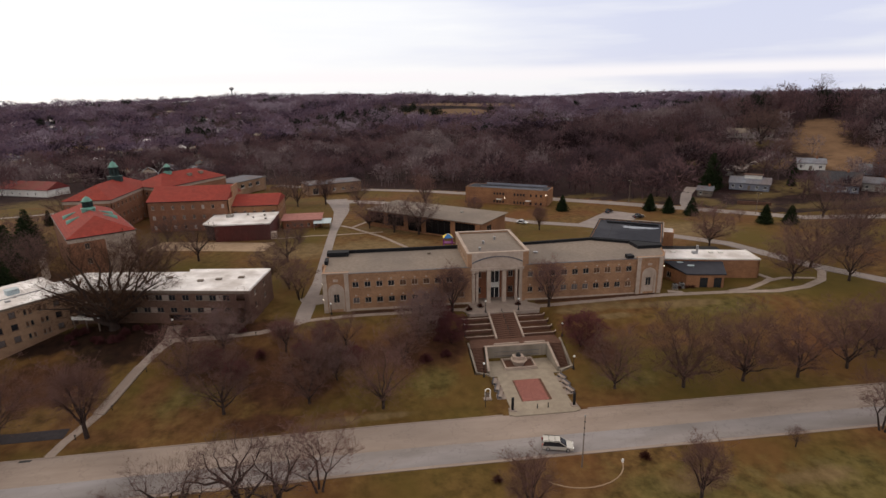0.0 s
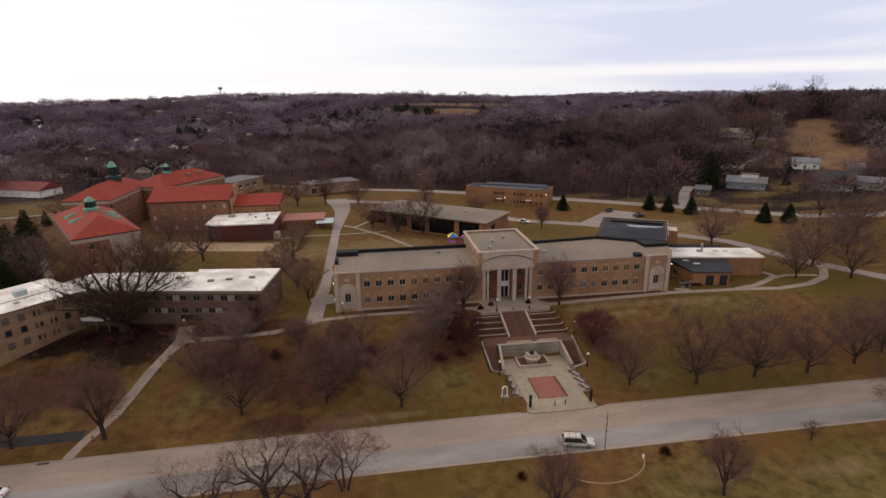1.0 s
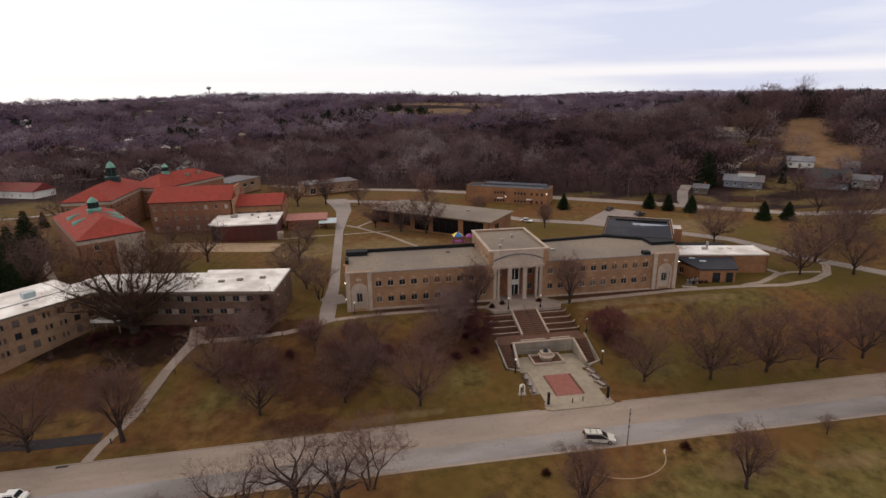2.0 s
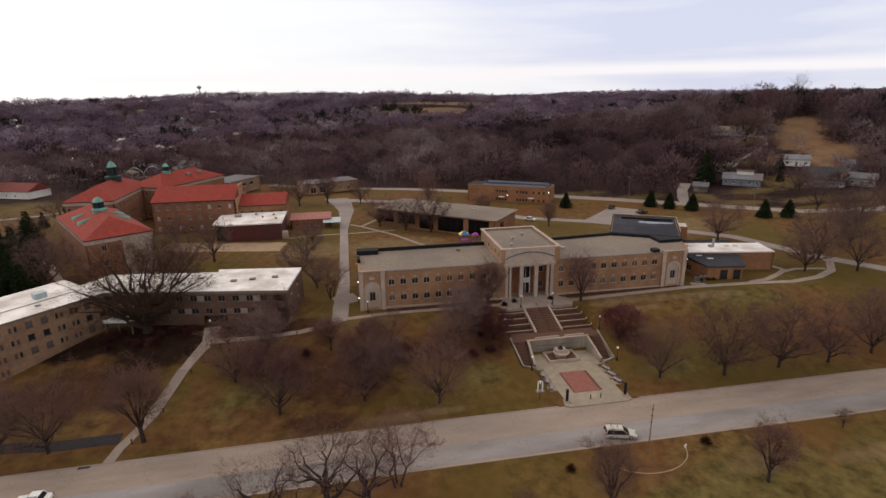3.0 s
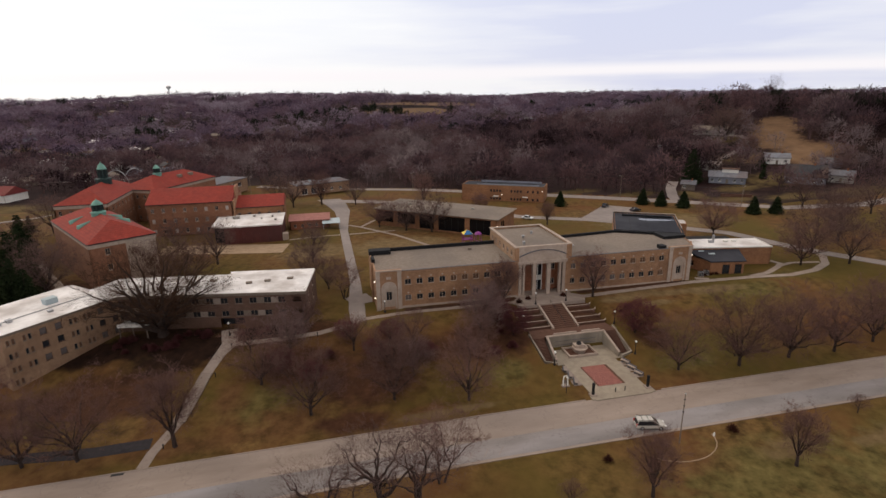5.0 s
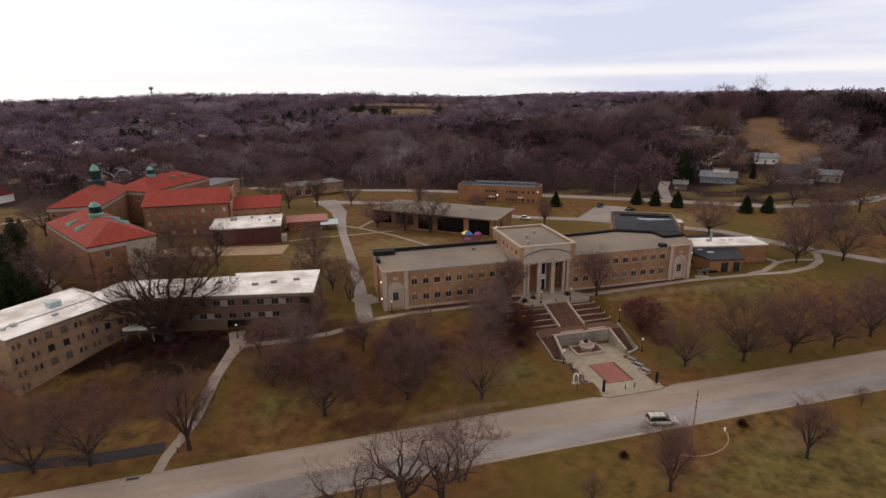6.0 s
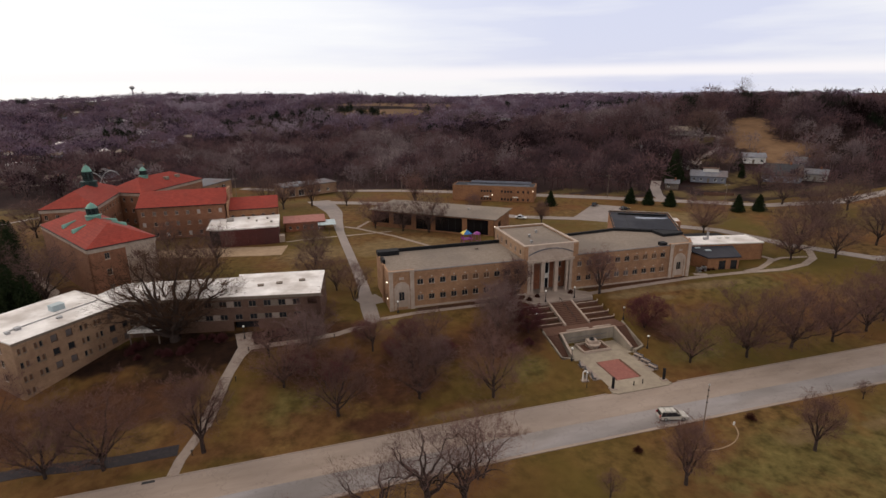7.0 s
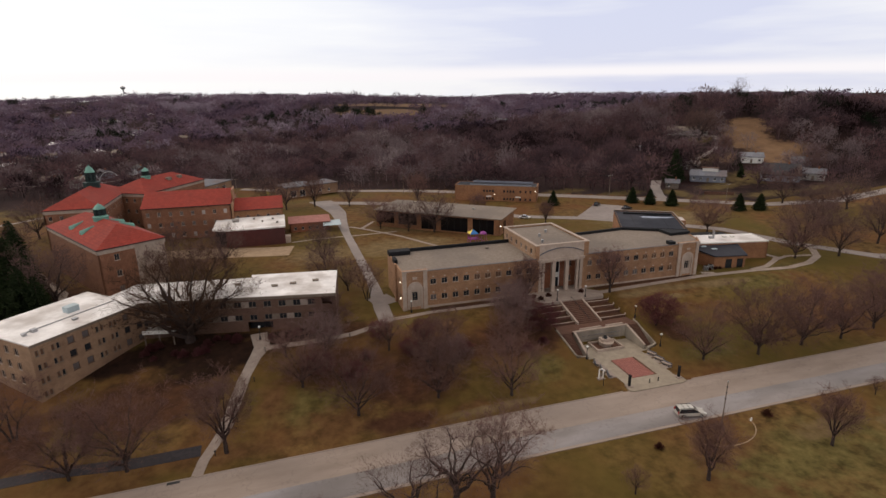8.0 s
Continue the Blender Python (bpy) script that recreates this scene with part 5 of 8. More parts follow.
def brown_block():
    b = thing("maroon_block", Matrix.Translation((-61.5, 190.6, 4.1)), "low maroon-panelled block with a pale flat roof", "building")
    L, D, H = 22.3, 18.4, 6.2
    bm = bmesh.new()
    box(bm, 3.5, 0, 0, L, D, H - 0.25)
    part("body", bm, MAROON, b)
    bm = bmesh.new()
    box(bm, 0, 2.5, 0, 3.48, D, H - 0.6)
    part("side_bay", bm, BLACK, b)
    bm = bmesh.new()
    prism(bm, [(-0.8, 2.0), (3.2, -0.3), (L + 0.3, -0.3), (L + 0.3, D), (-0.8, D)], H - 0.25, H + 0.2)
    part("roof", bm, WHITEROOF, b, "stained white roof")
    for ux, uy, w in ((6, 12, 2.2), (12, 14, 0.8), (15, 9, 0.6), (18.5, 12, 0.8), (20, 6, 0.8)):
        roof_box(b, ux, uy, H + 0.2, w, w * 0.8, 0.8 if w > 1 else 0.5, CREAM)
    bm = bmesh.new()
    box(bm, L + 0.02, 0.4, 0, L + 1.8, 3.2, 2.6)
    part("door_lobby", bm, PALE, b)
    bm = bmesh.new()
    for i in range(7):
        box(bm, 4.0 + 2.7 * i, -0.12, 0.0, 4.12 + 2.7 * i, -0.002, H - 0.3)
    part("batten", bm, MAROON, b)


brown_block()


def small_block():
    b = thing("brick_outbuilding", Matrix.Translation((-37.4, 204.5, 4.1)), "small red-brown brick outbuilding with a red roof edge", "building")
    pierced("wall_front", b, (0, 0), (14.5, 0), 0, 3.6, [(2 + 2.6 * i, 1.2, 1.0, 1.2) for i in range(5)], REDBRICK)
    pierced("wall_end", b, (14.5, 0), (14.5, 7), 0, 3.6, [], REDBRICK)
    pierced("wall_end", b, (0, 7), (0, 0), 0, 3.6, [], REDBRICK)
    slab("roof", b, [(-0.4, -0.4), (14.9, -0.4), (14.9, 7.4), (-0.4, 7.4)], [3.6, 3.6, 4.5, 4.5], [3.85, 3.85, 4.8, 4.8], material("faded_red_roof", (0.24, 0.09, 0.075), (0.33, 0.14, 0.115), 0.8, 0.7))
    c = thing("metal_canopy", Matrix.Translation((-25.5, 201, 4.3)), "pale blue metal canopy on posts beside the drive", "canopy")
    slab("canopy_roof", c, [(0, 0), (6.5, 0), (6.5, 6), (0, 6)], [2.6, 2.6, 3.2, 3.2], [2.75, 2.75, 3.35, 3.35], SKYMETAL)
    for px in (0.3, 6.2):
        for py in (0.3, 5.6):
            bm = bmesh.new()
            box(bm, px - 0.08, py - 0.08, -0.3, px + 0.08, py + 0.08, 2.62 + 0.08 * py)
            part("post", bm, STEEL, c)


small_block()


def gymnasium():
    p, q = (-5.0, 205.5), (33.5, 175.0)
    b = thing("glazed_hall", along(p, q, 4.3), "low hall with big black windows under a broad grey roof", "building")
    L, D, H = 49.1, 19.0, 6.3
    holes, x = [], 1.0
    for w in (6.5, 7.5, 6.0, 10.5, 8.0):
        holes.append((x, x + w, 0.5 if x > 15 else 1.6, H - 0.5))
        x += w + 1.85
    holes = [h for h in holes if h[1] < L - 0.5]
    wall("wall_front", b, (0, 0), (L, 0), 0, H, holes, ORANGEBRICK)
    for h in holes:
        n = max(2, int((h[1] - h[0]) / 2.2))
        w = (h[1] - h[0]) / n
        for i in range(n):
            window(b, Matrix.Translation((h[0] + (i + 0.5) * w, 0.15, h[2])), w, h[3] - h[2], BLACK, BLACKGLASS, bars=0)
    pierced("wall_end", b, (L, 0), (L, D), 0, H, [(5.5, 0.4, 1.6, 4.2), (7.2, 0.4, 1.6, 4.2)], ORANGEBRICK, frame_mat=BLACK)
    wall("wall_back", b, (L, D), (0, D), 0, H, [], ORANGEBRICK)
    wall("wall_end", b, (0, D), (0, 0), 0, H, [], ORANGEBRICK)
    bm = bmesh.new()
    hip_roof(bm, L, D, H, 0.7, 0.9)
    part("roof", bm, GREYROOF, b, "broad grey gravel roof")
    for ux, uy in ((22, 9.5), (36, 10), (10, 9)):
        roof_box(b, ux, uy, H + 0.6, 1.0, 0.8, 0.5, CREAM)


gymnasium()


def rear_block():
    b = thing("classroom_block", along((39.5, 245.5), (72.6, 226.0), 3.4), "two-storey orange brick classroom block with a dark flat roof", "building")
    L, D, H = 38.4, 11.0, 7.9
    wins = [(s, z, 0.8, 1.0) for s in (14, 15.4, 16.8, 18.2, 23.5, 25, 26.4, 27.8, 31, 33.4, 35.6) for z in (1.4, 5.0)]
    pierced("wall_front", b, (0, 0), (L, 0), 0, H, [(s, z, w, h) for s, z, w, h in wins], ORANGEBRICK, frame_mat=BLACK, bars=0)
    wall("wall_end", b, (L, 0), (L, D), 0, H, [], ORANGEBRICK)
    wall("wall_back", b, (L, D), (0, D), 0, H, [], ORANGEBRICK)
    wall("wall_end", b, (0, D), (0, 0), 0, H, [], ORANGEBRICK)
    slab("roof", b, [(0.3, 0.3), (L - 0.3, 0.3), (L - 0.3, D - 0.3), (0.3, D - 0.3)], H - 0.5, H - 0.1, DARKROOF)
    bm = bmesh.new()
    box(bm, 7.0, 1.0, H - 0.1, L - 2.5, 1.3, H + 0.55)
    box(bm, 7.0, D - 1.3, H - 0.1, L - 2.5, D - 1.0, H + 0.75)
    part("roof_screen", bm, BLUEGREY, b)
    bm = bmesh.new()
    box(bm, -0.05, -0.05, H, L + 0.05, 0.35, H + 0.12)
    part("coping", bm, TIMBER, b)
    for s in (16.5, 30):
        bm = bmesh.new()
        box(bm, s - 1.2, -1.6, 3.0, s + 1.2, 0, 3.2)
        part("door_canopy", bm, WHITE, b)


rear_block()


def plain_block(name, p, q, D, H, z, label, mat, roof, wins=(), gable=False):
    b = thing(name, along(p, q, z), label, "building")
    L = math.hypot(q[0] - p[0], q[1] - p[1])
    pierced("wall_front", b, (0, 0), (L, 0), 0, H, list(wins), mat, frame_mat=WHITE)
    wall("wall_end", b, (L, 0), (L, D), 0, H, [], mat)
    wall("wall_back", b, (L, D), (0, D), 0, H, [], mat)
    wall("wall_end", b, (0, D), (0, 0), 0, H, [], mat)
    if gable:
        bm = bmesh.new()
        hip_roof(bm, L, D, H, D * 0.28, 0.5, gable=True)
        part("roof", bm, roof, b)
    else:
        slab("roof", b, [(-0.3, -0.3), (L + 0.3, -0.3), (L + 0.3, D + 0.3), (-0.3, D + 0.3)], H, H + 0.4, roof)
    return b


plain_block("brick_workshop", (-78, 300), (-66, 322), 16, 7.0, 0.6, "tan brick workshop with a grey flat roof", BUFFBRICK, SHINGLE, [(6, 3.5, 3, 2), (12, 3.5, 3, 2), (18, 3.5, 3, 2)])
plain_block("brick_garage", (-37.5, 286), (-10.5, 297), 14, 5.2, 2.0, "long tan brick garage with dark door openings", BUFFBRICK, SHINGLE, [(4, 0.4, 3, 3.2), (9, 0.4, 3, 3.2), (14, 1.4, 1.5, 1.5), (19, 1.4, 1.5, 1.5), (24, 1.4, 1.5, 1.5)])
plain_block("red_roofed_barn", (-236, 360), (-199, 346), 15, 4.2, hill_z(-215, 353), "long white barn with a dull red roof", WHITE, DULLRED, [(6 + 6 * i, 1.2, 1.2, 1.2) for i in range(5)], True)


# ---- trees ----
class Tubes:
    """Gathers tapered tubes into one mesh."""

    def __init__(self):
        self.v, self.f = [], []

    def add(self, pts, radii, sides):
        base = len(self.v)
        n = len(pts)
        for i in range(n):
            d = (pts[min(i + 1, n - 1)] - pts[max(i - 1, 0)]).normalized()
            u = d.orthogonal().normalized()
            w = d.cross(u)
            for s in range(sides):
                a = 2 * math.pi * s / sides
                self.v.append(tuple(pts[i] + (u * math.cos(a) + w * math.sin(a)) * radii[i]))
        for i in range(n - 1):
            for s in range(sides):
                t = (s + 1) % sides
                self.f.append((base + i * sides + s, base + i * sides + t, base + (i + 1) * sides + t, base + (i + 1) * sides + s))

    def blade(self, a, b, w, rnd):
        d = b - a
        u = d.cross(Vector((rnd.uniform(-1, 1), rnd.uniform(-1, 1), rnd.uniform(-1, 1))))
        if u.length < 1e-6:
            return
        u = u.normalized() * w
        k = len(self.v)
        self.v += [tuple(a - u), tuple(a + u), tuple(b)]
        self.f.append((k, k + 1, k + 2))


def sweep(rnd, a, b, radius, crook, lift):
    """A limb that leaves a steeply and bends over towards b."""
    n = 8
    span = (b - a).length
    ctrl = a.lerp(b, 0.45) + Vector((0, 0, lift * span))
    pts, rad = [], []
    wob = Vector((0, 0, 0))
    for i in range(n + 1):
        k = i / n
        p = a.lerp(ctrl, k).lerp(ctrl.lerp(b, k), k)
        if 0 < i:
            wob = wob * 0.7 + Vector((rnd.uniform(-1, 1), rnd.uniform(-1, 1), rnd.uniform(-0.8, 0.8))) * crook * span / n
        pts.append(p + wob)
        rad.append(max(0.015, radius * (1 - 0.93 * k)))
    return pts, rad


def tree(name, seed, height, wide, label, trunk_part=0.22, stems=1, twig_mat=TWIG, limbs=8, density=1.0, crook=0.24, low=-0.12, thick=1.0, haze=5200, twig=0.0012):
    """A bare broadleaf tree: trunk, limbs that reach for a rounded crown, branches and fine twigs."""
    rnd = random.Random(seed)
    t = thing(name, Matrix.Identity(4), label, "tree", "bare trees")
    trunk, crown = Tubes(), Tubes()
    r0 = height * 0.026 * thick / math.sqrt(stems)
    half = height * (1 - trunk_part) * 0.54
    mid_z = height - half
    rx = wide / 2
    tops = []
    for s in range(stems):
        out = Vector((0, 0, 0)) if stems == 1 else Vector((math.cos(6.28 * s / stems + seed), math.sin(6.28 * s / stems + seed), 0)) * height * 0.13
        top = out + Vector((rnd.uniform(-0.3, 0.3), rnd.uniform(-0.3, 0.3), height * trunk_part))
        pts, rad = sweep(rnd, Vector((0.25 * out.x, 0.25 * out.y, -0.4)), top, r0, crook * 0.25, 0.06)
        rad = [r0 * (1.55 if q == 0 else 1.12 - 0.045 * q) for q in range(len(pts))]
        trunk.add(pts, rad, 8)
        tops.append((pts, rad))
    first = []
    for i in range(limbs):
        pts, rad = tops[i % stems]
        a = 2.4 * i + seed + rnd.uniform(-0.3, 0.3)
        up = low + (0.92 - low) * ((i + 0.5) / limbs)
        ring_r = math.sqrt(max(0.05, 1 - up * up)) * rnd.uniform(0.78, 0.95)
        goal = Vector((rx * ring_r * math.cos(a), rx * ring_r * math.sin(a), mid_z + half * up * 0.9)) + Vector((pts[-1].x, pts[-1].y, 0)) * 0.6
        k = len(pts) - 1 - (0 if up > 0.35 else rnd.choice((0, 1, 2, 3)))
        p, r = sweep(rnd, pts[k], goal, rad[k] * rnd.uniform(0.55, 0.75), crook, 0.10 if up < 0.4 else 0.03)
        limb = Tubes()
        limb.add(p, r, 6)
        mesh_object("limb", limb.v, limb.f, BARK, t, smooth_shade=True)
        first.append((p, r))
    second = []
    for p, r in first:
        for k in range(int(8 * density + 0.5)):
            i = rnd.randint(2, len(p) - 1)
            side = Vector((rnd.uniform(-1, 1), rnd.uniform(-1, 1), rnd.uniform(-0.3, 0.75))).normalized()
            end = p[i] + ((p[i] - p[i - 1]).normalized() * 0.55 + side).normalized() * height * rnd.uniform(0.13, 0.27)
            q, s = sweep(rnd, p[i], end, max(0.03, r[i] * 0.6), crook, 0.08)
            q, s = q[::2], s[::2]
            crown.add(q, s, 4)
            second.append((q, s))
        second.append((p[4:], r[4:]))
    third = []
    for p, r in second:
        for k in range(int(8 * density + 0.5)):
            i = rnd.randint(1, len(p) - 1)
            side = Vector((rnd.uniform(-1, 1), rnd.uniform(-1, 1), rnd.uniform(-0.35, 0.85)))
            ln = height * rnd.uniform(0.06, 0.14)
            d = ((p[i] - p[i - 1]).normalized() * 0.6 + side).normalized()
            mid = p[i] + d * ln * 0.5
            end = mid + (d + Vector((rnd.uniform(-0.4, 0.4), rnd.uniform(-0.4, 0.4), rnd.uniform(-0.1, 0.5)))).normalized() * ln * 0.5
            w = max(0.012, min(0.03, r[i] * 0.4))
            crown.blade(p[i], mid + (end - mid) * 0.3, w, rnd)
            crown.blade(mid, end, w * 0.7, rnd)
            third.append((p[i], mid, end))
    for a, m, e in third:
        for k in range(int(11 * density + 0.5)):
            q = a.lerp(m, rnd.random()) if rnd.random() < 0.4 else m.lerp(e, rnd.random())
            d = (e - a).normalized() * 0.5 + Vector((rnd.uniform(-1, 1), rnd.uniform(-1, 1), rnd.uniform(-0.4, 1)))
            crown.blade(q, q + d.normalized() * height * rnd.uniform(0.03, 0.08), height * twig * 0.92, rnd)
    # the haze of fine twigs that rounds the crown off
    for i in range(haze):
        d = Vector((rnd.gauss(0, 1), rnd.gauss(0, 1), rnd.gauss(0.2, 1))).normalized()
        k = rnd.uniform(0.35, 1.0) ** 0.6 * 1.04
        lump = 0.9 + 0.4 * noise.noise(d * 2.1 + Vector((seed, 0, 0)))
        q = Vector((d.x * rx * k * lump, d.y * rx * k * lump, mid_z + d.z * half * k * lump))
        e = q + (d + Vector((rnd.uniform(-0.8, 0.8), rnd.uniform(-0.8, 0.8), rnd.uniform(-0.2, 0.8)))).normalized() * height * rnd.uniform(0.03, 0.075)
        crown.blade(q, e, height * twig, rnd)
    mesh_object("trunk", trunk.v, trunk.f, BARK, t, smooth_shade=True)
    mesh_object("crown", crown.v, crown.f, twig_mat, t)
    return t


def place(ob, x, y, turn=0.0, size=1.0, first=False):
    """A tree set on the ground."""
    m = Matrix.Translation((x, y, ground_z(x, y) - 0.05)) @ Matrix.Rotation(turn, 4, "Z") @ Matrix.Scale(size, 4)
    if first:
        ob.matrix_world = m
        return ob
    c = copy_thing(ob, m)
    c.matrix_basis = m
    return c


T_GREAT = tree("tree", 5, 20.0, 29.0, "huge spreading bare oak with dark twisting limbs", 0.10, limbs=24, density=0.9, crook=0.3, low=-0.35, thick=2.1, twig_mat=GREATTWIG, haze=9000)
T_OAK = tree("tree", 3, 13.0, 15.0, "large spreading bare oak with dark twisting limbs", 0.14, limbs=12, crook=0.3, low=-0.4, thick=0.85, haze=5000, twig=0.0015)
T_BROAD = tree("tree", 11, 12.0, 13.0, "bare rounded shade tree on the lawn", 0.17, limbs=11, low=-0.45, thick=0.85, density=0.85, haze=3000, twig=0.0016)
T_ROUND = tree("tree", 12, 11.5, 12.5, "bare round-headed tree with a haze of fine twigs", 0.15, limbs=11, low=-0.5, thick=0.8, density=0.85, haze=3200, twig=0.0016)
T_TALL = tree("tree", 19, 12.5, 8.0, "tall bare tree with upswept limbs", 0.24, limbs=8, haze=6000)
T_SMALL = tree("tree", 27, 7.5, 7.0, "small bare tree on the lawn", 0.25, limbs=7, density=0.8, haze=4500)
T_MULTI = tree("tree", 35, 11.0, 11.0, "bare tree with several forked stems", 0.3, stems=3, limbs=9, density=0.9)
T_RED = tree("tree", 43, 5.5, 7.5, "low reddish-twigged ornamental tree", 0.12, limbs=10, twig_mat=REDTWIG, density=0.9, haze=9000, twig=0.0036)
T_NEAR = tree("tree", 51, 15.0, 15.0, "big old bare tree with crooked heavy limbs beside the street", 0.42, limbs=9, density=0.62, crook=0.55, thick=1.35, twig_mat=DARKTWIG, haze=2600)

T_ROUNDFAR = tree("tree", 14, 11.5, 12.5, "bare round-headed tree with a haze of fine twigs", 0.17, limbs=9, low=-0.4, density=0.72, haze=3000, twig=0.0024, twig_mat=DARKTWIG)
T_BROADFAR = tree("tree", 17, 12.0, 12.5, "bare rounded shade tree on the campus lawn", 0.2, limbs=9, low=-0.3, density=0.72, haze=3000, twig=0.0024, twig_mat=DARKTWIG)
T_HILL = tree("tree", 8, 21.0, 25.0, "huge dark bare oak before the hilltop house", 0.12, limbs=14, low=-0.2, density=0.8, thick=2.0, twig_mat=DARKTWIG, haze=5000, twig=0.0030)
T_PALE = tree("tree", 22, 11.0, 11.0, "pale mauve bare tree with a soft haze of twigs", 0.16, limbs=11, low=-0.4, thick=0.7, twig_mat=PALETWIG, haze=5000, twig=0.0016)
T_THIN = tree("tree", 63, 13.0, 7.5, "tall thin pale bare tree on the hill crest", 0.3, limbs=7, twig_mat=GREYTWIG, density=0.55, thick=0.7, haze=900)

# beside the near kerb
place(T_NEAR, -19.8, 60.5, 0.4, 0.95, True)
place(T_NEAR, -14.5, 60.5, 2.6, 0.8)
place(T_MULTI, -10.3, 66.4, 0.3, 1.05, True)
place(T_NEAR, -27.0, 57.6, 4.4, 0.9)
place(T_TALL, -37.5, 62.5, 2.0, 0.50, True)
place(T_TALL, 18.0, 56.8, 0.7, 0.85)
place(T_TALL, 42.6, 57.4, 1.7, 0.8)
place(T_SMALL, 63.4, 65.8, 0.2, 0.5, True)
place(T_MULTI, 80.2, 67.6, 1.4, 0.95)
place(T_MULTI, 88.0, 66.5, 2.9, 0.8)
place(T_SMALL, 6.0, 57.5, 0.2, 0.6)
place(T_SMALL, -48, 60, 1.2, 0.7)
# the lawn between street and buildings
place(T_BROAD, -65, 85, 0.2, 1.14, True)
place(T_ROUND, -73, 85.6, 1.5, 1.12, True)
place(T_MULTI, -84.3, 97.2, 0.6, 1.0)
place(T_TALL, -50.6, 84.9, 3.0, 1.15)
place(T_BROAD, -29, 87.6, 2.2, 1.08)
place(T_ROUND, -14.2, 88.4, 3.1, 1.04)
place(T_BROAD, -0.9, 85.4, 4.2, 1.08)
place(T_SMALL, -20.4, 103.4, 0.5, 1.1)
place(T_SMALL, -8.0, 102.5, 1.9, 1.15)
place(T_SMALL, -40.6, 106.2, 2.6, 1.1)
place(T_ROUND, -38, 97, 5.2, 1.04)
place(T_ROUND, 3.5, 97.5, 1.9, 0.83)
place(T_BROAD, -31, 112.6, 2.4, 0.72)
place(T_ROUND, 42.4, 85.7, 2.4, 1.04)
place(T_OAK, 55.4, 84.4, 0.3, 1.12, True)
place(T_OAK, 67.6, 84.9, 2.1, 1.12)
place(T_BROAD, 78.8, 84.6, 0.1, 1.10)
place(T_ROUND, 90.5, 86, 1.1, 1.26)
place(T_OAK, 99.0, 88.5, 3.3, 0.9)
place(T_OAK, 110.0, 93.0, 5.0, 0.85)
place(T_OAK, 122.0, 101.0, 1.2, 0.85)
place(T_RED, 40.6, 98.5, 0.0, 1.4, True)
place(T_RED, 13.8, 102.5, 1.0, 1.15)
place(T_RED, 11.5, 107.5, 2.0, 1.1)
place(T_RED, -16.5, 101.0, 3.0, 0.7)
place(T_RED, -28.5, 96.0, 4.0, 0.8)
place(T_RED, -6.5, 98.5, 5.0, 0.7)
place(T_PALE, -33.0, 104.5, 2.2, 0.9)
place(T_PALE, 9.5, 109.0, 3.7, 0.85)
place(T_ROUND, -13.5, 96.5, 1.3, 0.95)
place(T_RED, -12.5, 105.5, 1.4, 0.85)
place(T_RED, -34.5, 99.5, 3.4, 0.9)
place(T_RED, -21.5, 107.5, 5.4, 0.8)
place(T_PALE, 7.0, 103.5, 2.4, 0.95, True)
place(T_PALE, -9.5, 94.0, 4.4, 0.75)
# round the houses on the hill
place(T_ROUNDFAR, 184.0, 210.0, 0.6, 0.8, True)
place(T_BROADFAR, 172.0, 240.0, 1.6, 0.9, True)
place(T_ROUNDFAR, 222.0, 214.0, 2.6, 1.0)
place(T_TALL, 206.0, 258.0, 3.1, 1.1)
place(T_SMALL, 127.4, 189.0, 1.1, 0.62)
place(T_SMALL, 133.5, 182.8, 2.3, 0.6)
# the lawn east of the annex
place(T_ROUNDFAR, 118.0, 129.6, 2.2, 1.38)
place(T_BROADFAR, 153.0, 151.3, 1.0, 1.25)
place(T_ROUNDFAR, 163.0, 178.0, 3.0, 1.2)
place(T_BROADFAR, 143.0, 124.0, 4.0, 1.15)
place(T_ROUNDFAR, 162.0, 136.0, 5.0, 1.2)
place(T_BROADFAR, 176.0, 160.0, 0.4, 1.2)
place(T_ROUNDFAR, 186.0, 142.0, 1.8, 1.2)
# beside the buildings
place(T_TALL, 38.4, 114.4, 0.4, 0.95)
place(T_TALL, 15.6, 114.6, 3.4, 0.95)
place(T_TALL, 12.0, 112.0, 1.4, 0.62)
place(T_GREAT, -59.6, 117.8, 1.9, 1.0, True)
place(T_MULTI, -20.8, 128.4, 1.1, 0.85)
place(T_BROADFAR, -30.2, 141.5, 0.6, 0.90)
place(T_ROUNDFAR, -24.5, 136.5, 0.6, 0.80)
place(T_BROADFAR, -28.6, 160.2, 2.6, 0.90)
place(T_ROUNDFAR, -28.4, 183, 1.6, 0.72)
place(T_BROADFAR, -56.8, 167.6, 0.4, 1.10)
place(T_ROUNDFAR, -66, 150, 2.8, 1.25)
place(T_BROADFAR, -60, 146, 1.8, 1.10)
place(T_ROUNDFAR, -75, 193, 4.4, 0.85)
place(T_BROADFAR, -92.5, 146, 1.3, 1.20)
place(T_ROUNDFAR, -99, 158, 0.3, 1.20)
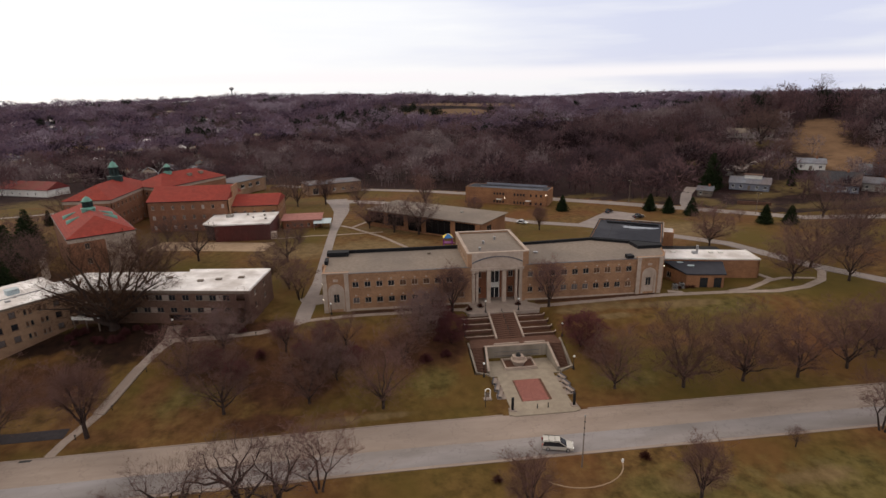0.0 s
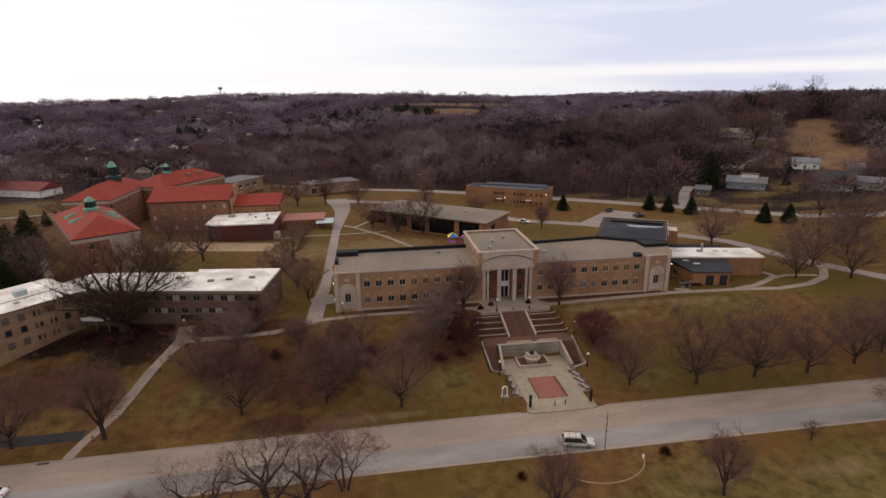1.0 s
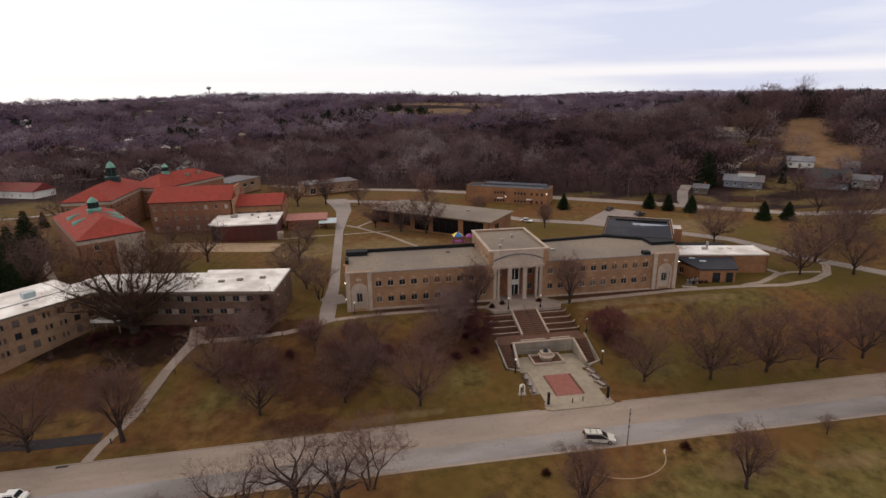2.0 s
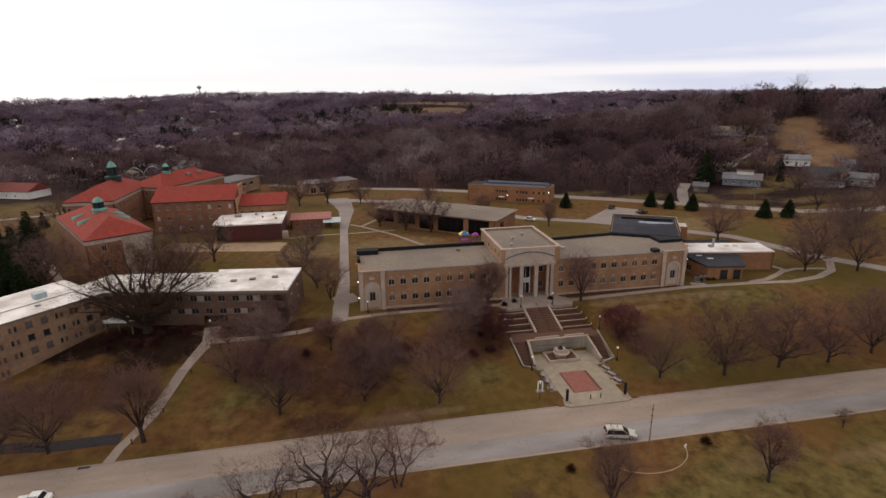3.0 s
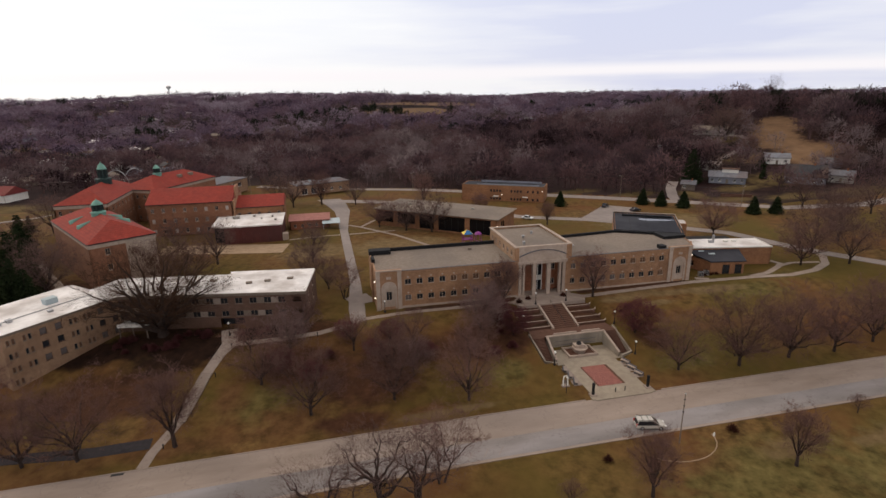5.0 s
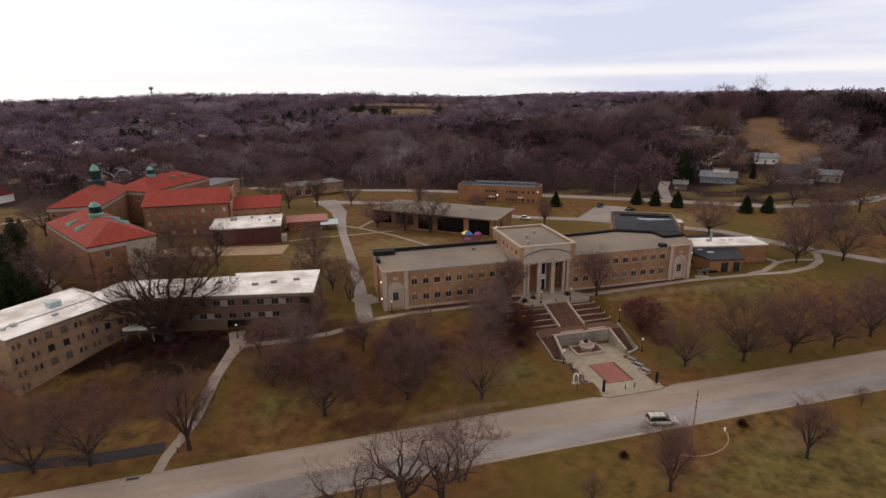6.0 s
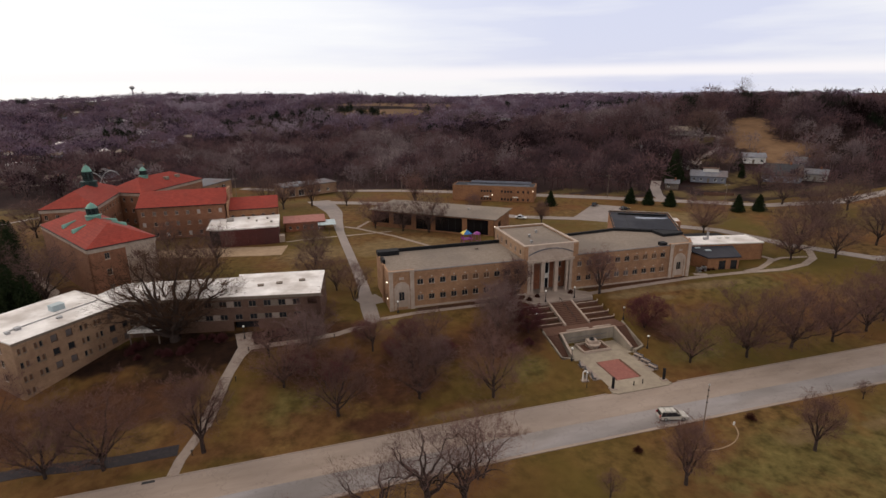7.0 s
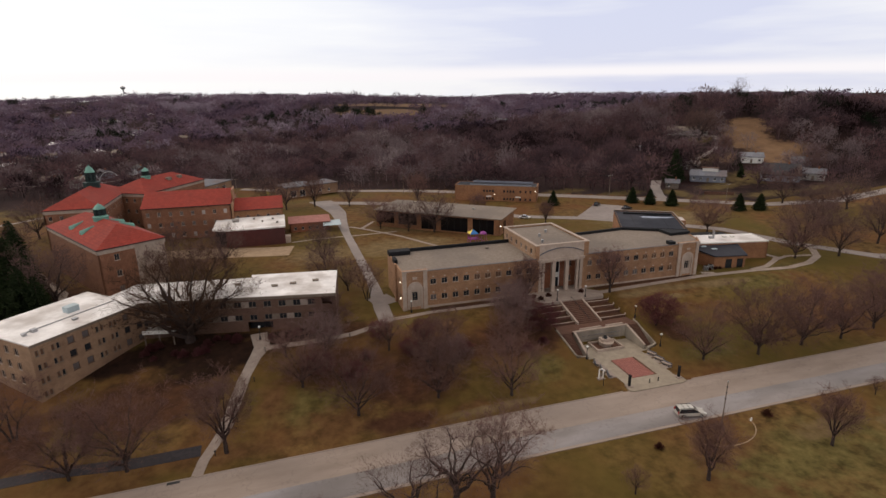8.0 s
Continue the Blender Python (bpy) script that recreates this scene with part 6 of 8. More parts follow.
# the quadrangle
place(T_BROADFAR, 13.3, 188.5, 0.7, 1.25)
place(T_ROUNDFAR, 4.5, 193.0, 2.7, 1.05)
place(T_OAK, -4.5, 200.5, 1.2, 0.92)
place(T_BROADFAR, -10.4, 247, 0.1, 0.95)
place(T_TALL, -25.5, 252.0, 0.9, 1.2)
place(T_TALL, 20.0, 240.0, 0.9, 1.2)
place(T_TALL, 36.5, 206.0, 2.9, 0.85)
place(T_TALL, 57.7, 187.3, 1.5, 0.75)
place(T_OAK, 103.2, 153.6, 0.2, 1.0)
place(T_OAK, 105.8, 121.0, 4.1, 1.0)
place(T_BROADFAR, 119.6, 118.4, 2.2, 1.05)
place(T_ROUNDFAR, 147, 150, 1.2, 1.20)
place(T_BROADFAR, 135, 136, 0.2, 1.00)
place(T_ROUNDFAR, -46, 262, 2.2, 1.30)
place(T_BROADFAR, -38, 250, 0.2, 1.20)
place(T_ROUNDFAR, -118, 190, 0.5, 1.20)
place(T_BROADFAR, -124, 225, 2.5, 1.20)
place(T_HILL, 224.2, 298.7, 0.5, 1.0, True)
place(T_THIN, 320.0, 369.0, 0.5, 1.85, True)
place(T_THIN, 303.0, 378.0, 1.5, 1.45)
place(T_THIN, 287.0, 384.0, 2.5, 1.5)


def fir(name, seed, height, width, label):
    """A conifer with drooping tiers of needled boughs."""
    rnd = random.Random(seed)
    t = thing(name, Matrix.Identity(4), label, "tree", "evergreens")
    trunk = Tubes()
    trunk.add([Vector((0, 0, -0.3)), Vector((0, 0, height * 0.9))], [height * 0.022, 0.03], 6)
    mesh_object("trunk", trunk.v, trunk.f, BARK, t)
    c = Tubes()
    z = height * 0.06
    while z < height * 0.98:
        k = 1 - z / height
        r = width * min(k ** 0.7, 0.55 + 2.2 * (1 - k)) * rnd.uniform(0.82, 1.1)
        n = max(5, int(15 * k + 4))
        for i in range(n):
            a = 2 * math.pi * (i + rnd.random()) / n
            ln = r * rnd.uniform(0.75, 1.08)
            root = Vector((0, 0, z + rnd.uniform(0, 0.25)))
            tip = Vector((math.cos(a) * ln, math.sin(a) * ln, z - 0.18 * ln + rnd.uniform(-0.1, 0.25)))
            for j in range(15):
                q = root.lerp(tip, 0.12 + 0.88 * rnd.random())
                e = q + Vector((rnd.uniform(-1, 1), rnd.uniform(-1, 1), rnd.uniform(-0.55, 0.45))).normalized() * (0.25 + 0.5 * k) + (tip - root).normalized() * 0.25
                c.blade(q, e, 0.11 + 0.06 * k, rnd)
        z += height * 0.035
    mesh_object("crown", c.v, c.f, FIR, t)
    return t


F_A = fir("fir_tree", 5, 7.2, 3.3, "dense dark green rounded fir on the lawn")
F_B = fir("fir_tree", 9, 9.5, 3.6, "tall dark green fir beside the hall")
for i, (x, y, s) in enumerate(((110.6, 207.8, 1.0), (115.5, 201.8, 0.95), (121.6, 195.3, 1.0), (138.1, 175.5, 0.98), (146.0, 172.9, 0.95), (76.5, 217.4, 0.95))):
    place(F_A, x, y, i * 1.3, s, i == 0)
for i, (x, y, s) in enumerate(((-113.5, 181, 1.4), (-118, 190.5, 1.5), (-95.8, 138, 1.35), (-92.6, 136.6, 1.2), (-99.6, 152, 1.3), (-107.5, 154.0, 1.4), (-100.0, 146.5, 1.2), (-110.0, 167.0, 1.5), (-118, 165, 1.5), (-114, 150, 1.5), (-123, 178, 1.5), (-106, 140, 1.3), (-127, 160, 1.5), (-130, 192, 1.4), (-97.5, 133, 1.2), (-104, 132, 1.4), (-112, 143, 1.6), (-121, 150, 1.6), (-117, 158, 1.7), (-110, 160, 1.5), (-124, 168, 1.6), (-105, 147, 1.5), (154, 234.5, 1.75), (150.5, 231, 1.25), (187, 225, 0.65), (201.7, 243, 0.8), (-135, 232, 0.7))):
    place(F_B, x, y, i * 1.1, s, i == 0)


def bush(name, seed, r, h, mat, label):
    rnd = random.Random(seed)
    t = thing(name, Matrix.Identity(4), label, "bush", "bushes")
    c = Tubes()
    for i in range(420):
        a, u = rnd.uniform(0, 6.28), rnd.random()
        d = Vector((math.cos(a) * r * u, math.sin(a) * r * u, h * math.sqrt(max(0.05, 1 - u * u)) * rnd.uniform(0.35, 1)))
        s = d * rnd.uniform(0.2, 0.75)
        c.blade(s, d + Vector((rnd.uniform(-0.2, 0.2), rnd.uniform(-0.2, 0.2), rnd.uniform(-0.1, 0.2))), 0.05, rnd)
    mesh_object("twig_mass", c.v, c.f, mat, t)
    return t


B_RED = bush("bush", 4, 1.25, 1.5, HEDGE, "round dark red leafless bush on the lawn")
place(B_RED, 38.9, 66.5, 0.0, 1.0, True)
place(B_RED, 15.4, 64.6, 1.0, 0.85)
place(B_RED, 19.6, 115.0, 2.0, 0.9)
place(B_RED, 22.5, 116.6, 3.0, 0.8)
place(B_RED, 31.6, 116.6, 4.0, 0.8)
for i in range(6):
    place(B_RED, 74.5 + 0.9 * i, 120.6 + 0.5 * (i % 2), i * 1.1, 0.6)

B_BROWN = bush("shrub", 14, 1.5, 1.9, REDTWIG, "brown leafless shrub in the planting bed")
rnd_b = random.Random(5)
for i in range(28):
    if i < 22:
        x = rnd_b.uniform(-68, -30)
        y = 119.6 - 0.17 * (x + 68) - rnd_b.uniform(0.2, 6.5 if x < -48 else 2.2)
        if -48.5 < x < -43.5:
            x -= 6
    else:
        x, y = rnd_b.uniform(-30, 14), rnd_b.uniform(97, 104)
    place(B_BROWN, x, y, i * 0.9, rnd_b.uniform(0.7, 1.2), i == 0)


# ---- the woods on the hills: far too many trees to count ----
def wood_template(rnd, h, w, blades, broad=0.2, stems=1):
    """A bare tree far off: stems and a lumpy rounded head of twigs."""
    v, f = [], []
    for i in range(stems):
        a = rnd.uniform(0, 6.28)
        lean = Vector((math.cos(a), math.sin(a), 0)) * w * (0.0 if i == 0 else 0.55)
        r = 0.2 if i == 0 else 0.11
        z0 = -1 if i == 0 else h * 0.22
        n = len(v)
        v += [(-r, 0, z0), (r, 0, z0), (lean.x, lean.y, h * 0.8), (0, -r, z0), (0, r, z0)]
        f += [(n, n + 1, n + 2), (n + 3, n + 4, n + 2)]
    half = h * 0.43
    turn = rnd.uniform(0, 9)
    for i in range(blades):
        d = Vector((rnd.gauss(0, 1), rnd.gauss(0, 1), rnd.gauss(0.35, 0.8))).normalized()
        k = rnd.uniform(0.35, 1.0) ** 0.55 * (0.95 + 0.5 * noise.noise(d * 1.6 + Vector((turn, 0, 0))))
        b = Vector((d.x * w * k, d.y * w * k, h * 0.56 + d.z * half * k))
        e = b + (d * 0.6 + Vector((rnd.uniform(-0.7, 0.7), rnd.uniform(-0.7, 0.7), rnd.uniform(-0.1, 1.0)))).normalized() * h * rnd.uniform(0.10, 0.2)
        u = (e - b).cross(d + Vector((rnd.uniform(-0.5, 0.5), rnd.uniform(-0.5, 0.5), rnd.uniform(-0.5, 0.5)))).normalized() * rnd.uniform(0.5, 1.0) * broad
        n = len(v)
        v += [tuple(b - u), tuple(b + u), tuple(e)]
        f.append((n, n + 1, n + 2))
    return np.array(v), np.array(f)


# open ground among the woods: middle and reach of each clearing
CLEARINGS = ((278, 316, 11, 10), (265, 303, 12, 12), (252, 289, 12, 13), (244, 273, 14, 14), (248, 256, 18, 10), (230, 244, 14, 11), (214, 254, 12, 9),
             (228, 296, 12, 12), (224, 312, 22, 9), (204, 272, 15, 9), (167, 219, 17, 16), (160, 204, 14, 13), (192, 200, 16, 10), (190, 222, 14, 13), (200, 206, 15, 12), (208, 240, 13, 9), (181, 291, 10, 11), (140, 228, 10, 22), (176, 252, 9, 8),
             (152, 845, 118, 58), (95, 725, 68, 60), (690, 985, 130, 68), (-235, 700, 50, 18), (-190, 330, 42, 34), (420, 905, 70, 16), (-330, 640, 40, 12), (-420, 560, 36, 14), (-120, 560, 30, 9), (330, 1250, 160, 26), (-300, 1050, 70, 16))
rnd_t = random.Random(18)
TOWN = []
while len(TOWN) < 84:
    i = len(TOWN)
    r = rnd_t.uniform(420, 660) if i < 46 else rnd_t.uniform(560, 980)
    a = rnd_t.uniform(-0.84, -0.30) if i < 46 else rnd_t.uniform(-0.9, -0.2) if i < 74 else rnd_t.uniform(0.3, 0.8)
    x, y = r * math.sin(a), r * math.cos(a)
    if all(math.hypot(x - p, y - q) > 22 for p, q in TOWN):
        TOWN.append((x, y))
YARDS = [(x, y - 9, 10, 17) for x, y in TOWN]


def cleared(x, y):
    """Where no wood stands: fields, yards and drives."""
    return any(((x - cx) / rx) ** 2 + ((y - cy) / ry) ** 2 < 1 for cx, cy, rx, ry in (*CLEARINGS, *YARDS))


def woods(name, seed, count, near, far, h0, h1, wide, blades, broad, mat, label, left=-1.0, right=1.05, thinned=0.0):
    rnd = random.Random(seed)
    kinds = [wood_template(rnd, 10, wide * rnd.uniform(0.85, 1.15), blades, broad, 4 if far < 700 else 1) for _ in range(9)]
    vs, fs, shade, base, made = [], [], [], 0, 0
    while made < count:
        u = rnd.random()
        r = near + (far - near) * u ** 0.75 if far > 700 else math.sqrt(near * near + (far * far - near * near) * u)
        a = rnd.uniform(left, right) + 0.05
        x, y = r * math.sin(a), r * math.cos(a)
        if y < np.interp(x, STREET_X, STREET_Y) + 9 or cleared(x, y):
            continue
        if x < -62 and y < 345 and rnd.random() < 0.75:
            continue
        if thinned and rnd.random() < thinned * (0.5 - 1.6 * noise.noise((x * 0.008, y * 0.005, seed * 1.37))):
            continue
        v, f = kinds[rnd.randrange(len(kinds))]
        s = rnd.uniform(h0, h1) / 10 * (1 + 0.4 * noise.noise((x * 0.012, y * 0.012, 2.0 + seed)))
        if rnd.random() < 0.08:
            s *= 1.35
        t = rnd.uniform(0, 6.28)
        c, d = math.cos(t), math.sin(t)
        q = v * np.array([s * 1.05, s * 1.05, s])
        q = np.stack([q[:, 0] * c - q[:, 1] * d + x, q[:, 0] * d + q[:, 1] * c + y, q[:, 2] + hill_z(x, y)], 1)
        vs.append(q)
        fs.append(f + base)
        tone = 0.47 + 0.42 * noise.noise((x * 0.011, y * 0.008, 5.1)) + 0.4 * noise.noise((x * 0.035, y * 0.03, 8.3)) + rnd.gauss(0, 0.15)
        shade.append(np.full(len(v), min(1.0, max(0.0, tone))))
        base += len(v)
        made += 1
    V, F, S = np.concatenate(vs), np.concatenate(fs), np.concatenate(shade)
    me = bpy.data.meshes.new(name)
    me.vertices.add(len(V))
    me.vertices.foreach_set("co", V.astype(np.float32).ravel())
    me.loops.add(F.size)
    me.loops.foreach_set("vertex_index", F.astype(np.int32).ravel())
    me.polygons.add(len(F))
    me.polygons.foreach_set("loop_start", np.arange(0, F.size, 3, dtype=np.int32))
    me.update(calc_edges=True)
    me.attributes.new("shade", "FLOAT", "POINT").data.foreach_set("value", S.astype(np.float32))
    me.materials.append(mat)
    ob = new(name, me)
    return tagged(ob, label, "woods", kind="stuff")


woods("woodland", 71, 2500, 225, 600, 9, 15, 4.4, 185, 0.20, NEARWOOD, "bare purple-brown winter woods at the foot of the hills")
woods("undergrowth", 81, 1100, 205, 430, 3, 6.5, 3.6, 60, 0.10, NEARWOOD, "tangled bare undergrowth along the edge of the woods", -0.6)
# the two far woods carry haze in their twig colour
woods("woodland", 72, 7500, 560, 1050, 8, 13, 5.4, 44, 0.62, HAZEWOOD, "bare winter woods covering the hills, haze in their mauve-brown colour", -0.95, 0.9, 0.5)
woods("woodland", 76, 7000, 950, 1750, 6.5, 10.5, 6.4, 38, 0.85, HAZEWOOD, "bare winter woods along the far crests, haze in their mauve colour", -0.9, 0.85, 0.3)


def evergreen_clump(cx, cy, rx, ry, count, seed):
    rnd = random.Random(seed)
    v0, f0 = wood_template(rnd, 10, 2.6, 170)
    vs, fs = [], []
    for i in range(count):
        x, y = cx + rnd.gauss(0, rx), cy + rnd.gauss(0, ry)
        s = rnd.uniform(0.9, 1.5)
        vs.append(v0 * s + np.array([x, y, hill_z(x, y)]))
        fs.append(f0 + i * len(v0))
    ob = mesh_object("evergreen_woods", np.concatenate(vs), np.concatenate(fs), DARKFIR)
    return tagged(ob, "clump of dark evergreens among the bare woods", "woods", kind="stuff")


rnd_e = random.Random(73)
for i in range(26):
    r, a = rnd_e.uniform(430, 1250), rnd_e.uniform(-0.85, 0.85)
    evergreen_clump(r * math.sin(a), r * math.cos(a), 9, 5, 5, 100 + i)
evergreen_clump(290, 384, 8, 5, 12, 1)
evergreen_clump(261, 368, 5, 5, 8, 15)
evergreen_clump(287, 333, 5, 4, 7, 16)
evergreen_clump(307, 348, 8, 6, 18, 8)
evergreen_clump(545, 770, 40, 14, 30, 9)
evergreen_clump(350, 318, 10, 8, 16, 10)
evergreen_clump(355, 291, 9, 6, 12, 12)
evergreen_clump(318, 262, 5, 4, 5, 13)
evergreen_clump(322, 292, 8, 6, 10, 14)
evergreen_clump(-239, 803, 8, 4, 8, 11)
evergreen_clump(330, 300, 14, 8, 34, 3)
evergreen_clump(440, 735, 26, 14, 30, 4)
evergreen_clump(-5, 730, 40, 12, 46, 5)
evergreen_clump(62, 690, 16, 8, 18, 6)
evergreen_clump(-215, 715, 12, 5, 12, 7)


# ---- the forecourt, its stairs and fountain ----
def flight(parent, m, width, n, rise, run, mat, name="stair_flight"):
    """A flight that climbs along +y from the origin, width across x from 0."""
    bm = bmesh.new()
    prism(bm, [(0.05, 0), (width - 0.05, 0), (width - 0.05, n * run), (0.05, n * run)], [-0.7, -0.7, n * rise - 0.7, n * rise - 0.7], [-0.05, -0.05, (n - 1) * rise - 0.05, (n - 1) * rise - 0.05])
    ob = part(name, bm, mat, parent)
    ob.matrix_local = m
    step = None
    for i in range(n):
        if step is None:
            bm = bmesh.new()
            box(bm, 0, 0, -0.25, width, run + 0.03, rise)
            box(bm, -0.005, -0.03, rise - 0.05, width + 0.005, 0.0, rise)
            q = step = part("step", bm, mat, ob)
        else:
            q = new("step", step.data)
            q.parent = ob
        q.location = (0, i * run, i * rise)
    return ob


def coping_wall(bm, a, b, za0, za1, zb0, zb1, w):
    """A wall from a to b whose top falls from za1 to zb1."""
    d = Vector((b[0] - a[0], b[1] - a[1])).normalized()
    s = Vector((d.y, -d.x)) * w / 2
    pts = [(a[0] + s.x, a[1] + s.y), (b[0] + s.x, b[1] + s.y), (b[0] - s.x, b[1] - s.y), (a[0] - s.x, a[1] - s.y)]
    prism(bm, pts, [za0, zb0, zb0, za0], [za1, zb1, zb1, za1])


def forecourt():
    b = thing("forecourt", Matrix.Identity(4), "concrete forecourt with retaining walls below the school stairs", "plaza", kind="structure")
    z = PLAZA_Z
    slab("paving", b, [(21.6, 79.9), (33.0, 79.9), (33.0, 97.5), (21.6, 97.5)], z - 0.5, z, COURT)
    slab("paving", b, [(18.0, 93.5), (36.6, 93.5), (36.6, 100.6), (18.0, 100.6)], z - 0.5, z - 0.02, COURT)
    slab("threshold", b, [(21.0, 80.2), (33.8, 80.2), (33.8, 81.4), (21.0, 81.4)], z - 0.5, z + 0.012, COURT)
    # the wall behind the fountain, wing walls falling forwards
    bm = bmesh.new()
    coping_wall(bm, (20.6, 100.6), (33.9, 100.6), z - 0.5, 2.75, z - 0.5, 2.75, 0.45)
    coping_wall(bm, (20.6, 100.6), (20.0, 94.0), z - 0.5, 2.75, z - 0.5, 0.75, 0.45)
    coping_wall(bm, (33.9, 100.6), (34.2, 94.0), z - 0.5, 2.75, z - 0.5, 0.75, 0.45)
    part("retaining_wall", bm, GREYWALL, b)
    bm = bmesh.new()
    coping_wall(bm, (20.3, 100.55), (34.2, 100.55), 2.75, 2.95, 2.75, 2.95, 0.47)
    coping_wall(bm, (20.6, 100.2), (20.0, 93.9), 2.76, 2.92, 0.76, 0.92, 0.46)
    coping_wall(bm, (33.9, 100.2), (34.2, 93.9), 2.76, 2.92, 0.76, 0.92, 0.46)
    part("wall_coping", bm, PALE, b)
    bm = bmesh.new()
    for i in range(2):
        coping_wall(bm, (22.5, 100.34), (32, 100.34), 0.6 + 0.9 * i, 0.68 + 0.9 * i, 0.6 + 0.9 * i, 0.68 + 0.9 * i, 0.1)
    part("wall_band", bm, SHINGLE, b)
    # outer walls beside the side stairs
    bm = bmesh.new()
    coping_wall(bm, (17.3, 102.5), (17.6, 94.0), z - 0.6, 3.0, z - 0.6, 0.8, 0.4)
    coping_wall(bm, (37.2, 102.5), (37.0, 94.0), z - 0.6, 3.0, z - 0.6, 0.8, 0.4)
    coping_wall(bm, (17.6, 94.0), (20.0, 93.2), z - 0.6, 0.8, z - 0.6, 0.55, 0.4)
    coping_wall(bm, (37.0, 94.0), (34.4, 93.2), z - 0.6, 0.8, z - 0.6, 0.55, 0.4)
    part("side_wall", bm, GREYWALL, b)
    for x, w in ((17.75, 2.2), (34.45, 2.4)):
        flight(b, Matrix.Translation((x, 95.2, z)), w, 17, 0.165, 0.33, STAIRBRICK)
    # middle landing
    slab("landing", b, [(17.3, 100.8), (37.2, 100.8), (36.6, 104.6), (18.0, 104.6)], 1.6, 2.62, STAIRBRICK)
    slab("landing_edge", b, [(22.6, 101.4), (28.0, 101.4), (28.0, 101.75), (22.6, 101.75)], 2.6, 2.9, PALE)
    slab("landing_edge", b, [(29.2, 101.4), (33.6, 101.4), (33.6, 101.75), (29.2, 101.75)], 2.6, 2.9, PALE)
    # the broad stair, its cheek walls and middle rail
    for x in (24.05, 27.0):
        flight(b, Matrix.Translation((x, 104.4, 2.6)), 2.55, 13, 0.168, 0.66, STAIRBRICK)
    bm = bmesh.new()
    for x in (23.75, 29.75):
        coping_wall(bm, (x, 113.4), (x, 104.2), 2.2, 5.15, 2.2, 3.0, 0.42)
    part("cheek_wall", bm, PALE, b)
    bm = bmesh.new()
    coping_wall(bm, (26.8, 113.2), (26.8, 104.4), 2.2, 4.85, 2.2, 2.75, 0.42)
    part("stair_spine", bm, STAIRBRICK, b)
    bm = bmesh.new()
    for k in range(5):
        y = 104.8 + 2.1 * k
        zb = 2.75 + 0.239 * (y - 104.4)
        beam(bm, (26.8, y, zb), (26.8, y, zb + 0.95), 0.06)
    beam(bm, (26.8, 104.8, 3.75), (26.8, 113.2, 5.78), 0.06)
    part("handrail", bm, IRON, b)
    slab("upper_landing", b, [(19.4, 112.8), (35.6, 112.8), (37.0, 115.8), (34.6, 117.9), (20.0, 117.9), (17.6, 115.4)], 4.2, 5.06, CONCRETE)
    # stepped planting beds with pale kerbs on both sides
    for i in range(4):
        y = 105.3 + 2.1 * i
        zt = 3.0 + 0.5 * i
        for s in (-1, 1):
            xa = 23.5 if s < 0 else 30.0
            xb = xa + s * (5.9 + 0.25 * (3 - i) * (1 if s > 0 else 0.6))
            bm = bmesh.new()
            coping_wall(bm, (xa, y), (xb, y), zt - 1.2, zt - 0.12, zt - 1.2, zt - 0.12, 0.24)
            coping_wall(bm, (xb, y), (xb + s * 0.9, y + 1.0), zt - 1.2, zt - 0.12, zt - 1.2, zt - 0.12, 0.24)
            part("bed_wall", bm, STAIRBRICK, b)
            bm = bmesh.new()
            coping_wall(bm, (xa, y), (xb, y), zt - 0.12, zt, zt - 0.12, zt, 0.19)
            coping_wall(bm, (xb, y), (xb + s * 0.55, y + 0.35), zt - 0.12, zt - 0.003, zt - 0.12, zt - 0.003, 0.19)
            coping_wall(bm, (xb + s * 0.55, y + 0.35), (xb + s * 0.9, y + 1.0), zt - 0.12, zt - 0.006, zt - 0.12, zt - 0.006, 0.19)
            part("bed_kerb", bm, PALE, b)
            lo, hi = sorted((xa, xb))
            slab("planting_bed", b, [(lo, y + 0.17), (hi, y + 0.17), (hi, y + 1.95), (lo, y + 1.95)], zt - 1.2, zt - 0.16, LITTER)
    # small paved bays for the benches
    for y in (86.4, 88.8, 91.2):
        for x0, x1 in ((33.0, 34.7), (19.9, 21.6)):
            slab("bench_bay", b, [(x0, y - 0.95), (x1, y - 0.95), (x1, y + 0.95), (x0, y + 0.95)], z - 0.5, z - 0.008, CONCRETE)


forecourt()


def brick_panel():
    b = thing("brick_panel", Matrix.Translation((27.0, 87.85, PLAZA_Z)), "rectangle of red clay pavers set in the concrete forecourt", "paving", kind="structure")
    bm = bmesh.new()
    box(bm, -2.85, -3.75, -0.1, 2.85, 3.75, 0.012)
    part("bedding", bm, STAIRBRICK, b)
    w, d, g = 0.375, 0.3125, 0.02
    bm = bmesh.new()
    vs = box(bm, -w / 2 + g / 2, -d / 2 + g / 2, 0, w / 2 - g / 2, d / 2 - g / 2, 0.05)
    me = bpy.data.meshes.new("brick")
    bmesh.ops.recalc_face_normals(bm, faces=bm.faces[:])
    bm.to_mesh(me)
    bm.free()
    me.materials.append(PAVER)
    for j in range(22):
        for i in range(13):
            x = -2.62 + w * (i + 0.25 + 0.5 * (j % 2)) + 0.06
            ob = new("brick", me)
            ob.parent = b
            ob.location = (x - 0.01, -3.58 + 0.341 * j, 0.004)
    return b


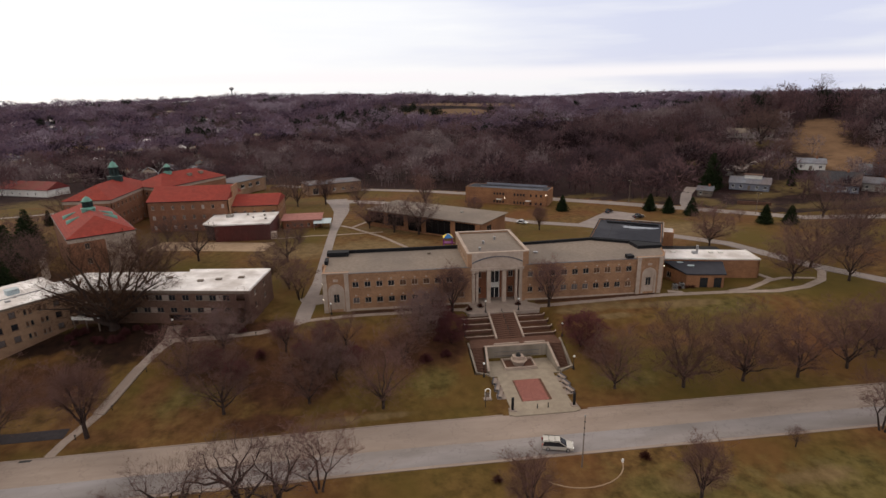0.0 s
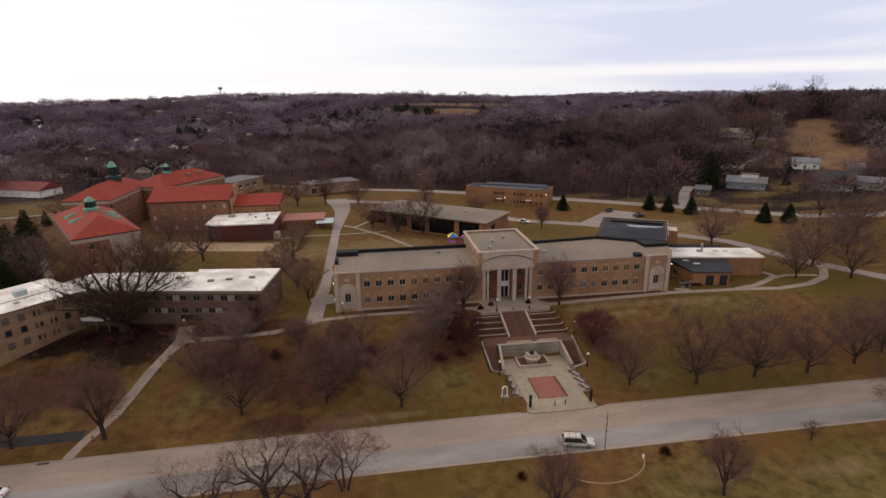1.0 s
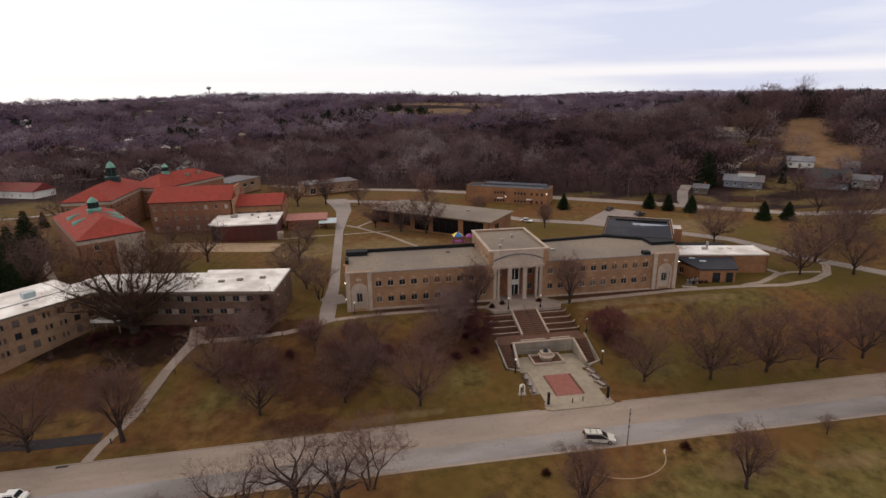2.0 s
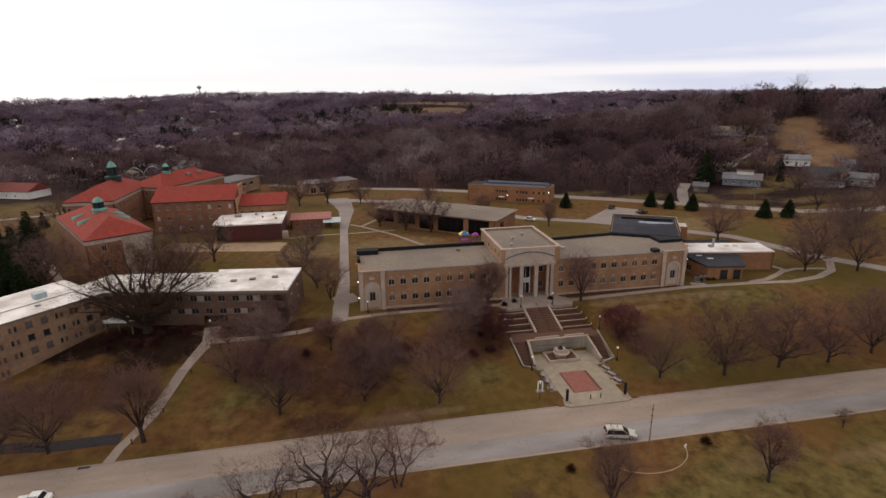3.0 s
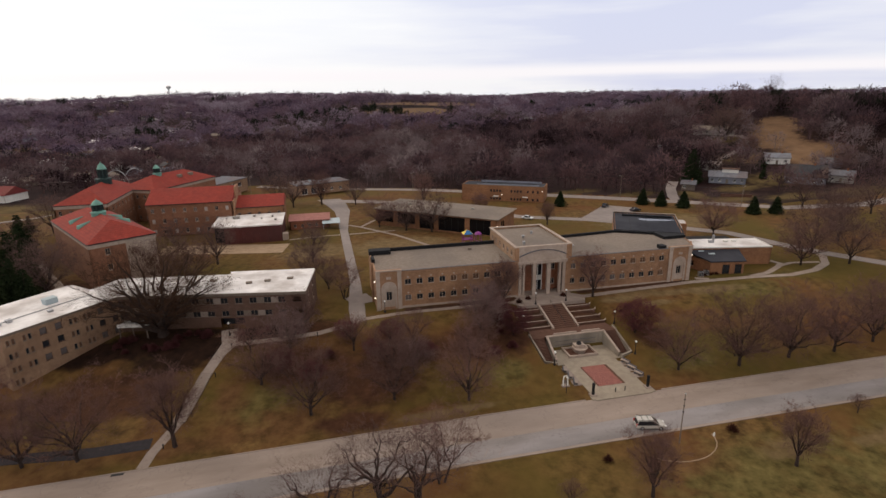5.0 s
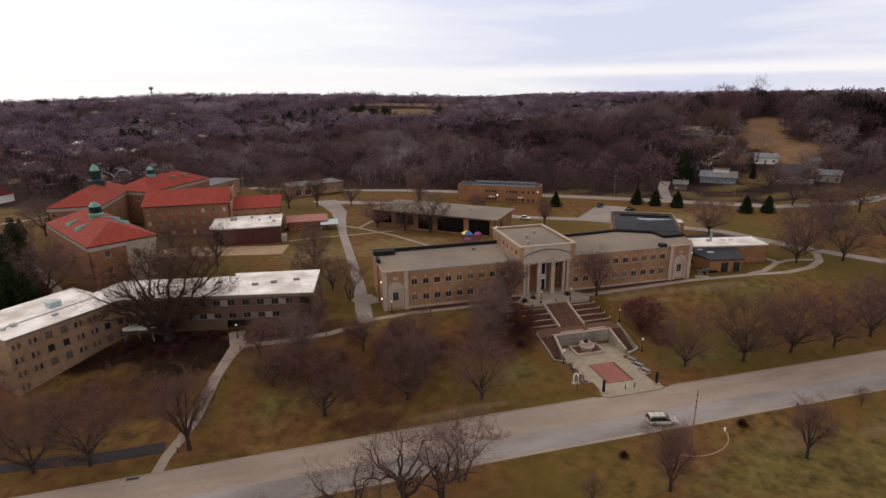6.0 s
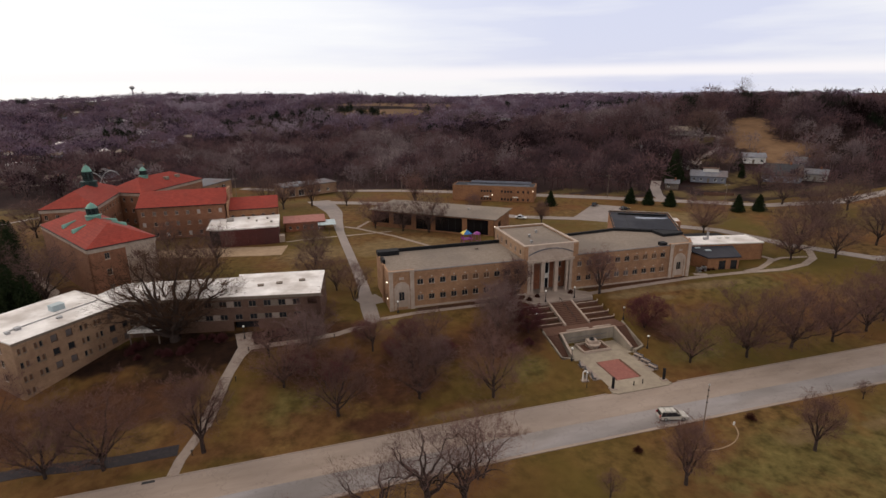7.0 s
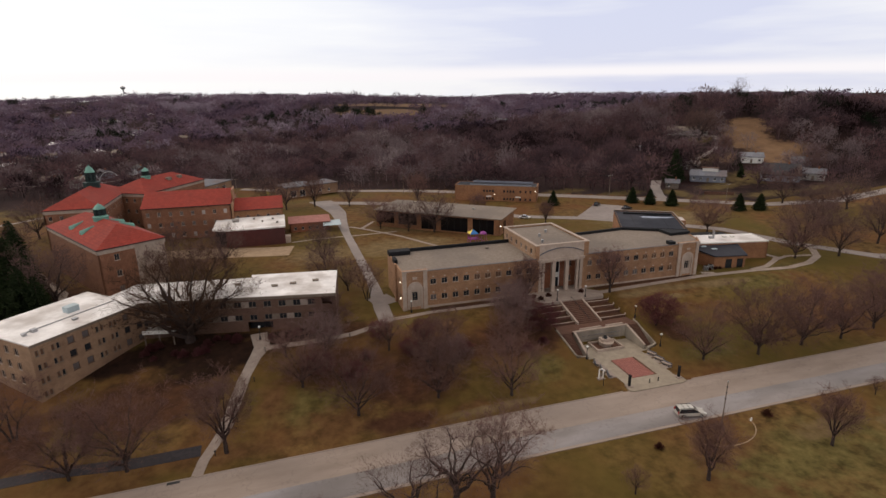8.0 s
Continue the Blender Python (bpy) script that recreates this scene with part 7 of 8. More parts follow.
def fountain():
    b = thing("fountain", Matrix.Translation((27.0, 97.7, PLAZA_Z)), "stone fountain with an octagonal basin in a dark square pool", "fountain")
    bm = bmesh.new()
    for a in ((-3.3, -2.1, 3.3, -1.75), (-3.3, 1.75, 3.3, 2.1), (-3.3, -1.75, -2.95, 1.75), (2.95, -1.75, 3.3, 1.75)):
        box(bm, a[0], a[1], 0, a[2], a[3], 0.5)
    part("pool_rim", bm, PALE, b)
    bm = bmesh.new()
    box(bm, -2.95, -1.75, 0, 2.95, 1.75, 0.12)
    part("pool_floor", bm, STAIRBRICK, b, "dark brown empty pool floor")
    bm = bmesh.new()
    ring(bm, [(1.15, 0.1), (1.25, 0.5), (1.7, 1.05), (1.75, 1.3), (1.5, 1.3), (1.35, 1.1)], 8, turn=math.pi / 8)
    part("basin", bm, PALE, b)
    bm = bmesh.new()
    box(bm, -1.1, -0.2, 0.1, 1.1, 1.3, 1.75)
    part("pedestal", bm, PALE, b)
    bm = bmesh.new()
    ring(bm, [(0.55, 1.75), (0.6, 1.9), (0.35, 2.1), (0.42, 2.3), (0.1, 2.45)], 10, cx=0.0, cy=0.5)
    part("finial", bm, IRON, b, "dark bronze finial")


fountain()


def bench(x, y, turn):
    """A heavy stone bench with a dark low back."""
    b = thing("bench", Matrix.Translation((x, y, PLAZA_Z)) @ Matrix.Rotation(turn, 4, "Z"), "pale stone bench with dark supports beside the forecourt", "bench", "benches along the forecourt")
    bm = bmesh.new()
    box(bm, -0.32, -0.95, 0.38, 0.32, 0.95, 0.54)
    bmesh.ops.bevel(bm, geom=bm.edges[:], offset=0.02, segments=1, affect="EDGES")
    part("seat", bm, CONCRETE, b)
    for yy in (-0.62, 0.62):
        bm = bmesh.new()
        box(bm, -0.24, yy - 0.14, -0.05, 0.24, yy + 0.14, 0.38)
        part("support", bm, SHINGLE, b)
    bm = bmesh.new()
    box(bm, 0.36, -0.95, -0.05, 0.52, 0.95, 0.72)
    part("back_slab", bm, SHINGLE, b)
    return b


for y in (86.4, 88.8, 91.2):
    bench(33.9, y, 0.35)
    bench(20.7, y, math.pi - 0.35)


def lamp(x, y, z, h):
    b = thing("lamp_post", Matrix.Translation((x, y, z)), "black iron lamp post with a white globe", "lamp post", "lamp posts by the stairs")
    bm = bmesh.new()
    ring(bm, [(0.24, -0.2), (0.24, 0.15), (0.16, 0.35), (0.13, 0.7)], 10)
    part("base", bm, IRON, b)
    bm = bmesh.new()
    ring(bm, [(0.075, 0.7), (0.06, h - 0.55), (0.13, h - 0.5), (0.13, h - 0.42)], 8)
    part("pole", bm, IRON, b)
    bm = bmesh.new()
    bmesh.ops.create_uvsphere(bm, u_segments=14, v_segments=8, radius=0.24)
    bmesh.ops.translate(bm, verts=bm.verts[:], vec=(0, 0, h - 0.2))
    part("globe", bm, GLOBE, b, smooth_shade=True)
    return b


lp = lamp(23.1, 113.3, 5.06, 3.0)
for x, y, z in ((30.9, 113.5, 5.06), (37.9, 103.0, ground_z(37.9, 103.0)), (36.6, 92.0, ground_z(36.6, 92.0)), (18.6, 91.8, ground_z(18.6, 91.8)), (17.0, 105.4, ground_z(17.0, 105.4)), (-12.2, 117.6, 4.9), (-45.6, 113.6, 4.9)):
    copy_thing(lp, Matrix.Translation((x, y, z)))


def pillar():
    b = thing("gate_pillar", Matrix.Translation((21.8, 81.7, PLAZA_Z)), "square black pillar on a pale base by the street", "pillar", "gate pillars")
    bm = bmesh.new()
    box(bm, -0.19, -0.19, 0.12, 0.19, 0.19, 2.3)
    box(bm, -0.23, -0.23, 2.3, 0.23, 0.23, 2.4)
    part("shaft", bm, BLACK, b)
    bm = bmesh.new()
    box(bm, -0.6, -0.6, -0.3, 0.6, 0.6, 0.12)
    part("base", bm, CONCRETE, b)
    return b


pl = pillar()
copy_thing(pl, Matrix.Translation((33.1, 81.8, PLAZA_Z)))


def bollard():
    b = thing("bollard", Matrix.Translation((26.3, 81.6, PLAZA_Z)), "short black bollard at the forecourt's edge", "bollard", "bollards")
    bm = bmesh.new()
    ring(bm, [(0.09, -0.1), (0.09, 0.85), (0.06, 0.93)], 8)
    part("post", bm, IRON, b)
    return b


bo = bollard()
copy_thing(bo, Matrix.Translation((28.3, 81.7, PLAZA_Z)))


def sign_frame():
    z = ground_z(18.1, 85.6)
    b = thing("notice_frame", Matrix.Translation((18.1, 85.6, z)), "white framed notice stand on a stone base", "sign")
    bm = bmesh.new()
    box(bm, -0.75, -0.45, -0.2, 0.75, 0.45, 0.12)
    part("base", bm, CONCRETE, b)
    for x in (-0.45, 0.45):
        bm = bmesh.new()
        box(bm, x - 0.08, -0.09, 0.12, x + 0.08, 0.09, 1.75)
        part("post", bm, WHITE, b)
    bm = bmesh.new()
    rows = []
    for i in range(9):
        a = math.pi * i / 8
        c, d = math.cos(a), math.sin(a)
        rows.append([bm.verts.new((r * c, y, 1.75 + r * 0.75 * d)) for r, y in ((0.37, -0.09), (0.53, -0.09), (0.53, 0.09), (0.37, 0.09))])
    for p, q in zip(rows, rows[1:]):
        for i in range(4):
            bm.faces.new((p[i], p[(i + 1) % 4], q[(i + 1) % 4], q[i]))
    bm.faces.new(rows[0][::-1])
    bm.faces.new(rows[-1])
    bmesh.ops.recalc_face_normals(bm, faces=bm.faces[:])
    part("head", bm, WHITE, b, "white rounded head")
    bm = bmesh.new()
    box(bm, -0.3, -0.03, 0.5, 0.3, 0.03, 1.3)
    part("board", bm, TIMBER, b)


sign_frame()


def slim_post(x, y):
    b = thing("sign_post", Matrix.Translation((x, y, ground_z(x, y))), "slim dark post with a small pale cap by the notice stand", "post")
    bm = bmesh.new()
    ring(bm, [(0.06, -0.3), (0.045, 3.2)], 8)
    part("post", bm, IRON, b)
    bm = bmesh.new()
    ring(bm, [(0.05, 3.2), (0.13, 3.25), (0.13, 3.4), (0.04, 3.46)], 10)
    part("cap", bm, GLOBE, b, "pale cap")


slim_post(17.25, 83.4)
brick_panel()


# hillside steps of the west path
def hillside_steps():
    b = thing("hillside_steps", Matrix.Identity(4), "long flight of concrete steps climbing the lawn", "stairs", kind="structure")
    p, q = Vector((-51.2, 90.4)), Vector((-48.3, 102.2))
    d = (q - p).normalized()
    n = 28
    bm0 = None
    for i in range(n):
        c = p.lerp(q, (i + 0.5) / n)
        zc = ground_z(c.x, c.y)
        if bm0 is None:
            bm0 = bmesh.new()
            box(bm0, -0.95, -0.24, -0.5, 0.95, 0.24, 0.16)
            box(bm0, -1.1, -0.24, -0.5, -0.96, 0.24, 0.22)
            box(bm0, 0.96, -0.24, -0.5, 1.1, 0.24, 0.22)
            st = part("step", bm0, CONCRETE, b)
            first = st
        else:
            st = new("step", first.data)
            st.parent = b
        st.matrix_local = Matrix.Translation((c.x, c.y, zc)) @ Matrix.Rotation(math.atan2(d.y, d.x) - math.pi / 2, 4, "Z")


hillside_steps()


def path_light(x, y):
    b = thing("path_light", Matrix.Translation((x, y, ground_z(x, y))), "short dark path light beside the steps", "light", "path lights")
    bm = bmesh.new()
    ring(bm, [(0.07, -0.1), (0.07, 0.8), (0.16, 0.82), (0.16, 0.95), (0.05, 1.0)], 8)
    part("post", bm, IRON, b)
    return b


pq = path_light(-52.3, 84.6)
for x, y in ((-49.2, 91.2), (-46.6, 100.5), (-44.6, 108.8), (-27.5, 109.6)):
    copy_thing(pq, Matrix.Translation((x, y, ground_z(x, y))))


# ---- vehicles ----
def car(name, m, L, W, H, hood, paint, label, van=False):
    """A vehicle with its nose along +x: body, glazing, wheels, lamps."""
    c = thing(name, m, label, "car", "parked cars")
    gh = H * 0.50
    bm = bmesh.new()
    side = [(-L / 2, 0.28), (L / 2 - 0.12, 0.28), (L / 2, 0.5), (L / 2 - 0.1, 0.74), (L / 2 - hood, gh + 0.06), (-L / 2 + 0.03, gh + 0.08), (-L / 2 - 0.03, 0.6)]
    lo = [bm.verts.new((x, -W / 2, z)) for x, z in side]
    hi = [bm.verts.new((x, W / 2, z)) for x, z in side]
    bm.faces.new(lo)
    bm.faces.new(hi[::-1])
    for i in range(len(side)):
        j = (i + 1) % len(side)
        bm.faces.new((lo[i], hi[i], hi[j], lo[j]))
    bmesh.ops.bevel(bm, geom=bm.edges[:], offset=0.06, segments=2, affect="EDGES")
    body = part("body", bm, paint, c, smooth_shade=False)
    # greenhouse: dark glass with painted roof and pillars
    x_f, x_b = L / 2 - hood + 0.05, (-L / 2 + 0.06 if van else -L / 2 + 0.75)
    r_f, r_b = x_f - (1.15 if van else 0.8), x_b + (0.22 if van else 0.55)
    t = 0.15
    bm = bmesh.new()
    q = [(x_b, -W / 2 + 0.05, gh), (x_f, -W / 2 + 0.05, gh), (x_f, W / 2 - 0.05, gh), (x_b, W / 2 - 0.05, gh), (r_b, -W / 2 + t, H - 0.09), (r_f, -W / 2 + t, H - 0.09), (r_f, W / 2 - t, H - 0.09), (r_b, W / 2 - t, H - 0.09)]
    vs = [bm.verts.new(p) for p in q]
    for f in ((0, 3, 2, 1), (4, 5, 6, 7), (0, 1, 5, 4), (1, 2, 6, 5), (2, 3, 7, 6), (3, 0, 4, 7)):
        bm.faces.new([vs[i] for i in f])
    part("glazing", bm, GLASS, c)
    bm = bmesh.new()
    box(bm, r_b - 0.12, -W / 2 + t - 0.03, H - 0.1, r_f + 0.08, W / 2 - t + 0.03, H)
    bmesh.ops.bevel(bm, geom=bm.edges[:], offset=0.04, segments=2, affect="EDGES")
    part("roof", bm, paint, c)
    for s in (-1, 1):
        for i, k in enumerate((0.0, 0.4, 0.72, 1.0) if van else (0.0, 0.55, 1.0)):
            bm = bmesh.new()
            beam(bm, (x_b + (x_f - x_b) * k, s * (W / 2 - 0.045), gh), (r_b + (r_f - r_b) * k, s * (W / 2 - t + 0.005), H - 0.07), 0.07)
            part("pillar", bm, paint if k in (0.0, 1.0) else BLACK, c)
        bm = bmesh.new()
        beam(bm, (r_b, s * (W / 2 - t - 0.05), H + 0.05), (r_f, s * (W / 2 - t - 0.05), H + 0.05), 0.05)
        part("roof_rail", bm, IRON, c)
        bm = bmesh.new()
        box(bm, L / 2 - 0.22, s * (W / 2 - 0.28) - 0.18, 0.56, L / 2 - 0.02, s * (W / 2 - 0.28) + 0.18, 0.72)
        part("headlight", bm, GLOBE, c)
        bm = bmesh.new()
        box(bm, -L / 2 - 0.05, s * (W / 2 - 0.16) - 0.1, 0.65, -L / 2 + 0.12, s * (W / 2 - 0.16) + 0.1, 1.15 if van else 0.85)
        part("tail_light", bm, REDLAMP, c)
        for wx in (-L / 2 + 0.95, L / 2 - 0.95):
            bm = bmesh.new()
            ring(bm, [(0.24, -0.11), (0.33, -0.09), (0.34, 0.0), (0.33, 0.09), (0.24, 0.11)], 18)
            w = part("tyre", bm, RUBBER, c)
            w.matrix_local = Matrix.Translation((wx, s * (W / 2 - 0.09), 0.34)) @ Matrix.Rotation(math.pi / 2, 4, "X")
            bm = bmesh.new()
            ring(bm, [(0.22, -0.125), (0.2, 0.125)], 12)
            part("rim", bm, STEEL, w)
    if van:
        bm = bmesh.new()
        for k in (0.3, 0.7):
            beam(bm, (r_b + (r_f - r_b) * k, -W / 2 + t, H + 0.07), (r_b + (r_f - r_b) * k, W / 2 - t, H + 0.07), 0.05)
        part("roof_bar", bm, IRON, c)
    return c


def on_ground(x, y, deg, lift=0.04):
    return Matrix.Translation((x, y, ground_z(x, y) + lift)) @ Matrix.Rotation(radians(deg), 4, "Z")


car("minivan", on_ground(26.4, 70.7, -14), 4.95, 1.93, 1.68, 1.1, CARSILVER, "silver minivan with dark windows parked on the street", True)
car("car", on_ground(-61.5, 73.6, 178), 4.6, 1.8, 1.45, 1.3, CARWHITE, "white saloon car on the street")
car("car", on_ground(93.6, 208.9, 40, 0.14), 4.6, 1.85, 1.5, 1.2, CARDARK, "dark car in the car park")
car("car", on_ground(100.6, 197.0, 10, 0.14), 4.6, 1.85, 1.5, 1.2, CARDARK, "dark car beside the car park")
car("car", on_ground(54.3, 199.0, -40, 0.1), 4.5, 1.8, 1.45, 1.2, CARWHITE, "white car parked behind the glazed hall")


# ---- the street's near side ----
def utility_pole(x, y, h, label):
    b = thing("utility_pole", Matrix.Translation((x, y, ground_z(x, y))), label, "pole", "utility poles")
    bm = bmesh.new()
    ring(bm, [(0.13, -0.5), (0.085, h)], 8)
    part("pole", bm, TIMBER, b)
    bm = bmesh.new()
    box(bm, -1.2, -0.06, h - 0.7, 1.2, 0.06, h - 0.56)
    part("crossarm", bm, TIMBER, b)
    for i in (-1.05, -0.5, 0.5, 1.05):
        bm = bmesh.new()
        ring(bm, [(0.05, h - 0.56), (0.05, h - 0.36)], 6, cx=i)
        part("insulator", bm, GLOBE, b)
    return b


def street_light():
    x, y = 28.6, 65.9
    h = 8.8
    b = thing("street_light", Matrix.Translation((x, y, ground_z(x, y))), "slim grey street light pole on the near verge", "street light")
    bm = bmesh.new()
    ring(bm, [(0.12, -0.3), (0.055, h)], 8)
    part("pole", bm, TIMBER, b)
    bm = bmesh.new()
    box(bm, -0.1, -0.1, h, 0.1, 0.1, h + 0.2)
    part("lamp_head", bm, STEEL, b)
    for k in range(3):
        bm = bmesh.new()
        box(bm, -0.09, -0.09, h - 1.0 - 1.1 * k, 0.09, 0.09, h - 0.8 - 1.1 * k)
        part("bracket", bm, IRON, b)


street_light()


def hydrant():
    x, y = 35.1, 66.1
    b = thing("hydrant", Matrix.Translation((x, y, ground_z(x, y))) @ Matrix.Scale(0.8, 4), "small pale hydrant on the verge", "hydrant")
    bm = bmesh.new()
    ring(bm, [(0.2, -0.1), (0.2, 0.1), (0.13, 0.15), (0.13, 0.6), (0.18, 0.62), (0.12, 0.8), (0.04, 0.88)], 10)
    part("barrel", bm, WHITE, b)
    bm = bmesh.new()
    box(bm, -0.25, -0.06, 0.42, 0.25, 0.06, 0.54)
    part("outlet", bm, WHITE, b)


hydrant()
# the half-round old kerb in the verge
arc = [(28.2 + 6.9 * math.cos(a), 66.6 + 4.9 * math.sin(a)) for a in [radians(q) for q in range(0, -145, -12)]]
strip("verge_kerb", arc, 0.15, DIRT, "half-round sunken kerb in the grass verge", "kerb", lift=0.08, step=0.8, across=1)


def drain(x, y):
    b = thing("drain_grate", Matrix.Translation((x, y, ground_z(x, y) + 0.05)), "dark iron drain grate in the gutter", "drain", "drains")
    bm = bmesh.new()
    box(bm, -0.9, -0.3, -0.1, 0.9, 0.3, 0.02)
    part("frame", bm, IRON, b)
    return b


drain(-57.8, 80.3)
utility_pole(108.5, 222.5, 10.5, "weathered wooden utility pole by the back street")
utility_pole(144.5, 189.2, 8.6, "weathered wooden utility pole by the back street")
utility_pole(20.5, 273, 10.5, "weathered wooden utility pole by the back street")
utility_pole(-62, 300, 11.0, "weathered wooden utility pole by the workshop")


def power_line(p, q, h):
    b = thing("power_line", Matrix.Identity(4), "thin black power cables between the poles", "cable", "power lines")
    for off in (-1.0, 0.0, 1.0):
        d = Vector((q[0] - p[0], q[1] - p[1])).normalized()
        sx, sy = d.y * off, -d.x * off
        n = 12
        pts = []
        for i in range(n + 1):
            k = i / n
            x, y = p[0] + (q[0] - p[0]) * k + sx, p[1] + (q[1] - p[1]) * k + sy
            z = (ground_z(*p) + h) * (1 - k) + (ground_z(*q) + h) * k - 1.6 * 4 * k * (1 - k)
            pts.append((x, y, z))
        wire = Tubes()
        wire.add([Vector(q) for q in pts], [0.03] * len(pts), 4)
        mesh_object("cable", wire.v, wire.f, IRON, b)


power_line((20.5, 273), (108.5, 222.5), 9.95)
power_line((108.5, 222.5), (144.5, 189.2), 8.2)


def retaining(name, p, q, h, mat, label):
    b = thing(name, along(p, q, ground_z(*p)), label, "wall", kind="structure")
    bm = bmesh.new()
    ln = math.hypot(q[0] - p[0], q[1] - p[1])
    for i in range(3):
        box(bm, 0, 0.0 + 0.03 * i, -0.5 + (h + 0.5) * i / 3 + 0.0, ln, 0.4, -0.5 + (h + 0.5) * (i + 1) / 3 - 0.04)
    part("masonry", bm, mat, b)


retaining("retaining_wall", (148.2, 206.1), (158.8, 199.6), 1.6, STAIRBRICK, "low dark brick retaining wall below a house")


# ---- the playground ----
def playground():
    z = ground_z(21.5, 169.5)
    b = thing("play_tower", Matrix.Translation((21.5, 169.5, z)), "colourful play tower with a blue and yellow canopy", "playground")
    for x in (-1.4, 1.4):
        for y in (-1.2, 1.2):
            bm = bmesh.new()
            ring(bm, [(0.09, -0.2), (0.09, 3.4)], 8, cx=x, cy=y)
            part("post", bm, PURPLE, b)
    bm = bmesh.new()
    box(bm, -1.5, -1.3, 1.4, 1.5, 1.3, 1.55)
    part("deck", bm, PURPLE, b)
    for i, mt in enumerate((BLUE, YELLOW, BLUE, YELLOW)):
        a = i * math.pi / 2 + math.pi / 4
        bm = bmesh.new()
        r = 2.3
        vs = [bm.verts.new(p) for p in ((r * math.cos(a), r * math.sin(a), 3.3), (r * math.cos(a + math.pi / 2), r * math.sin(a + math.pi / 2), 3.3), (0, 0, 4.6))]
        f = bm.faces.new(vs)
        ext = bmesh.ops.extrude_face_region(bm, geom=[f])
        bmesh.ops.translate(bm, verts=[v for v in ext["geom"] if isinstance(v, bmesh.types.BMVert)], vec=(0, 0, 0.05))
        part("canopy_panel", bm, mt, b)
    for k in (-1.45, 1.45):
        bm = bmesh.new()
        for i in range(7):
            beam(bm, (k, -1.2 + 0.4 * i, 1.55), (k, -1.2 + 0.4 * i, 2.3), 0.06)
        part("guard_rail", bm, PURPLE, b)
    bm = bmesh.new()
    beam(bm, (1.5, 0, 1.5), (4.2, 0.4, 0.2), 0.6, 0.12)
    part("slide", bm, PURPLE, b)
    c = thing("climbing_frame", Matrix.Translation((25.5, 170.5, ground_z(25.5, 170.5))), "purple climbing frame beside the play tower", "playground")
    for x in (-1, 1):
        for y in (-1, 1):
            bm = bmesh.new()
            beam(bm, (x, y, -0.1), (x * 0.8, y * 0.8, 2.6), 0.1)
            part("post", bm, PURPLE, c)
    bm = bmesh.new()
    ring(bm, [(1.3, 2.6), (0.9, 3.1), (0.1, 3.5)], 8)
    part("hood", bm, PURPLE, c)


playground()


# ---- houses among the trees ----
def house(x, y, deg, L, W, H, wall_mat, roof_mat, label, rise=None, loft=False):
    z = hill_z(x, y) - 0.2
    b = thing("house", Matrix.Translation((x, y, z)) @ Matrix.Rotation(radians(deg), 4, "Z"), label, "house", "houses on the hill")
    n = max(2, int(L / 3.2))
    wins = [((i + 0.5) * L / n, 1.0, 1.2, 1.3) for i in range(n)]
    k = n // 2
    door = wins.pop(k)
    pierced("wall", b, (-L / 2, -W / 2), (L / 2, -W / 2), 0, H, wins, wall_mat, frame_mat=WHITE, t=0.25, extra=[(door[0] - 0.55, door[0] + 0.55, 0.1, 2.2)])
    bm = bmesh.new()
    box(bm, -L / 2 + door[0] - 0.55, -W / 2 + 0.08, 0.1, -L / 2 + door[0] + 0.55, -W / 2 + 0.16, 2.2)
    part("door", bm, TIMBER, b)
    wall("wall", b, (L / 2, -W / 2), (L / 2, W / 2), 0, H, [], wall_mat, 0.25)
    wall("wall", b, (L / 2, W / 2), (-L / 2, W / 2), 0, H, [], wall_mat, 0.25)
    wall("wall", b, (-L / 2, W / 2), (-L / 2, -W / 2), 0, H, [], wall_mat, 0.25)
    bm = bmesh.new()
    hip_roof(bm, L, W, H, rise or W * 0.3, 0.5, gable=True)
    r = part("roof", bm, roof_mat, b)
    r.matrix_local = Matrix.Translation((-L / 2, -W / 2, 0))
    if loft:
        bm = bmesh.new()
        box(bm, -2.5, -1.4, H + 0.8, 4.5, 1.6, H + W * 0.3 + 0.9)
        part("clerestory", bm, WHITE, b, "pale clerestory storey on the roof")
        bm = bmesh.new()
        box(bm, -2.9, -1.8, H + W * 0.3 + 0.9, 4.9, 2.0, H + W * 0.3 + 1.15)
        part("clerestory_roof", bm, DULLBRICK, b)
        return
    bm = bmesh.new()
    box(bm, L * 0.18, -0.4, H, L * 0.18 + 0.7, 0.4, H + (rise or W * 0.3) + 0.9)
    part("chimney", bm, REDBRICK, b)


house(168.8, 227.8, -39, 16, 9, 3.0, BLUEGREY, BLUEROOF, "blue-grey single-storey house with a grey roof and a pale clerestory", loft=True)
house(178.0, 252.5, -36, 10, 7, 2.8, CREAM, STREET, "pale bungalow with a light roof behind the blue-grey house")
house(212.5, 245.5, -33, 12, 8, 3.2, WHITE, BLUEROOF, "white house with a pale roof below the field")
house(198.5, 212.5, -43, 16, 12, 3.2, BLUEGREY, DARKSHINGLE, "grey house with a steep dark roof and white trim", rise=5.2)
house(212.5, 206.5, -48, 10, 8, 3.2, CREAM, SHINGLE, "pale gabled house among bare trees")
house(229.0, 227.5, -44, 9, 7, 2.8, BLUEGREY, SHINGLE, "small grey house at the field's foot")
house(183.0, 292.0, -32, 17, 9, 3.0, TIMBER, SHINGLE, "long dark house with a pale grey roof on the wooded hill")
house(228.5, 315.5, -42, 25, 9, 3.0, CREAM, GREYROOF, "long pale house at the head of the hill drive")
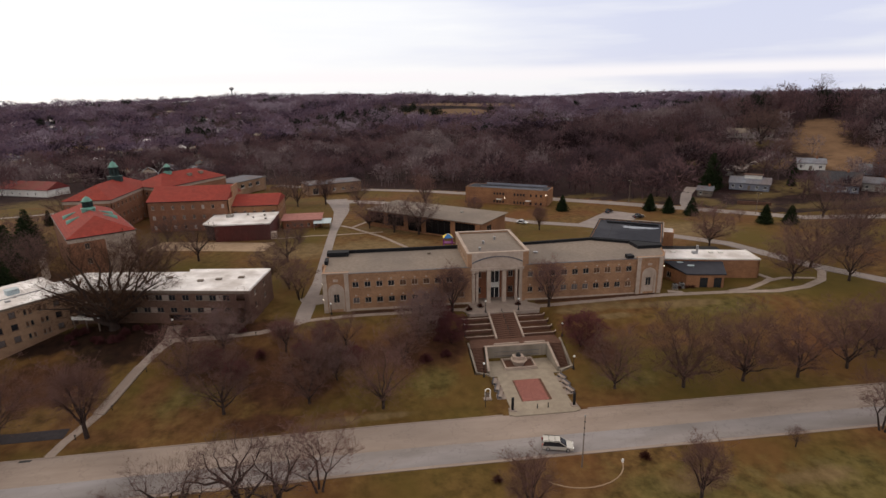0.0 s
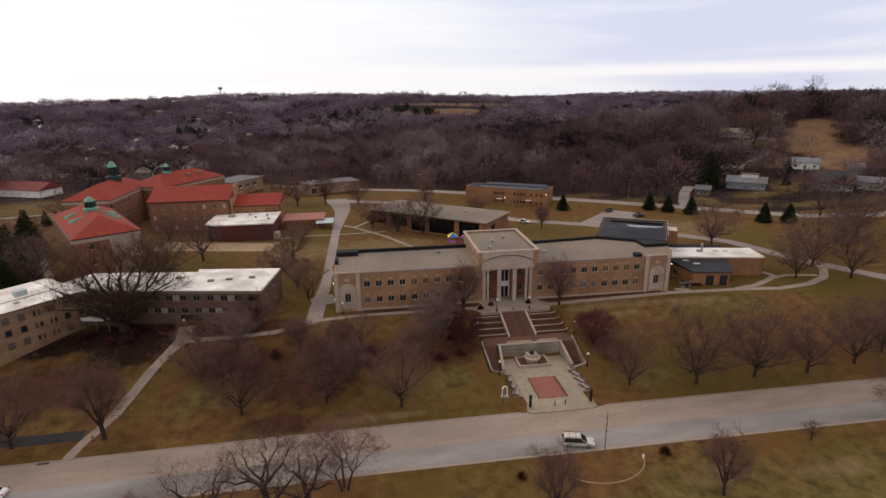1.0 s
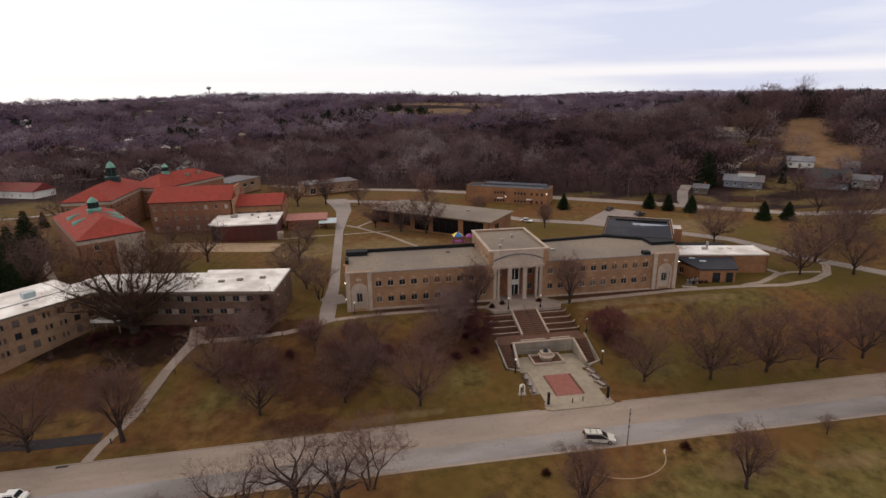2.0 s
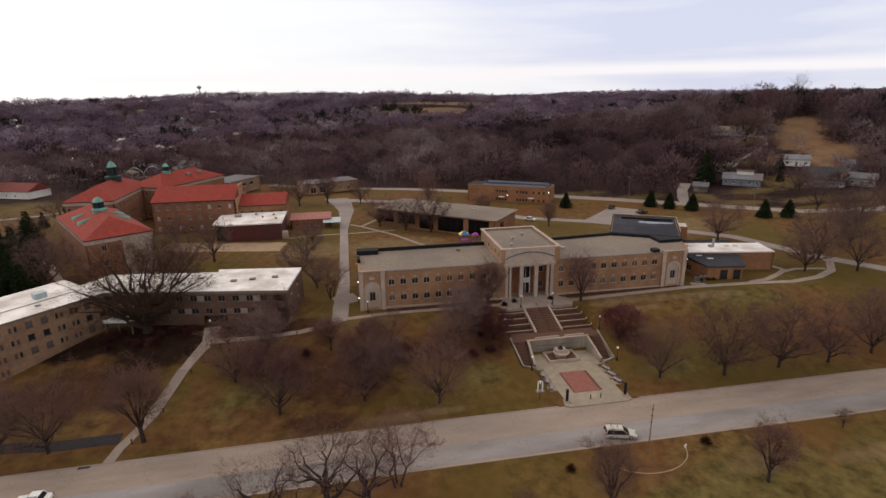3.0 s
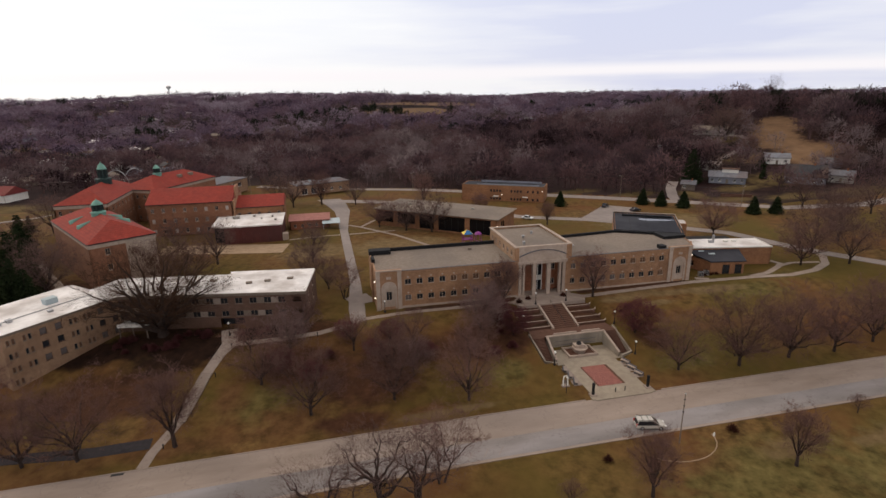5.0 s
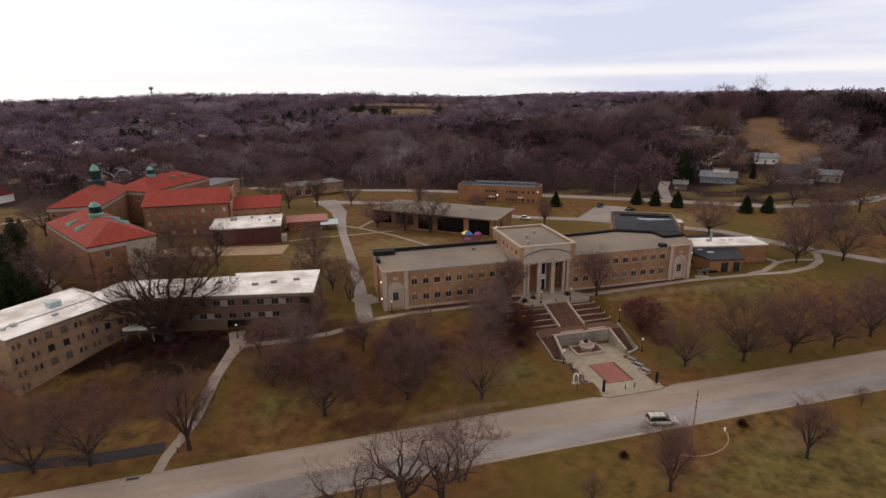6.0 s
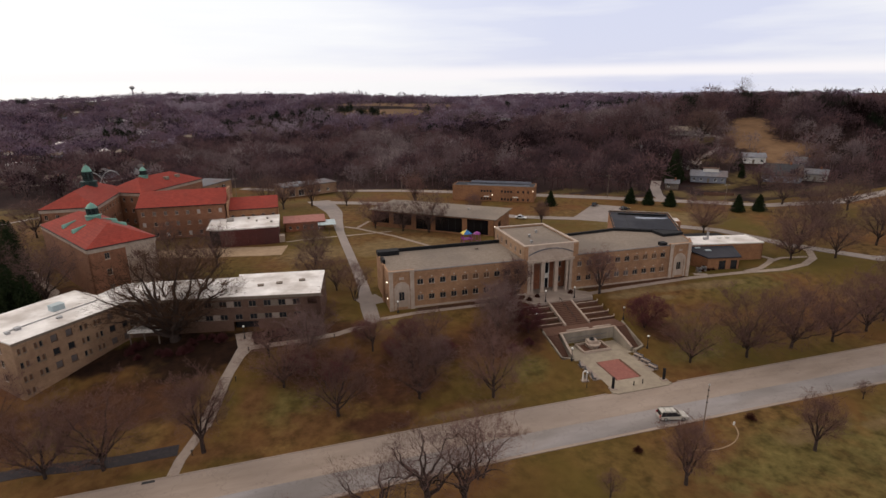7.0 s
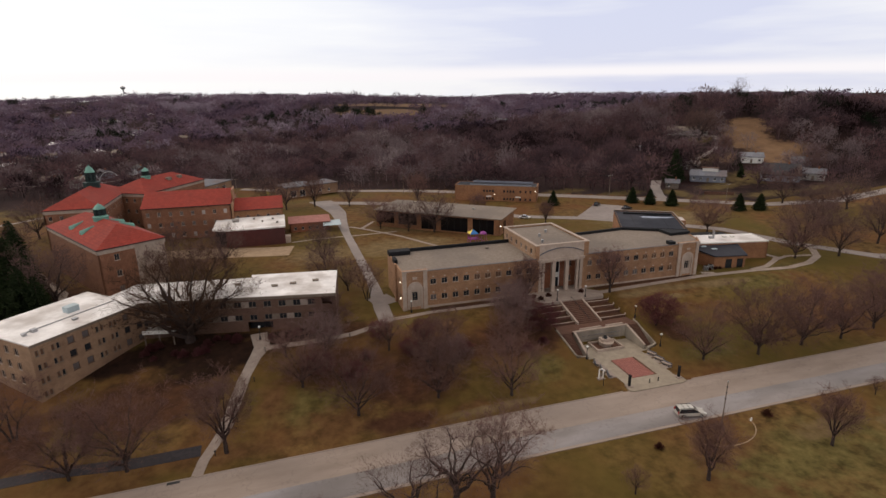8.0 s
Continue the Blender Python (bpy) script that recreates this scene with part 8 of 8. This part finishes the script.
house(145.5, 225.0, -38, 6, 6, 2.6, TIMBER, SHINGLE, "small brown garage by the back street")
rnd_h = random.Random(8)
for i, (x, y) in enumerate(TOWN):
    roof = rnd_h.choice((SHINGLE, GREYROOF, DARKSHINGLE, STREET, WHITEROOF, SHINGLE, TIMBER))
    walls = rnd_h.choice((WHITE, CREAM, TIMBER, BLUEGREY, WHITE, DULLBRICK))
    if i >= 74:
        walls, roof = TIMBER, SHINGLE
    house(x, y, rnd_h.choice((-24, 66, -60)) + rnd_h.uniform(-12, 12), rnd_h.uniform(9, 14), 8, rnd_h.uniform(3.5, 5.5), walls, roof, rnd_h.choice(("pale gabled house in the town below the hills", "small gabled house among the town's bare trees")))
strip("road", [(-480, 470), (-330, 445), (-200, 420), (-140, 415)], 6, STREET, "pale street through the town", "road", lift=0.3, step=6)


def long_shed():
    x, y = -236, 702
    b = thing("long_shed", Matrix.Translation((x, y, hill_z(x, y))) @ Matrix.Rotation(radians(8), 4, "Z"), "long pale shed in a clearing", "building")
    bm = bmesh.new()
    box(bm, -18, -6, 0, 18, 6, 3.5)
    part("body", bm, CREAM, b)
    bm = bmesh.new()
    hip_roof(bm, 36, 12, 3.5, 2.0, 0.5, gable=True)
    q = part("roof", bm, GREYROOF, b)
    q.matrix_local = Matrix.Translation((-18, -6, 0))


long_shed()


def water_tower():
    x, y = -602, 2433
    b = thing("water_tower", Matrix.Translation((x, y, hill_z(x, y))), "distant grey water tower on a slender stem", "water tower")
    k = hill_z(x, y)
    top = 80 - k
    bm = bmesh.new()
    ring(bm, [(4, -1), (2.0, 6), (2.0, top - 16), (3.6, top - 13)], 12)
    part("stem", bm, STEEL, b)
    bm = bmesh.new()
    ring(bm, [(3.6, top - 13), (8.0, top - 10), (9.6, top - 7), (8.4, top - 3), (3, top - 0.6), (0.3, top)], 16)
    part("tank", bm, STEEL, b, smooth_shade=True)


water_tower()


def hoop_frame():
    x, y = -148, 368
    b = thing("hoop_frame", Matrix.Translation((x, y, hill_z(x, y))), "tall pale steel hoops of an open frame", "frame")
    for i in range(2):
        bm = bmesh.new()
        n = 14
        for k in range(n):
            a0, a1 = math.pi * k / n, math.pi * (k + 1) / n
            beam(bm, (7 * math.cos(a0) + 9 * i, 5 * i, 12 * math.sin(a0)), (7 * math.cos(a1) + 9 * i, 5 * i, 12 * math.sin(a1)), 0.4)
        part("hoop", bm, STEEL, b)


hoop_frame()

# fields on the hills
def field(pts_x, pts_y, rx, ry, label):
    n = 28
    verts = [(pts_x, pts_y, hill_z(pts_x, pts_y) + 0.5)]
    faces = []
    for k in (0.34, 0.67, 1.0):
        for i in range(n):
            a = 2 * math.pi * i / n
            w = k * (1 + 0.12 * math.sin(3 * a + rx))
            x, y = pts_x + rx * w * math.cos(a), pts_y + ry * w * math.sin(a)
            verts.append((x, y, hill_z(x, y) + 0.5))
    for i in range(n):
        j = (i + 1) % n
        faces.append((0, 1 + i, 1 + j))
        for r in range(2):
            a = 1 + r * n
            faces.append((a + i, a + n + i, a + n + j, a + j))
    ob = mesh_object("field", verts, faces, FIELD)
    return tagged(ob, label, "field", kind="structure")


field(152, 862, 105, 36, "far straw-coloured field in the hills")
field(95, 745, 56, 38, "far straw-coloured field in the hills")
field(700, 1010, 115, 38, "far straw-coloured field in the hills")


# ---- small wall lamps that are lit ----
def wall_lamp(x, y, z, size=1.0):
    b = thing("wall_lamp", Matrix.Translation((x, y, z)) @ Matrix.Scale(size, 4), "small lit lamp fixed to the brick wall", "lamp", "wall lamps")
    bm = bmesh.new()
    box(bm, -0.08, 0.08, -0.15, 0.08, 0.25, 0.15)
    part("bracket", bm, IRON, b)
    bm = bmesh.new()
    ring(bm, [(0.03, -0.14), (0.11, -0.1), (0.13, 0.01), (0.08, 0.11), (0.02, 0.14)], 10)
    part("globe", bm, LAMPGLOW, b, "glowing white globe")


for x, y, z in ((-14.05, 120.4, 11.6), (-14.05, 120.4, 7.6), (69.75, 120.5, 11.5)):
    wall_lamp(x, y, z)
# brighter floodlights on the buildings behind
for x, y, z in ((71.9, 226.1, 9.4), (55.8, 235.6, 7.2), (33.6, 174.7, 8.2)):
    wall_lamp(x, y, z, 1.6)
